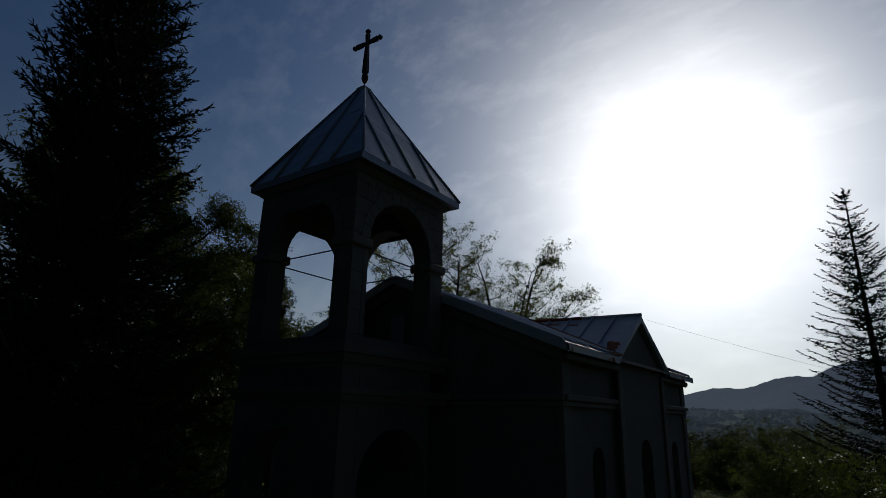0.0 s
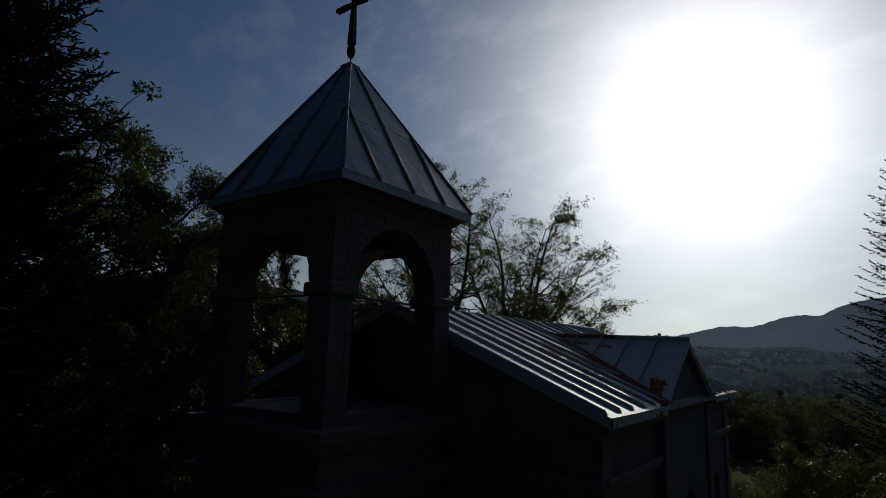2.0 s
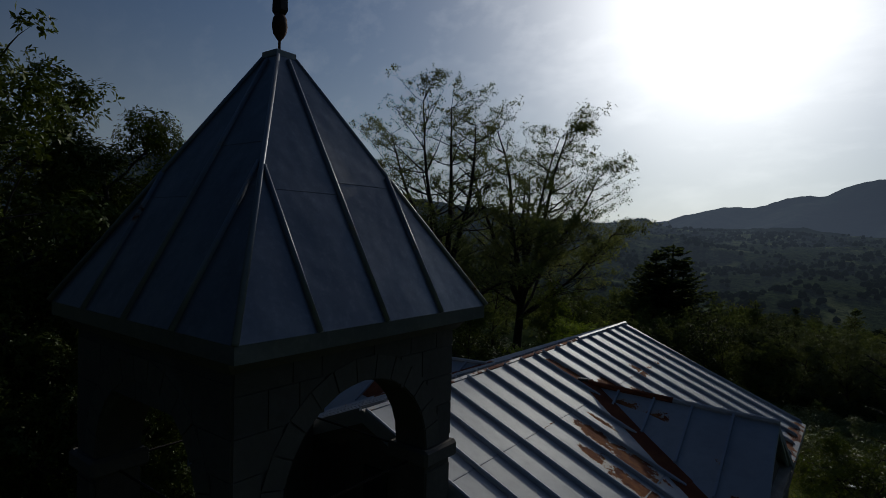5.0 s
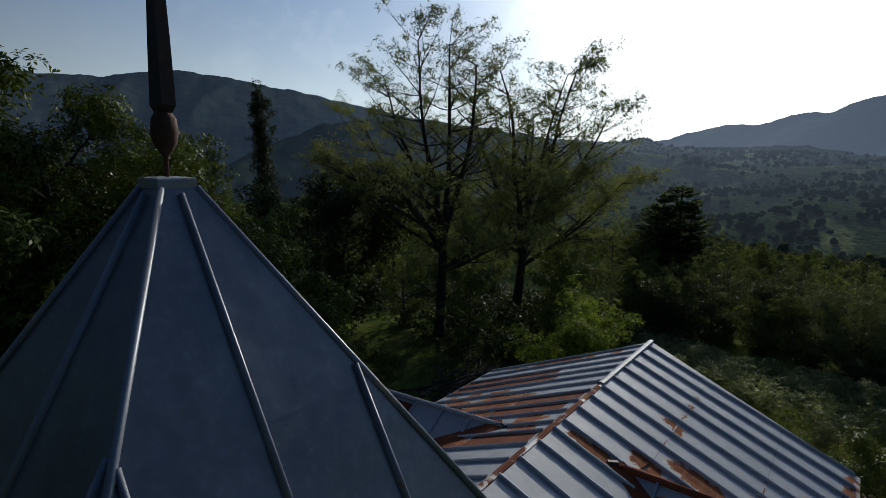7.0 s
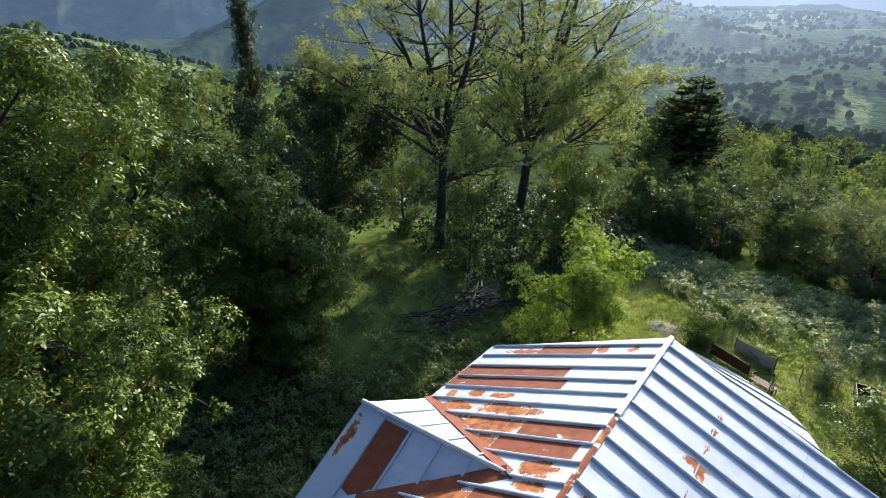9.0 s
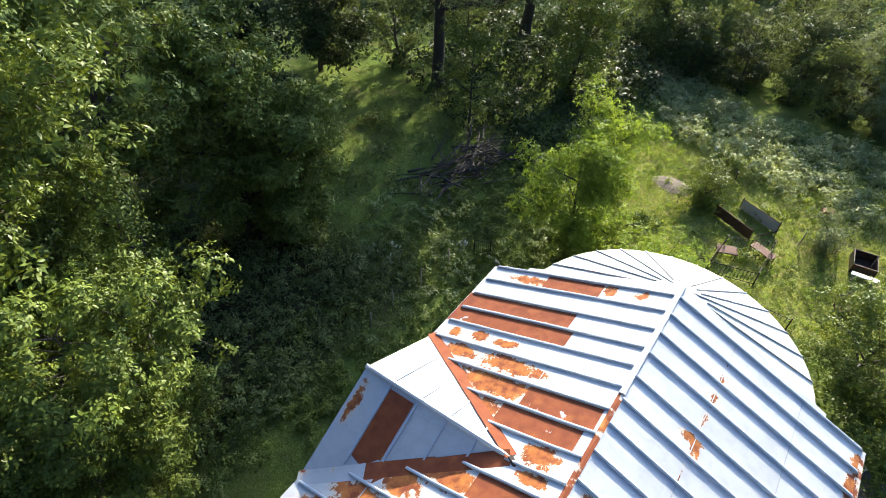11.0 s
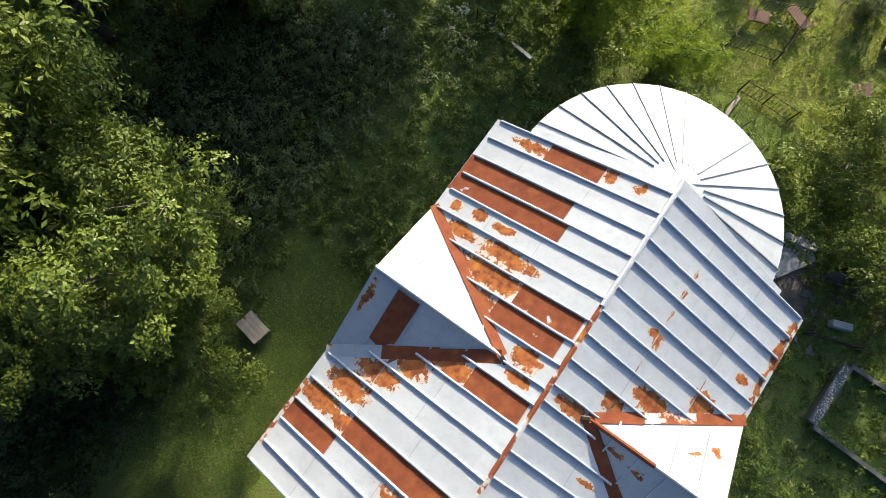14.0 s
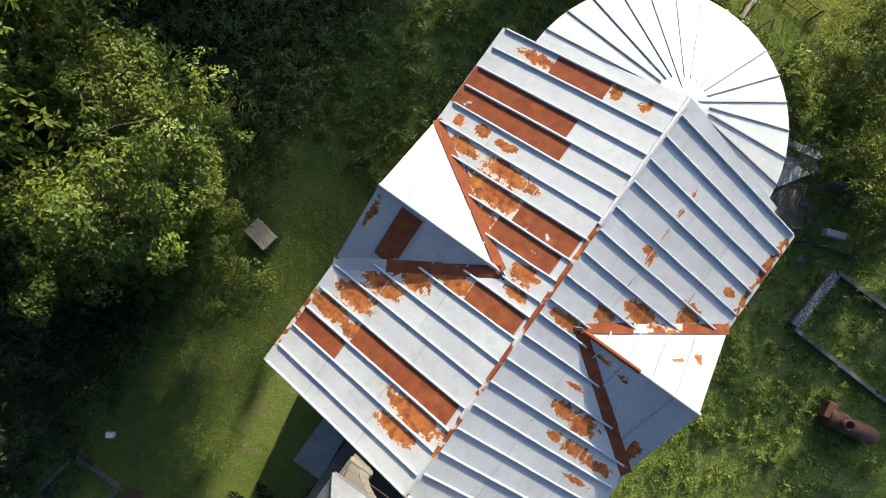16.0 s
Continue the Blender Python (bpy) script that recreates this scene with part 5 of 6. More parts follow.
def conifer(name, label, height, spread, seed, at, bare=0.08, whorls=34, dense=1.0, droop=0.25, wide=0.02, taper=0.8, tuft=5, material=None, boughs=6):
    """A spruce or pine: whorls of boughs that sag and turn up again, each a spine with side twigs set with needles."""
    rng, nrng = random.Random(seed), np.random.default_rng(seed)
    tree = thing(name, label, "conifer", "", at)
    tv, tf, bv, bf, sprays = [], [], [], [], []
    stem = [Vector((0, 0, -0.3 + (height + 0.3) * i / 8)) for i in range(9)]
    tube_path(tv, tf, stem, [height * 0.016 * (1 - 0.95 * i / 8) + 0.01 for i in range(9)], 8)
    for w in range(whorls):
        k = (w + rng.random() * 0.7) / whorls
        z = height * (bare + (0.985 - bare) * k)
        reach = spread * (1 - k) ** taper + 0.12
        for b in range(boughs if k < 0.85 else 4):
            a = b * 2 * math.pi / boughs + w * 0.7 + rng.uniform(-0.35, 0.35)
            L = reach * rng.choice((0.6, 0.8, 0.92, 1.0, 1.08))
            d = Vector((math.cos(a), math.sin(a), 0.30 - droop * (1 - k) * 2 + rng.uniform(-0.1, 0.1)))
            bough = wander((0, 0, z), d, L, 6, rng, 0.09, 0.07)
            tube_path(bv, bf, bough, [0.03 * (1 - k) + 0.008 - 0.001 * j for j in range(7)], 4)
            side = Vector((-math.sin(a), math.cos(a), 0))
            steps = max(4, int(L / 0.2 * dense))
            for j in range(steps):
                q = (j + 0.6) / steps
                f = q * 6
                i = min(int(f), 5)
                p = bough[i].lerp(bough[i + 1], f - i)
                along = (bough[i + 1] - bough[i]).normalized()
                ln = (0.20 + 0.42 * (1 - q) * min(1.0, L / 1.5)) * rng.uniform(0.6, 1.3)
                for sgn in (-1, 1):
                    t = (along * 0.8 + side * sgn * rng.uniform(0.5, 0.9) + Vector((0, 0, rng.uniform(-0.45, 0.15)))).normalized()
                    sprays.append((*p, *t, ln))
            sprays.append((*bough[-1], *(bough[-1] - bough[-2]).normalized(), 0.3))
    sprays.append((0, 0, height - 0.35, 0, 0, 1, 0.45))
    sp = np.array(sprays)
    p, t, ln = sp[:, :3], sp[:, 3:6], sp[:, 6:7]
    n = len(sp)
    up = np.column_stack([nrng.uniform(-0.4, 0.4, n), nrng.uniform(-0.4, 0.4, n), np.ones(n)])
    sd = np.cross(t, up)
    sd /= np.linalg.norm(sd, axis=1)[:, None]
    quads = [np.stack([p - sd * wide, p + t * ln * 0.5 - sd * wide * 1.6, p + t * ln, p + t * ln * 0.5 + sd * wide * 1.6], axis=1)]
    for j in range(tuft):
        sign = 1 if j % 2 else -1
        base = p + t * ln * (0.15 + 0.75 * j / tuft)
        way = t * 0.75 + sd * sign * nrng.uniform(0.4, 0.9, (n, 1)) + nrng.normal(0, 0.3, (n, 3))
        way /= np.linalg.norm(way, axis=1)[:, None]
        sz = ln * nrng.uniform(0.3, 0.55, (n, 1))
        cr = np.cross(way, nrng.normal(size=(n, 3)))
        cr /= np.linalg.norm(cr, axis=1)[:, None]
        quads.append(np.stack([base, base + way * sz * 0.5 - cr * wide, base + way * sz, base + way * sz * 0.5 + cr * wide], axis=1))
    link_mesh("trunk", tv, tf, BARK, tree, "", True)
    tagged(link_mesh("limb", bv, bf, BARK, tree), kind="stuff")
    crown = new("crown", quad_mesh("crown", np.concatenate(quads).reshape(-1, 3), material or NEEDLE))
    crown.parent = tree
    return tree


def gz(x, y):
    return ground_height(x, y)


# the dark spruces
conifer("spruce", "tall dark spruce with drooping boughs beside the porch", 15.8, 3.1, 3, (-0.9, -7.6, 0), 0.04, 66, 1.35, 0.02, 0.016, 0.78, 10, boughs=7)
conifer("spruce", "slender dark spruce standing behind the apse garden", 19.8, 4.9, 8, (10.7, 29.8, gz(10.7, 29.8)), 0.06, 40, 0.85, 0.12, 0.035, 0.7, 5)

# broadleaf trees along the north side
broadleaf("walnut_tree", "broad leafy tree in full summer leaf by the lawn", 8.8, 4.5, 1.0, 145000, 0.125, LEAF_WALNUT, 21, (-11.95, 0.15, 0), 0.30, 0.55, limbs=17, fork=0.1, inner=0.15, narrow=0.46, first=3, twigs=5)
broadleaf("walnut_tree", "tall leafy tree in full summer leaf behind the lawn", 17.0, 3.3, 2.5, 88000, 0.15, LEAF_WALNUT, 28, (-14.0, 3.2, 0), 0.34, 0.6, limbs=20, fork=0.14, inner=0.15, narrow=0.38, first=3, twigs=4)
broadleaf("walnut_tree", "tall leafy tree in full summer leaf near the porch", 17.4, 5.6, 4.0, 72000, 0.21, LEAF_WALNUT, 22, (-16.3, -1.6, 0), 0.36, 0.75, limbs=26, fork=0.2, inner=0.3, twigs=3)
# this walnut takes the dark leaf: its shade is put into the colour
broadleaf("walnut_tree", "low leafy tree leaning over the lawn, shade put into dark leaves", 7.6, 3.9, 0.4, 52000, 0.15, LEAF_DARK, 23, (-12.9, -6.6, 0), 0.22, 0.55, limbs=18, fork=0.1, inner=0.3, twigs=4)
broadleaf("lime_tree", "tall leafy tree behind the churchyard trees", 16.4, 3.3, 1.5, 42000, 0.21, LEAF_MID, 26, (-19.4, 6.6, 0), 0.30, 0.65, limbs=18, fork=0.12, inner=0.15, first=3, twigs=4)
broadleaf("lime_tree", "dense dark green tree in the churchyard", 11.8, 3.3, 1.0, 46000, 0.2, LEAF_MID, 24, (-18.8, 11.2, 0), 0.28, 0.62, limbs=16, fork=0.08, inner=0.15, first=3, twigs=4)
broadleaf("lime_tree", "dense green tree with drooping sprays beside the clearing", 8.0, 2.9, 0.8, 44000, 0.18, LEAF_MID, 25, (-16.9, 12.6, 0), 0.22, 0.55, limbs=16, fork=0.06, inner=0.15, first=3, twigs=4)
broadleaf("lime_tree", "broad dark tree behind the tall churchyard trees", 12.5, 4.2, 1.5, 22000, 0.30, LEAF_DARK, 29, (-25.0, 4.2, 0), 0.30, 0.7, limbs=18, fork=0.15, twigs=3)
broadleaf("lime_tree", "dark leafy tree at the edge of the wood", 10.0, 4.2, 1.0, 24000, 0.28, LEAF_DARK, 27, (-24.6, 15.8, 0), 0.28, 0.7, limbs=18, fork=0.1, twigs=3)

# two tall open-crowned trees beyond the clearing, and a poplar
open_tree("aspen_tree", "tall open-crowned tree with forking bare limbs", 22.6, 11.0, 84000, 0.155, LEAF_FINE, 10, (-20.6, 28.9, gz(-21, 28)), 0.42, 6, 0.34, 0.68, (-1.0, -0.5))
open_tree("aspen_tree", "tall open-crowned tree with spreading limbs", 23.0, 12.6, 92000, 0.185, LEAF_FINE, 2, (-21.0, 41.6, gz(-21, 41)), 0.48, 7, 0.30, 0.9, (0.6, 0.3))
broadleaf("poplar_tree", "slim upright poplar beyond the wood", 24.2, 2.0, 1.0, 34000, 0.17, LEAF_DARK, 33, (-38.9, 27.6, gz(-39, 27.6)), 0.22, 0.45, "column", 0.05, 70, 1, 0.6, lean=(-0.055, -0.03, 1))

broadleaf("sapling", "thin sapling at the foot of the tall trees", 7.2, 1.9, 0.8, 5200, 0.17, LEAF_MID, 34, (-15.6, 25.2, 0), 0.07, 0.42, limbs=13, fork=0.2, twigs=2)
broadleaf("ivy_tree", "small dense tree wrapped in leaves", 7.0, 2.7, 0.3, 16000, 0.2, LEAF_MID, 35, (-12.8, 33.0, gz(-12.8, 33)), 0.12, 0.5, limbs=18, fork=0.05, inner=0.4, twigs=3)
broadleaf("dark_tree", "broad dark tree at the edge of the wood", 12.5, 4.8, 0.3, 24000, 0.32, LEAF_DARK, 36, (-28.5, 25.5, 0), 0.2, 0.75, limbs=22, fork=0.05, inner=0.4, twigs=3)

# young light-green tree and shrubs behind the apse
broadleaf("young_tree", "young light green tree near the apse", 7.2, 2.6, 0.4, 46000, 0.135, LEAF_BRIGHT, 41, (-5.9, 19.3, 0), 0.09, 0.56, limbs=17, fork=0.06, inner=0.3, twigs=4)
for x, y, h, w, seed in ((5.4, 41.0, 5.0, 3.6, 81), (13.4, 40.0, 5.2, 3.0, 82), (1.0, 46.0, 5.0, 2.8, 83)):
    broadleaf("willow_shrub", "broad grey-green willow shrub on the slope", h, w, 0.2, 20000, 0.17, LEAF_GREY, seed, (x, y, gz(x, y)), 0.09, 0.5, limbs=16, fork=0.0, inner=0.3, twigs=4)
for x, y, h, w, seed in ((-3.8, 41.4, 5.6, 2.6, 84), (9.8, 34.5, 3.4, 2.0, 85), (-7.4, 40.6, 4.4, 2.1, 86), (-0.4, 45.0, 5.4, 2.6, 87)):
    broadleaf("slope_shrub", "dark leafy bush on the slope above the garden", h, w, 0.2, 10000, 0.15, LEAF_DARK, seed, (x, y, gz(x, y)), 0.07, 0.42, limbs=13, fork=0.0, inner=0.3, twigs=4)
hedge = [broadleaf("slope_shrub", "leafy green bush in the thicket on the slope", 4.6, 2.4, 0.2, 5400, 0.22, LEAF_WOOD, seed, (x, y, gz(x, y)), 0.07, 0.48, limbs=13, fork=0.0, inner=0.3, twigs=3, fine=False) for seed, x, y in ((91, -6.2, 42.6), (92, 2.6, 41.4))]
r = random.Random(93)
for x, y in ((-9.6, 43.5), (-3.2, 44.2), (-0.6, 42.0), (5.2, 43.6), (9.4, 41.6), (-7.4, 46.4), (-4.6, 47.4), (2.2, 46.8), (7.4, 47.2), (11.6, 45.2), (-11.6, 46.6), (-1.6, 49.6), (4.6, 51.0), (-8.6, 50.6)):
    k = r.uniform(0.75, 1.15)
    bush = copy_thing(r.choice(hedge), Matrix.Translation((x, y, gz(x, y))) @ Matrix.Rotation(r.uniform(0, 6.3), 4, "Z"))
    bush.scale = (k, k, k * r.uniform(0.8, 1.1))
broadleaf("garden_shrub", "leafy green shrub before the metal panels", 1.9, 1.4, 0.1, 12000, 0.10, LEAF_MID, 45, (-1.7, 27.0, 0), 0.05, 0.55, limbs=14, fork=0.05)
broadleaf("garden_shrub", "small shrub inside the grave rails", 1.5, 0.9, 0.1, 6000, 0.10, LEAF_MID, 46, (-1.6, 29.9, 0), 0.05, 0.45, limbs=10, fork=0.05)
broadleaf("garden_shrub", "pale leafy shrub by the garden wire", 1.7, 0.9, 0.1, 6000, 0.09, LEAF_GREY, 47, (4.0, 26.9, 0), 0.05, 0.45, limbs=10, fork=0.05)
broadleaf("garden_shrub", "light green shrub beside the young tree", 2.6, 1.9, 0.2, 14000, 0.11, LEAF_BRIGHT, 44, (-1.6, 19.6, 0), 0.06, 0.6, limbs=14, fork=0.05)
broadleaf("garden_shrub", "round leafy green shrub by the garden fence", 4.2, 2.7, 0.3, 26000, 0.12, LEAF_MID, 42, (6.2, 19.4, 0), 0.08, 0.42, limbs=18, fork=0.05, twigs=4)
broadleaf("garden_shrub", "leafy shrub behind the apse wall", 3.2, 2.2, 0.2, 10000, 0.15, LEAF_MID, 43, (9.2, 16.6, 0), 0.07, 0.7, limbs=13, fork=0.05)

# woods: a few kinds, each repeated
def wood_kinds(share, grow):
    """Three kinds of wood tree; share scales the number of leaves and grow their size."""
    made = []
    for height, spread, base, leaves, size, material, seed, at, trunk, clump, words in (
            (11.0, 4.0, 0.8, 9000, 0.27, LEAF_WOOD, 51, (-30, 34), 0.2, 1.25, "leafy tree in the wood beyond the clearing"),
            (8.5, 3.6, 0.5, 8400, 0.26, LEAF_WOOD, 52, (-12, 47), 0.18, 1.15, "leafy tree in the wood beyond the clearing"),
            (6.5, 3.2, 0.3, 7600, 0.24, LEAF_WOOD, 53, (3.5, 42), 0.16, 1.05, "bushy green tree on the slope")):
        x, y = at[0] * grow ** 0.9, at[1] * grow ** 0.9
        made.append(broadleaf("wood_tree", words, height, spread, base, int(leaves * share), size * grow, material, seed, (x, y, gz(x, y)), trunk, clump * 0.62, limbs=13, fork=0.0, fine=False, first=3, twigs=3))
    return made


kinds, far_kinds = wood_kinds(0.46, 1.25), wood_kinds(0.17, 2.1)
for k in kinds + far_kinds:
    tagged(k, "", "", "trees of the wood")
pine = conifer("wood_pine", "dark pine on the slope", 10.5, 2.7, 54, (-12.5, 62, gz(-12.5, 62)), 0.1, 17, 0.6, 0.0, 0.13, 0.62, 2, NEEDLE_PINE)
tagged(pine, "", "", "trees of the wood")
rng = random.Random(77)
placed = []
for _ in range(1500):
    az, r = radians(rng.uniform(-82, 16)), rng.uniform(30, 150)
    x, y = r * math.sin(az), r * math.cos(az)
    deg = math.degrees(az)
    if deg > -22 and r < (40 if x > 1.5 else 47):
        continue
    if -48 < deg and r < 36 or abs(deg + 27.5) < 3.5 and r < 50 or abs(deg + 36.7) < 3 and r < 41 or (x + 18) ** 2 + (y - 18) ** 2 < 90:
        continue
    if x < 0 and abs((x - 3.3) * 0.588 + (y + 3.2) * 0.809) < 5.4 and r < 47:
        continue
    gap = 4.2 + r * 0.028
    if any((x - a) ** 2 + (y - b) ** 2 < gap * gap for a, b in placed):
        continue
    placed.append((x, y))
    if len(placed) > 145:
        break
for x, y in placed:
    far = math.hypot(x, y)
    pick = rng.choices((0, 1, 2, 3), (5, 4, 3 if x > -10 else 0.5, (1 if x < -22 else 0.25) if far > 50 else 0))[0]
    src = (*(kinds if far < 62 else far_kinds), pine)[pick]
    s = rng.uniform(0.65, 1.15)
    if x > -14 and far < 70:
        s *= 0.85
    if -48 < math.degrees(math.atan2(x, y)) < -18 and far < 52:
        s *= 0.75
    if math.degrees(math.atan2(x, y)) > -17:
        room = 15.0 - (far + 3) * 0.150 - gz(x, y)
        s = min(s, max(0.35, room / (11.0, 8.5, 6.5, 10.5)[pick]))
    t = copy_thing(src, Matrix.Translation((x, y, gz(x, y))) @ Matrix.Rotation(rng.uniform(0, 6.3), 4, "Z"))
    t.scale = (s, s, s * rng.uniform(0.85, 1.15))


for x, y, s, w in ((-12.6, 58, 1.22, 1.7), (-11.2, 59.5, 1.3, 1.9), (-9.8, 58.5, 1.12, 1.6), (-14.0, 60.5, 1.1, 1.7), (0.8, 58, 0.75, 0.9), (-4.2, 70, 0.8, 1.2), (-2.4, 71, 0.7, 1.3), (5.5, 64, 0.8, 1.0)):
    c = copy_thing(pine, Matrix.Translation((x, y, gz(x, y))) @ Matrix.Rotation(x, 4, "Z"))
    c.scale = (s * w, s * w, s)


def crown_shape(seed, cuts):
    """A lumpy crown: a ball of one metre radius, pushed in and out unevenly and flattened below."""
    bm = bmesh.new()
    bmesh.ops.create_icosphere(bm, subdivisions=cuts, radius=1)
    v = np.array([tuple(q.co) for q in bm.verts])
    f = np.array([[q.index for q in g.verts] for g in bm.faces])
    bm.free()
    k = np.array([1 + 0.34 * noise.noise(Vector(q) * 1.5 + Vector((seed * 7.1, 0, 0))) + 0.34 * noise.noise(Vector(q) * 3.6 + Vector((0, seed * 3.3, 0))) for q in v])
    v = v * k[:, None]
    v[:, 2] = np.where(v[:, 2] < 0, v[:, 2] * 0.6, v[:, 2] * 1.1)
    return v, f


def far_woods(name, label, category, kind, count, r0, r1, az0, az1, seed, cuts, big, material, height, sparse):
    """Woods and hedges of many crowns, thick in the hollows and thin over the fields."""
    rng2 = np.random.default_rng(seed)
    shapes = [crown_shape(k + seed, cuts) for k in range(6)]
    verts, faces, total, made = [], [], 0, 0
    while made < count:
        az, r = rng2.uniform(az0, az1), math.sqrt(rng2.uniform(r0 * r0, r1 * r1))
        x, y = r * math.sin(radians(az)), r * math.cos(radians(az))
        if noise.noise(Vector((x * 0.009, y * 0.009, 2))) + 0.6 * noise.noise(Vector((x * 0.028, y * 0.028, 5))) < sparse + abs(rng2.normal(0, 0.05)) * (-5 if rng2.random() < 0.12 else 1):
            continue
        v, f = shapes[rng2.integers(6)]
        s = rng2.uniform(0.45, 1.25) * big
        a = rng2.uniform(0, 6.283)
        turn = np.array([[math.cos(a), -math.sin(a), 0], [math.sin(a), math.cos(a), 0], [0, 0, 1]])
        tall = rng2.uniform(0.8, 1.35)
        verts.append((v * np.array([s, s, s * tall])) @ turn.T + np.array([x, y, height(x, y) + s * 0.45]))
        faces.append(f + total)
        total += len(v)
        made += 1
    allv, allf = np.concatenate(verts), np.concatenate(faces)
    me = bpy.data.meshes.new(name)
    me.vertices.add(len(allv))
    me.vertices.foreach_set("co", allv.astype(np.float32).ravel())
    me.loops.add(len(allf) * 3)
    me.loops.foreach_set("vertex_index", allf.astype(np.int32).ravel())
    me.polygons.add(len(allf))
    me.polygons.foreach_set("loop_start", np.arange(0, len(allf) * 3, 3, dtype=np.int32))
    me.materials.append(material)
    me.update(calc_edges=True)
    me.shade_smooth()
    return tagged(new(name, me), label, category, "", kind)


# valley and hill crowns glow faintly, painted on in place of haze
far_woods("valley_woods", "thick woods in the valley below the church", "woods", "stuff", 640, 125, 420, -85, 20, 5, 3, 3.4, hill_material("valley_wood", (0.03, 0.046, 0.02), (0.06, 0.084, 0.034), (0.27, 0.38, 0.52), AIR_GLOW * 0.6, 60.0, 900.0, 0.35), gz, -0.25)
far_woods("backdrop_hill_woods", "woods and hedges over the far hillside", "woods", "structure", 7600, 400, 1420, -75, 12, 6, 2, 2.8, hill_material("hillside_woods", (0.03, 0.05, 0.022), (0.055, 0.08, 0.034), (0.27, 0.38, 0.55), AIR_GLOW * 1.4, 150.0, 1500.0, 0.12), hill_z, -0.06)


def undergrowth(name, label, spots, material, seed, size, per, flat=0.7, category="undergrowth"):
    nrng = np.random.default_rng(seed)
    c = [(x, y, gz(x, y) + r * 0.45) for x, y, r in spots]
    v = leaf_cloud(c, [r for *_, r in spots], np.array([max(6, int(per * r * r)) for *_, r in spots]), size, nrng, flat)
    v[:, 2] = np.maximum(v[:, 2], np.repeat(np.array([gz(x, y) for x, y in v[::4, :2]]), 4) + 0.01)
    return tagged(new(name, quad_mesh(name, v, material)), label, category, "", "stuff")


def scatter(seed, count, x0, x1, y0, y1, rmin, rmax, keep):
    r2 = random.Random(seed)
    out = []
    while len(out) < count:
        x, y = r2.uniform(x0, x1), r2.uniform(y0, y1)
        if keep(x, y):
            out.append((x, y, r2.uniform(rmin, rmax)))
    return out


def off_church(x, y):
    return not (-5.2 < x < 5.2 and -5.6 < y < 10.6) and math.hypot(x, y - 10) > 4.4


def wild(x, y):
    """The unmown strip north and east of the church."""
    return off_church(x, y) and (y > 4.5 + 0.5 * noise.noise(Vector((x * 0.5, y * 0.5, 1))) + max(0, -x - 5) * 0.25 or x < -9.5)


undergrowth("weeds", "rank green weeds and nettles north of the church", scatter(61, 1900, -13, -3, 2.5, 24, 0.12, 0.42, wild), LEAF_MID, 61, 0.135, 480, 0.5)
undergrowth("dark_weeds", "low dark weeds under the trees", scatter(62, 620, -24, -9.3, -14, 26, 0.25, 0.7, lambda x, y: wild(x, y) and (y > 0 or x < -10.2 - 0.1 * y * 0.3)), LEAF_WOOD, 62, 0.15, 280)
undergrowth("pale_weeds", "pale silvery weeds in the clearing", scatter(63, 60, -16, -8, 12, 19, 0.25, 0.55, lambda x, y: noise.noise(Vector((x * 0.3, y * 0.3, 9))) > 0.0), PALE_WEED, 63, 0.12, 380)
# next two: tree shade by the lawn is put into the dark leaf colour
undergrowth("dark_weeds", "leafy weeds and bushes under the trees, shade put into dark leaves", scatter(76, 210, -18, -9.7, -13.5, -1.5, 0.35, 0.85, lambda x, y: x < -10.1 + 0.7 * noise.noise(Vector((x * 0.4, y * 0.4, 2)))), LEAF_DARK, 76, 0.15, 190, 0.7)
undergrowth("dark_weeds", "low bushes crowding the lawn edge, shade put into dark leaves", scatter(79, 260, -17, -9.0, -14, 0.5, 0.25, 0.7, lambda x, y: x < -9.4 - 0.14 * (y + 6) + 0.9 * noise.noise(Vector((x * 0.5, y * 0.5, 5)))), LEAF_DARK, 79, 0.13, 300, 0.8)
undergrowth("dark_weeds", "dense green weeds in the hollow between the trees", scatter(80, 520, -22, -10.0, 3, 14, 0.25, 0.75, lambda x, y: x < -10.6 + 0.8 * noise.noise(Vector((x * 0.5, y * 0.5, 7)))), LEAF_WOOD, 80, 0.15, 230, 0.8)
undergrowth("daisies", "tiny white daisies scattered in the lawn", scatter(77, 150, -10, -4.8, -9, 3, 0.02, 0.05, off_church), WHITE_WEED, 77, 0.028, 100, 0.5, "flowers")
undergrowth("flowering_weed", "white-leaved weeds beside the apse and clearing", [(-1.2, 18.9, 0.45), (-13.1, 13.8, 0.4), (-12.0, 13.6, 0.45), (-10.0, 16.6, 0.4), (-12.6, 14.6, 0.3)], WHITE_WEED, 70, 0.09, 900)
undergrowth("brambles", "pale bramble thicket along the slope", scatter(64, 1150, -14, 8, 28, 47, 0.25, 0.75, lambda x, y: abs(y - 33.8 - max(0, -x - 2) * 0.9) < 3.7 + 1.5 * noise.noise(Vector((x * 0.3, y * 0.3, 8)))), PALE_WEED, 64, 0.15, 260)
undergrowth("meadow_weeds", "patchy low weeds in the garden meadow", scatter(75, 700, -10, 5, 21, 33, 0.1, 0.34, lambda x, y: noise.noise(Vector((x * 0.6, y * 0.6, 3))) > -0.05), LEAF_BRIGHT, 75, 0.09, 480, 0.45)
undergrowth("garden_weeds", "leafy weeds among the garden plots", scatter(65, 260, -2, 17, 5, 31, 0.2, 0.55, lambda x, y: off_church(x, y) and noise.noise(Vector((x * 0.35, y * 0.35, 4))) > -0.05), LEAF_MID, 65, 0.11, 420)
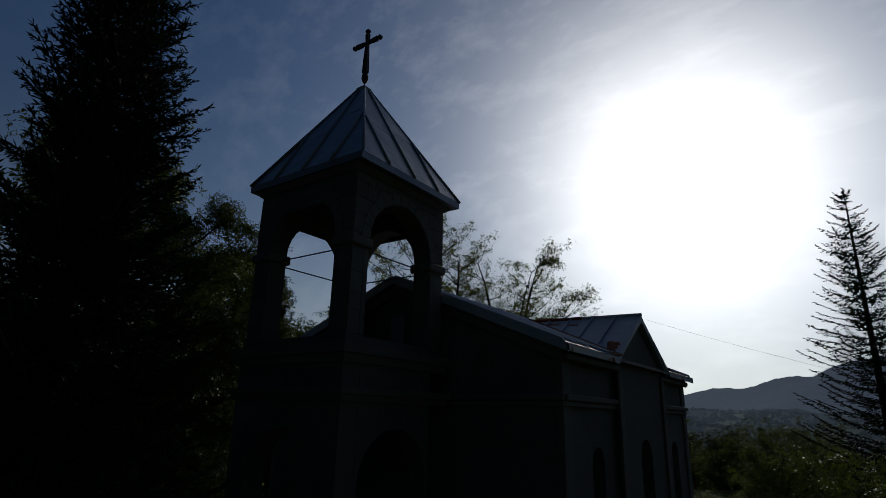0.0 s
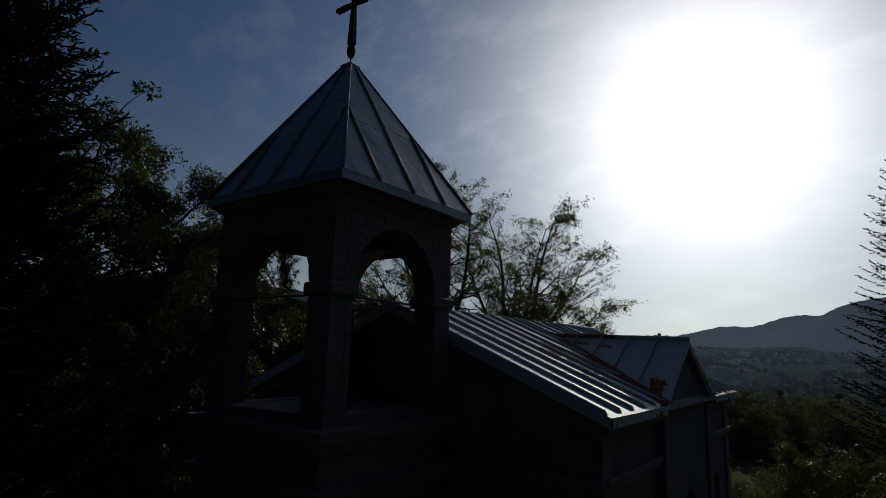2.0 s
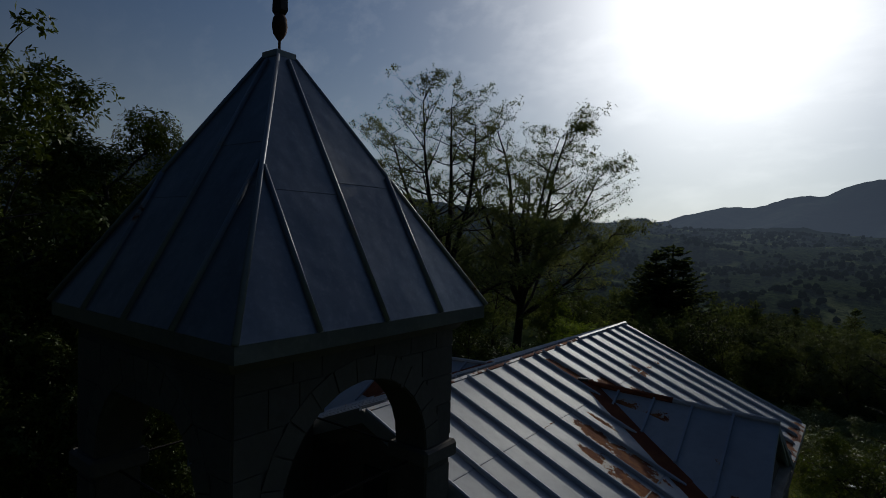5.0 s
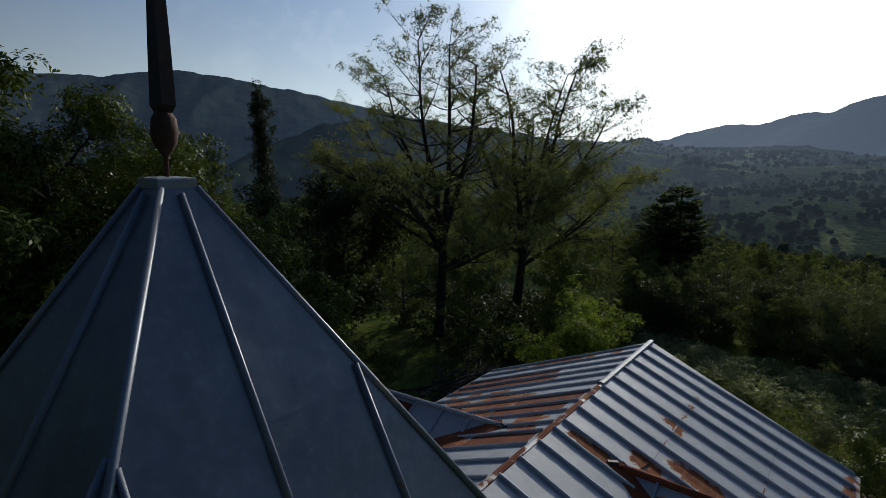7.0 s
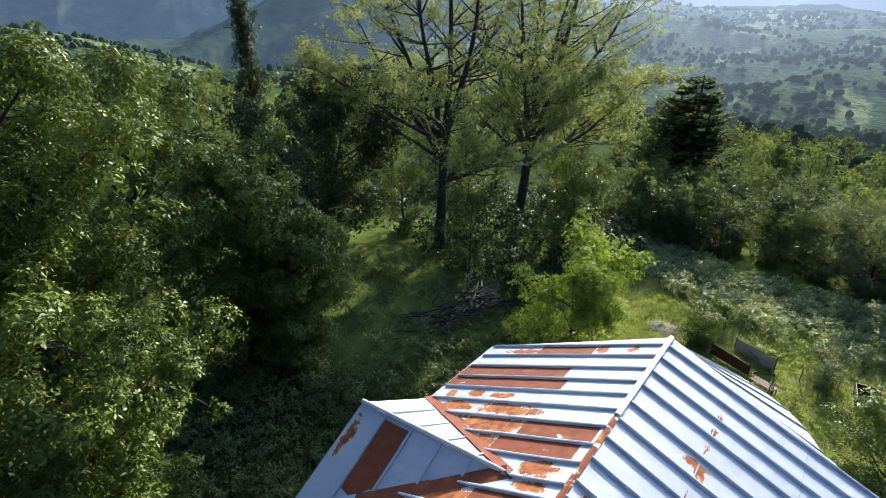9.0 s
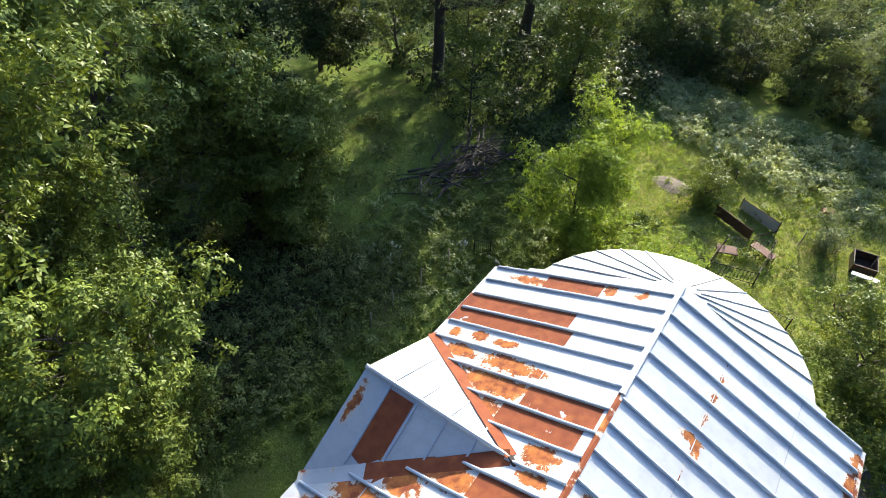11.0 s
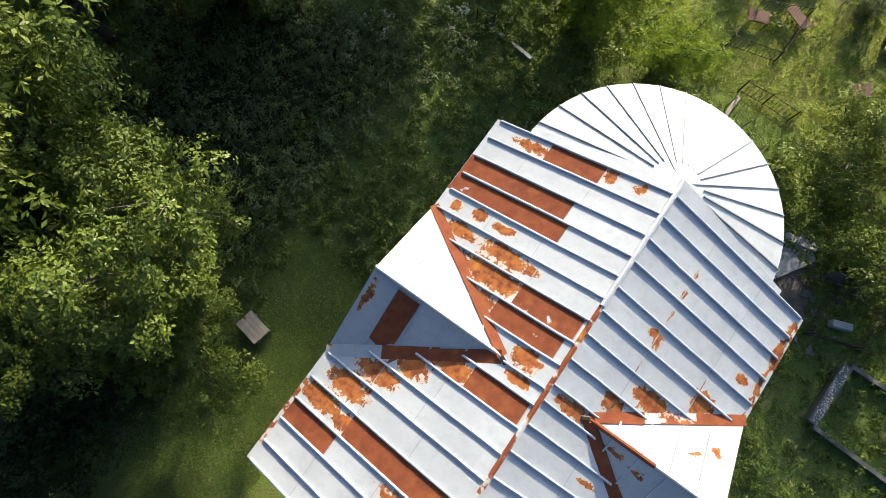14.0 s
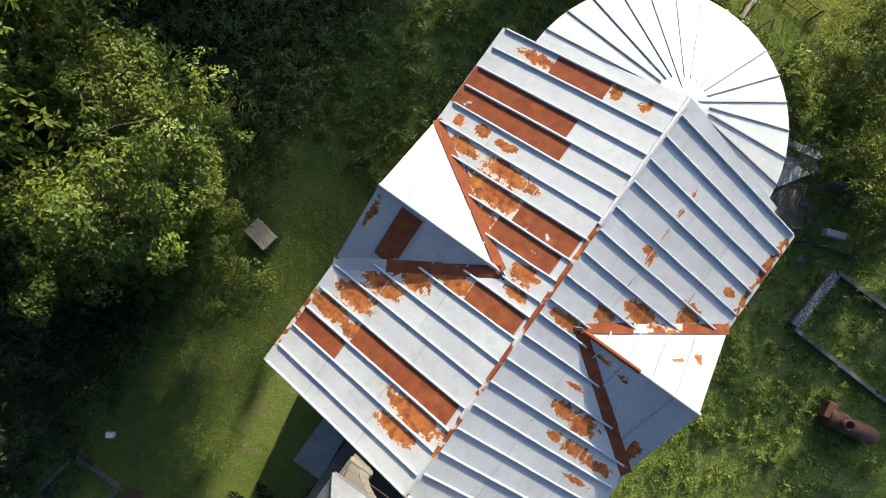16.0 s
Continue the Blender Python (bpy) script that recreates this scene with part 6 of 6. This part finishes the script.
undergrowth("slope_scrub", "low leafy scrub covering the slope", scatter(69, 300, -30, 16, 36, 82, 0.5, 1.3, lambda x, y: math.hypot(x, y) > 40 and y - 32.6 - max(0, -x - 2) * 0.9 > 3.5), LEAF_DARK, 69, 0.3, 46)
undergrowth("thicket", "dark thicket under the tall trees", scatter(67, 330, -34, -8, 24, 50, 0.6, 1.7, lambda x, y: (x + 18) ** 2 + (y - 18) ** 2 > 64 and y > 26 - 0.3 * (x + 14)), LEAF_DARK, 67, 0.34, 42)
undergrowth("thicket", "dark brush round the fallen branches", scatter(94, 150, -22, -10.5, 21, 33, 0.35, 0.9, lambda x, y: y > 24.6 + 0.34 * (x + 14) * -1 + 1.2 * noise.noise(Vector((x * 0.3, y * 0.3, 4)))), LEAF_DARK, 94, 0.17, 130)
undergrowth("garden_weeds", "mixed green weeds on the south side", scatter(68, 1150, 5, 18, -1, 24, 0.12, 0.42, lambda x, y: off_church(x, y) and (x > 8.5 or noise.noise(Vector((x * 0.5, y * 0.5, 6))) > -0.1) and (x - 6.6) ** 2 + (y - 13.6) ** 2 > 5.5), LEAF_WALNUT, 68, 0.13, 400, 0.5)
undergrowth("garden_weeds", "leafy weeds along the apse", scatter(66, 120, -4, 8, 14.3, 19, 0.25, 0.6, off_church), LEAF_WALNUT, 66, 0.14, 420)


def grass(name, label, seed, count, x0, x1, y0, y1, tall, keep, material=None):
    nrng = np.random.default_rng(seed)
    pts = np.column_stack([nrng.uniform(x0, x1, count), nrng.uniform(y0, y1, count)])
    pts = np.array([p for p in pts if keep(p[0], p[1])])
    n = len(pts)
    z = np.array([gz(x, y) for x, y in pts])
    base = np.column_stack([pts, z])
    a = nrng.uniform(0, 6.283, n)
    side = np.column_stack([np.cos(a), np.sin(a), np.zeros(n)])
    lean = np.column_stack([nrng.normal(0, 1.0, n), nrng.normal(0, 1.0, n), np.full(n, 0.8)])
    h = (tall * nrng.uniform(0.5, 1.3, n))[:, None]
    w = 0.08 * h + 0.007
    v = np.empty((n, 4, 3))
    v[:, 0], v[:, 1] = base - side * w, base + side * w
    v[:, 2], v[:, 3] = base + lean * h + side * w * 0.2, base + lean * h - side * w * 0.2
    return tagged(new(name, quad_mesh(name, v.reshape(-1, 3), material or GRASS)), label, "grass", "", "stuff")


grass("lawn_grass", "short sunlit lawn grass beside the church", 71, 110000, -10.5, -4.6, -13, 8, 0.055, off_church)
grass("lawn_grass", "short lawn grass before the porch", 72, 20000, -6, 6, -13, -4, 0.07, off_church)
grass("meadow_grass", "long meadow grass behind the apse", 73, 60000, -22, 12, 12, 36, 0.14, off_church)
grass("garden_grass", "sunny yellow-green grass in the apse garden", 78, 52000, -8, 7, 20, 33, 0.09, off_church, GARDEN_GRASS)
grass("garden_grass", "rough grass on the south side", 74, 46000, 4.6, 18, -2, 16, 0.10, off_church)


# ---- churchyard things ----
def along(a, b):
    a, b = Vector(a), Vector(b)
    d = (b - a).normalized()
    return a, b, d, Vector((-d.y, d.x, 0))


def turned(x, y, z, rz):
    return Matrix.Translation((x, y, z)) @ Matrix.Rotation(radians(rz), 4, "Z")


def plank_table():
    t = thing("plank_table", "weathered brown-grey plank table on the lawn", "table", "", (-8.65, 1.05, 0), -10)
    for i in range(4):
        part("plank", box((-0.52, -0.36 + i * 0.185, 0.55), (0.52, -0.36 + i * 0.185 + 0.172, 0.59), 0.006), WOOD, t)
    for x in (-0.42, 0.42):
        for y in (-0.28, 0.28):
            part("leg", box((x - 0.035, y - 0.035, -0.05), (x + 0.035, y + 0.035, 0.55), 0.005), WOOD, t)
    part("shelf", box((-0.46, -0.30, 0.18), (0.46, 0.30, 0.21), 0.004), WOOD, t, "lower shelf board")
    return t


def panel_enclosure():
    """A grave plot edged with two sheet-metal walls."""
    t = thing("grave_enclosure", "low sheet-metal grave enclosure overgrown with weeds", "grave")
    for a, b, h, mt, words in (((-0.05, 27.62, 0), (1.94, 26.74, 0), 0.62, ZINC_RIB, "grey painted metal panel"), ((-0.96, 26.41, 0), (0.98, 25.44, 0), 0.55, RUSTY, "brown rusty metal panel")):
        p, q, d, n = along(a, b)
        v = [p - n * 0.02, q - n * 0.02, q - n * 0.02 + Vector((0, 0, h)), p - n * 0.02 + Vector((0, 0, h))]
        link_mesh("side_panel", *prism(v, n * 0.04), mt, t, words)
        bm = bmesh.new()
        rod(bm, p + Vector((0, 0, h)), q + Vector((0, 0, h)), 0.022)
        part("top_rail", bm, RUSTY, t)
        for e in (p, q):
            bm = bmesh.new()
            rod(bm, e - Vector((0, 0, 0.1)), e + Vector((0, 0, h + 0.12)), 0.03)
            part("post", bm, RUSTY, t)
    bm = bmesh.new()
    rod(bm, (1.94, 26.74, 0.1), (0.98, 25.44, 0.1), 0.025)
    part("end_rail", bm, RUSTY, t)
    return t


def iron_fence(name, label, corners, height, gap, close=False):
    t = thing(name, label, "fence")
    pts = [Vector((x, y, 0)) for x, y in corners]
    for p in pts:
        bm = bmesh.new()
        rod(bm, p - Vector((0, 0, 0.1)), p + Vector((0, 0, height + 0.12)), 0.03)
        part("post", bm, IRON, t)
    runs = list(zip(pts, pts[1:])) + ([(pts[-1], pts[0])] if close else [])
    for p, q in runs:
        for z in (0.12, height):
            bm = bmesh.new()
            rod(bm, p + Vector((0, 0, z)), q + Vector((0, 0, z)), 0.014, None, 6)
            part("rail", bm, IRON, t)
        k = int((q - p).length / gap)
        for i in range(1, k):
            c = p.lerp(q, i / k)
            bm = bmesh.new()
            rod(bm, c + Vector((0, 0, 0.05)), c + Vector((0, 0, height + 0.05)), 0.008, None, 5)
            part("bar", bm, IRON, t)
    return t


def low_table(x, y, rz, w, d, label):
    t = thing("grave_table", label, "table", "", (x, y, 0), rz)
    part("tabletop", box((-w / 2, -d / 2, 0.38), (w / 2, d / 2, 0.42), 0.008), RUSTY, t)
    for sx in (-1, 1):
        for sy in (-1, 1):
            bm = bmesh.new()
            rod(bm, (sx * (w / 2 - 0.06), sy * (d / 2 - 0.06), -0.05), (sx * (w / 2 - 0.06), sy * (d / 2 - 0.06), 0.38), 0.018)
            part("leg", bm, IRON, t)
    return t


def kerb_plot(name, label, corners, height, wide, material, stony=-1):
    t = thing(name, label, "grave")
    pts = [Vector((x, y, 0)) for x, y in corners]
    for i in range(len(pts)):
        p, q, d, n = along(pts[i], pts[(i + 1) % len(pts)])
        w = wide * (2.4 if i == stony else 1)
        a, b = p + d * (wide * 0.5), q - d * (wide * 0.5)
        v = [a - n * w / 2 + Vector((0, 0, height)), b - n * w / 2 + Vector((0, 0, height)), b + n * w / 2 + Vector((0, 0, height)), a + n * w / 2 + Vector((0, 0, height))]
        kerb = link_mesh("kerb", *prism(v, (0, 0, -height - 0.1)), material, t, "pebble-set concrete kerb" if i == stony else "")
        if i == stony:
            r = random.Random(3)
            for j in range(150):
                c = a + d * r.uniform(0.05, (b - a).length - 0.05) + n * r.uniform(-w * 0.4, w * 0.4) + Vector((0, 0, height))
                s = r.uniform(0.02, 0.035)
                link_mesh("pebble", [c + Vector(o) * s for o in ((1, 0, 0), (0, 1, 0), (-1, 0, 0), (0, -1, 0), (0, 0, 0.6))], [[0, 1, 4], [1, 2, 4], [2, 3, 4], [3, 0, 4]], PEBBLE, kerb)
    return t


PEBBLE = plain("pebble", (0.45, 0.44, 0.40), (0.30, 0.29, 0.27), 20, 0.8)
plank_table()
panel_enclosure()
iron_fence("iron_fence", "low rusty iron fence round a grave plot", ((-0.06, 21.85), (0.13, 24.01), (2.05, 24.9), (1.95, 22.34)), 0.75, 0.14, True)
low_table(0.35, 23.55, 20, 0.9, 0.6, "rusty iron table inside the grave fence")
low_table(1.76, 24.5, -25, 1.15, 0.5, "rusty iron bench table beside the grave fence")
iron_fence("iron_gate", "short dark iron gate panel in the weeds", ((-9.3, 16.55), (-8.6, 16.85)), 0.85, 0.09)
kerb = link_mesh("path_kerb", *prism([(-8.6, 16.8, 0.12), (-6.4, 16.55, 0.12), (-6.4, 16.4, 0.12), (-8.6, 16.65, 0.12)], (0, 0, -0.25)), CONCRETE, None, "low concrete kerb beside the iron gate")
tagged(kerb, "", "kerb")
kerb_plot("kerbed_plot", "grave plot edged with dark concrete kerbs", ((10.06, 10.11), (10.21, 12.87), (15.5, 12.80), (15.35, 9.85)), 0.28, 0.16, CONCRETE_DARK, 0)
kerb_plot("kerbed_plot", "small plot with a pale concrete kerb", ((-9.9, -12.2), (-9.54, -10.15), (-7.41, -10.13), (-7.7, -12.2)), 0.2, 0.14, CONCRETE_DARK)


def rusty_stove():
    t = thing("barrel_stove", "rusty barrel stove lying in the weeds", "barrel", "", (13.9, 8.25, 0), 10)
    v, f = lathe([(0.0, -0.95), (0.33, -0.95), (0.36, -0.92), (0.36, -0.35), (0.375, -0.32), (0.36, -0.29), (0.36, 0.3), (0.375, 0.33), (0.36, 0.36), (0.36, 0.90), (0.30, 1.0), (0.0, 1.03)], 22)
    link_mesh("drum", [(z, x, y + 0.36) for x, y, z in v], f, RUSTY, t, "rusty brown drum", True)
    v, f = lathe([(0.20, 0.0), (0.20, 0.34), (0.17, 0.34), (0.17, 0.05), (0.0, 0.05)], 16)
    link_mesh("flue_collar", [(x - 0.45, y, z + 0.66) for x, y, z in v], f, RUSTY, t, "short flue collar", True)
    part("fire_box", box((-1.15, -0.1, 0.0), (-0.75, 0.55, 0.55), 0.03), RUSTY, t, "rusted fire box")
    return t


rusty_stove()


def white_bench():
    t = thing("garden_bench", "white plank bench before a dark trough", "bench", "", (5.9, 25.45, 0), 4)
    part("seat", box((-0.55, -0.13, 0.38), (0.55, 0.13, 0.43), 0.008), WHITE, t, "white painted plank")
    for x in (-0.42, 0.42):
        part("leg", box((x - 0.04, -0.1, -0.05), (x + 0.04, 0.1, 0.38), 0.006), WOOD, t)
    return t


WHITE = plain("white_paint", (0.78, 0.77, 0.74), (0.68, 0.67, 0.63), 3, 0.5, 0, 0.2, 0.003)
white_bench()
t = thing("trough", "dark open metal trough in the garden", "trough", "", (5.75, 26.6, 0), 6)
for lo, hi in (((-0.5, -0.6, 0), (-0.46, 0.6, 0.5)), ((0.46, -0.6, 0), (0.5, 0.6, 0.5)), ((-0.46, -0.6, 0), (0.46, -0.56, 0.5)), ((-0.46, 0.56, 0), (0.46, 0.6, 0.5))):
    part("side_panel", box(lo, hi, 0.004), IRON, t)
part("bottom", box((-0.46, -0.56, 0.02), (0.46, 0.56, 0.05)), IRON, t)


def wire_fence(name, label, pts, height, wires):
    t = thing(name, label, "fence")
    vs = [Vector((x, y, 0)) for x, y in pts]
    for p in vs:
        bm = bmesh.new()
        rod(bm, p - Vector((0, 0, 0.1)), p + Vector((0.02, 0.01, height)), 0.035, 0.03, 7)
        part("post", bm, WOOD, t)
    for p, q in zip(vs, vs[1:]):
        for k in range(wires):
            z = height * (k + 0.6) / wires
            bm = bmesh.new()
            rod(bm, p + Vector((0, 0, z)), q + Vector((0, 0, z)), 0.006, None, 4)
            part("wire", bm, IRON, t)
    return t


wire_fence("wire_fence", "sagging wire fence on wooden posts in the weeds", ((-10.3, 10.36), (-10.34, 11.8), (-10.15, 13.54), (-9.9, 15.3)), 0.9, 4)
wire_fence("wire_fence", "wire fence by the corner of the nave", ((-6.6, 9.6), (-6.0, 10.9), (-5.4, 12.2), (-4.9, 13.6)), 0.9, 6)
wire_fence("wire_fence", "garden wire fence on thin posts", ((3.07, 26.58), (4.6, 26.9), (6.1, 26.86), (8.4, 27.2)), 0.8, 3)
wire_fence("wire_fence", "garden wire fence beside the apse shrub", ((1.33, 19.44), (2.3, 18.9), (3.3, 18.3)), 0.9, 6)
wire_fence("wire_fence", "collapsing wire mesh beside the kerbed plot", ((7.92, 13.29), (9.1, 13.3), (10.24, 13.6), (10.23, 15.34)), 0.6, 7)

t = thing("stone_block", "pale loose stone block in the weeds", "stone", "", (9.3, 14.0, 0), 20)
part("block", box((-0.38, -0.14, -0.05), (0.38, 0.14, 0.35), 0.03), CONCRETE, t)
t = thing("stone_block", "small white stone on the shaded lawn", "stone", "", (-8.95, -8.74, 0), 30)
part("block", box((-0.16, -0.12, -0.04), (0.16, 0.12, 0.16), 0.03), WHITE, t)
t = thing("brown_board", "rust-brown metal sheet on the grass", "sheet", "", (-6.8, -10.4, 0), 20)
part("sheet", box((-0.4, -0.5, 0.0), (0.4, 0.5, 0.03), 0.005), RUSTY, t)
apse_step = link_mesh("pavement_apse", *prism([(3.9, 13.2, 0.16), (5.2, 12.2, 0.16), (7.4, 15.7, 0.16), (6.6, 16.4, 0.16)], (0, 0, -0.3)), CONCRETE, None, "rough concrete paving beside the apse")
tagged(apse_step, "", "paving", "", "structure")
t = thing("stone_step", "low worn stone kerb beside the apse", "kerb")
link_mesh("kerb_stone", *prism([(5.75, 15.65, 0.34), (7.15, 15.95, 0.34), (7.08, 16.25, 0.34), (5.68, 15.95, 0.34)], (0, 0, -0.4)), CONCRETE, t)

# bare soil bed and dead brushwood
r = random.Random(9)
sv = [(-3.65, 27.4, 0.10)] + [(-3.65 + 1.35 * (1 + r.uniform(-0.15, 0.15)) * math.cos(i * math.pi / 10), 27.4 + 0.95 * (1 + r.uniform(-0.15, 0.15)) * math.sin(i * math.pi / 10), -0.06) for i in range(20)]
mid = [((x - 3.65) / 2, (y + 27.4) / 2, 0.10 + r.uniform(-0.03, 0.04)) for x, y, _ in sv[1:]]
sv = sv + mid
sf = [[0, 21 + i, 21 + (i + 1) % 20] for i in range(20)] + [[21 + i, 1 + i, 1 + (i + 1) % 20, 21 + (i + 1) % 20] for i in range(20)]
tagged(link_mesh("soil_bed", sv, sf, SOIL, None, "dug bed of bare brown soil", True), "", "soil bed")
bv, bf = [], []
for i in range(150):
    k = r.random()
    c = Vector((-13.9 + 0.8 * k + r.gauss(0, 0.7), 19.0 + 5.5 * k + r.gauss(0, 0.4), r.uniform(0.05, 0.7)))
    a = r.uniform(0, 6.3) if r.random() < 0.4 else r.gauss(1.4, 0.4)
    pts = wander(c, (math.cos(a), math.sin(a), r.uniform(-0.15, 0.25)), r.uniform(0.8, 2.6), 3, r, 0.2)
    r0 = r.uniform(0.015, 0.09)
    tube_path(bv, bf, pts, [r0, r0 * 0.8, r0 * 0.5, r0 * 0.2 + 0.004], 5)
tagged(link_mesh("brushwood", bv, bf, BARK, None, "heap of dead grey branches by the clearing"), "", "brushwood", "", "stuff")

# slack cable from the south cross gable
bm = bmesh.new()
p, q = Vector((4.85, 4.9, 8.25)), Vector((22.0, 5.5, 3.6))
last = p
for i in range(1, 13):
    k = i / 12
    c = p.lerp(q, k) - Vector((0, 0, 0.5 * 4 * k * (1 - k)))
    rod(bm, last, c, 0.0025, None, 4)
    last = c
rod(bm, (22.0, 5.5, -0.2), (22.0, 5.5, 4.2), 0.09, 0.07, 8)
t = thing("cable_pole", "thin cable running from the gable to a pole", "cable")
part("cable", bm, IRON, t)


# more of the garden behind the apse
iron_fence("grave_rails", "leaning iron rails round an overgrown grave", ((-2.3, 29.2), (-2.3, 30.4), (-1.2, 30.2), (-0.9, 29.3)), 0.85, 0.3, True)
t = thing("grave_marker", "small pale metal plate on a rusty post", "grave marker", "", (-2.3, 30.5, gz(-2.3, 30.5)), 12)
bm = bmesh.new()
rod(bm, (0, 0, -0.1), (0, 0, 0.95), 0.025)
part("post", bm, RUSTY, t)
part("plate", box((-0.22, -0.03, 0.85), (0.22, 0.0, 1.15), 0.01, Matrix.Rotation(-0.5, 4, "X")), ZINC_RIB, t, "pale metal plate")
iron_fence("iron_grille", "rusted iron grille panel beside the apse garden", ((1.4, 20.3), (2.5, 20.35), (3.7, 20.3)), 0.85, 0.16)
iron_fence("grave_mesh_fence", "thin rusty mesh fence round a shaded grave", ((8.4, 13.0), (10.3, 13.6), (10.8, 16.5), (8.35, 16.0)), 0.55, 0.12, True)
for x, y, rz in ((8.3, 15.45, 18), (9.3, 15.5, 10)):
    t = thing("headstone", "low dark tilted headstone in the shade", "headstone", "", (x, y, 0), rz)
    part("slab", box((-0.34, -0.06, -0.1), (0.34, 0.06, 0.62), 0.025, Matrix.Rotation(-0.25, 4, "X")), CONCRETE_DARK, t)
    part("base", box((-0.42, -0.16, -0.08), (0.42, 0.16, 0.09), 0.02), CONCRETE_DARK, t)
t = thing("plank", "weathered plank leaning in the weeds by the apse", "plank", "", (1.5, 19.4, 0.12), 88)
part("board", box((-0.62, -0.09, 0.0), (0.62, 0.09, 0.045), 0.006), WOOD, t)
t = thing("rusty_sheet", "rust-brown sheet lying on the garden grass", "sheet", "", (5.6, 23.3, 0.1), 35)
part("sheet", box((-0.42, -0.3, 0.0), (0.42, 0.3, 0.025), 0.004), RUSTY, t)
t = thing("brick_box", "small orange-brown box on the garden slope", "box", "", (3.7, 29.8, gz(3.7, 29.8)), 20)
part("body", box((-0.26, -0.2, -0.05), (0.26, 0.2, 0.26), 0.01), plain("orange_clay", (0.36, 0.16, 0.08), (0.28, 0.12, 0.06), 6, 0.85, 0, 0.4, 0.006), t)
# rubble and rusty litter in the shade below the apse
r = random.Random(31)
for i in range(26):
    x, y, s = r.uniform(5.2, 9.2), r.uniform(11.6, 16.6), r.uniform(0.06, 0.2)
    t = thing("rubble_stone", "loose weathered stone among the weeds", "stone", "loose stones below the apse", (x, y, 0), r.uniform(0, 180))
    v = [(s * a * r.uniform(0.7, 1.2), s * b * r.uniform(0.7, 1.2), s * c * r.uniform(0.4, 0.8)) for a in (-1, 1) for b in (-1, 1) for c in (-0.3, 1)]
    link_mesh("stone", v, [[0, 1, 3, 2], [4, 6, 7, 5], [0, 4, 5, 1], [2, 3, 7, 6], [0, 2, 6, 4], [1, 5, 7, 3]], SOIL if i % 3 == 0 else CONCRETE_DARK, t)

# trodden bare earth in the corner between apse and nave
r = random.Random(12)
sv = [(6.4, 13.5, 0.05)]
for ring in (0.55, 1.0):
    for i in range(22):
        k = ring * (1 + r.uniform(-0.14, 0.14))
        sv.append((6.4 + 2.3 * k * math.cos(i * math.pi / 11), 13.5 + 2.5 * k * math.sin(i * math.pi / 11), 0.05 + r.uniform(-0.02, 0.03) if ring < 1 else -0.08))
sf = [[0, 1 + i, 1 + (i + 1) % 22] for i in range(22)] + [[1 + i, 23 + i, 23 + (i + 1) % 22, 1 + (i + 1) % 22] for i in range(22)]
tagged(link_mesh("bare_earth", sv, sf, SOIL, None, "trodden bare brown earth beside the apse", True), "", "earth")
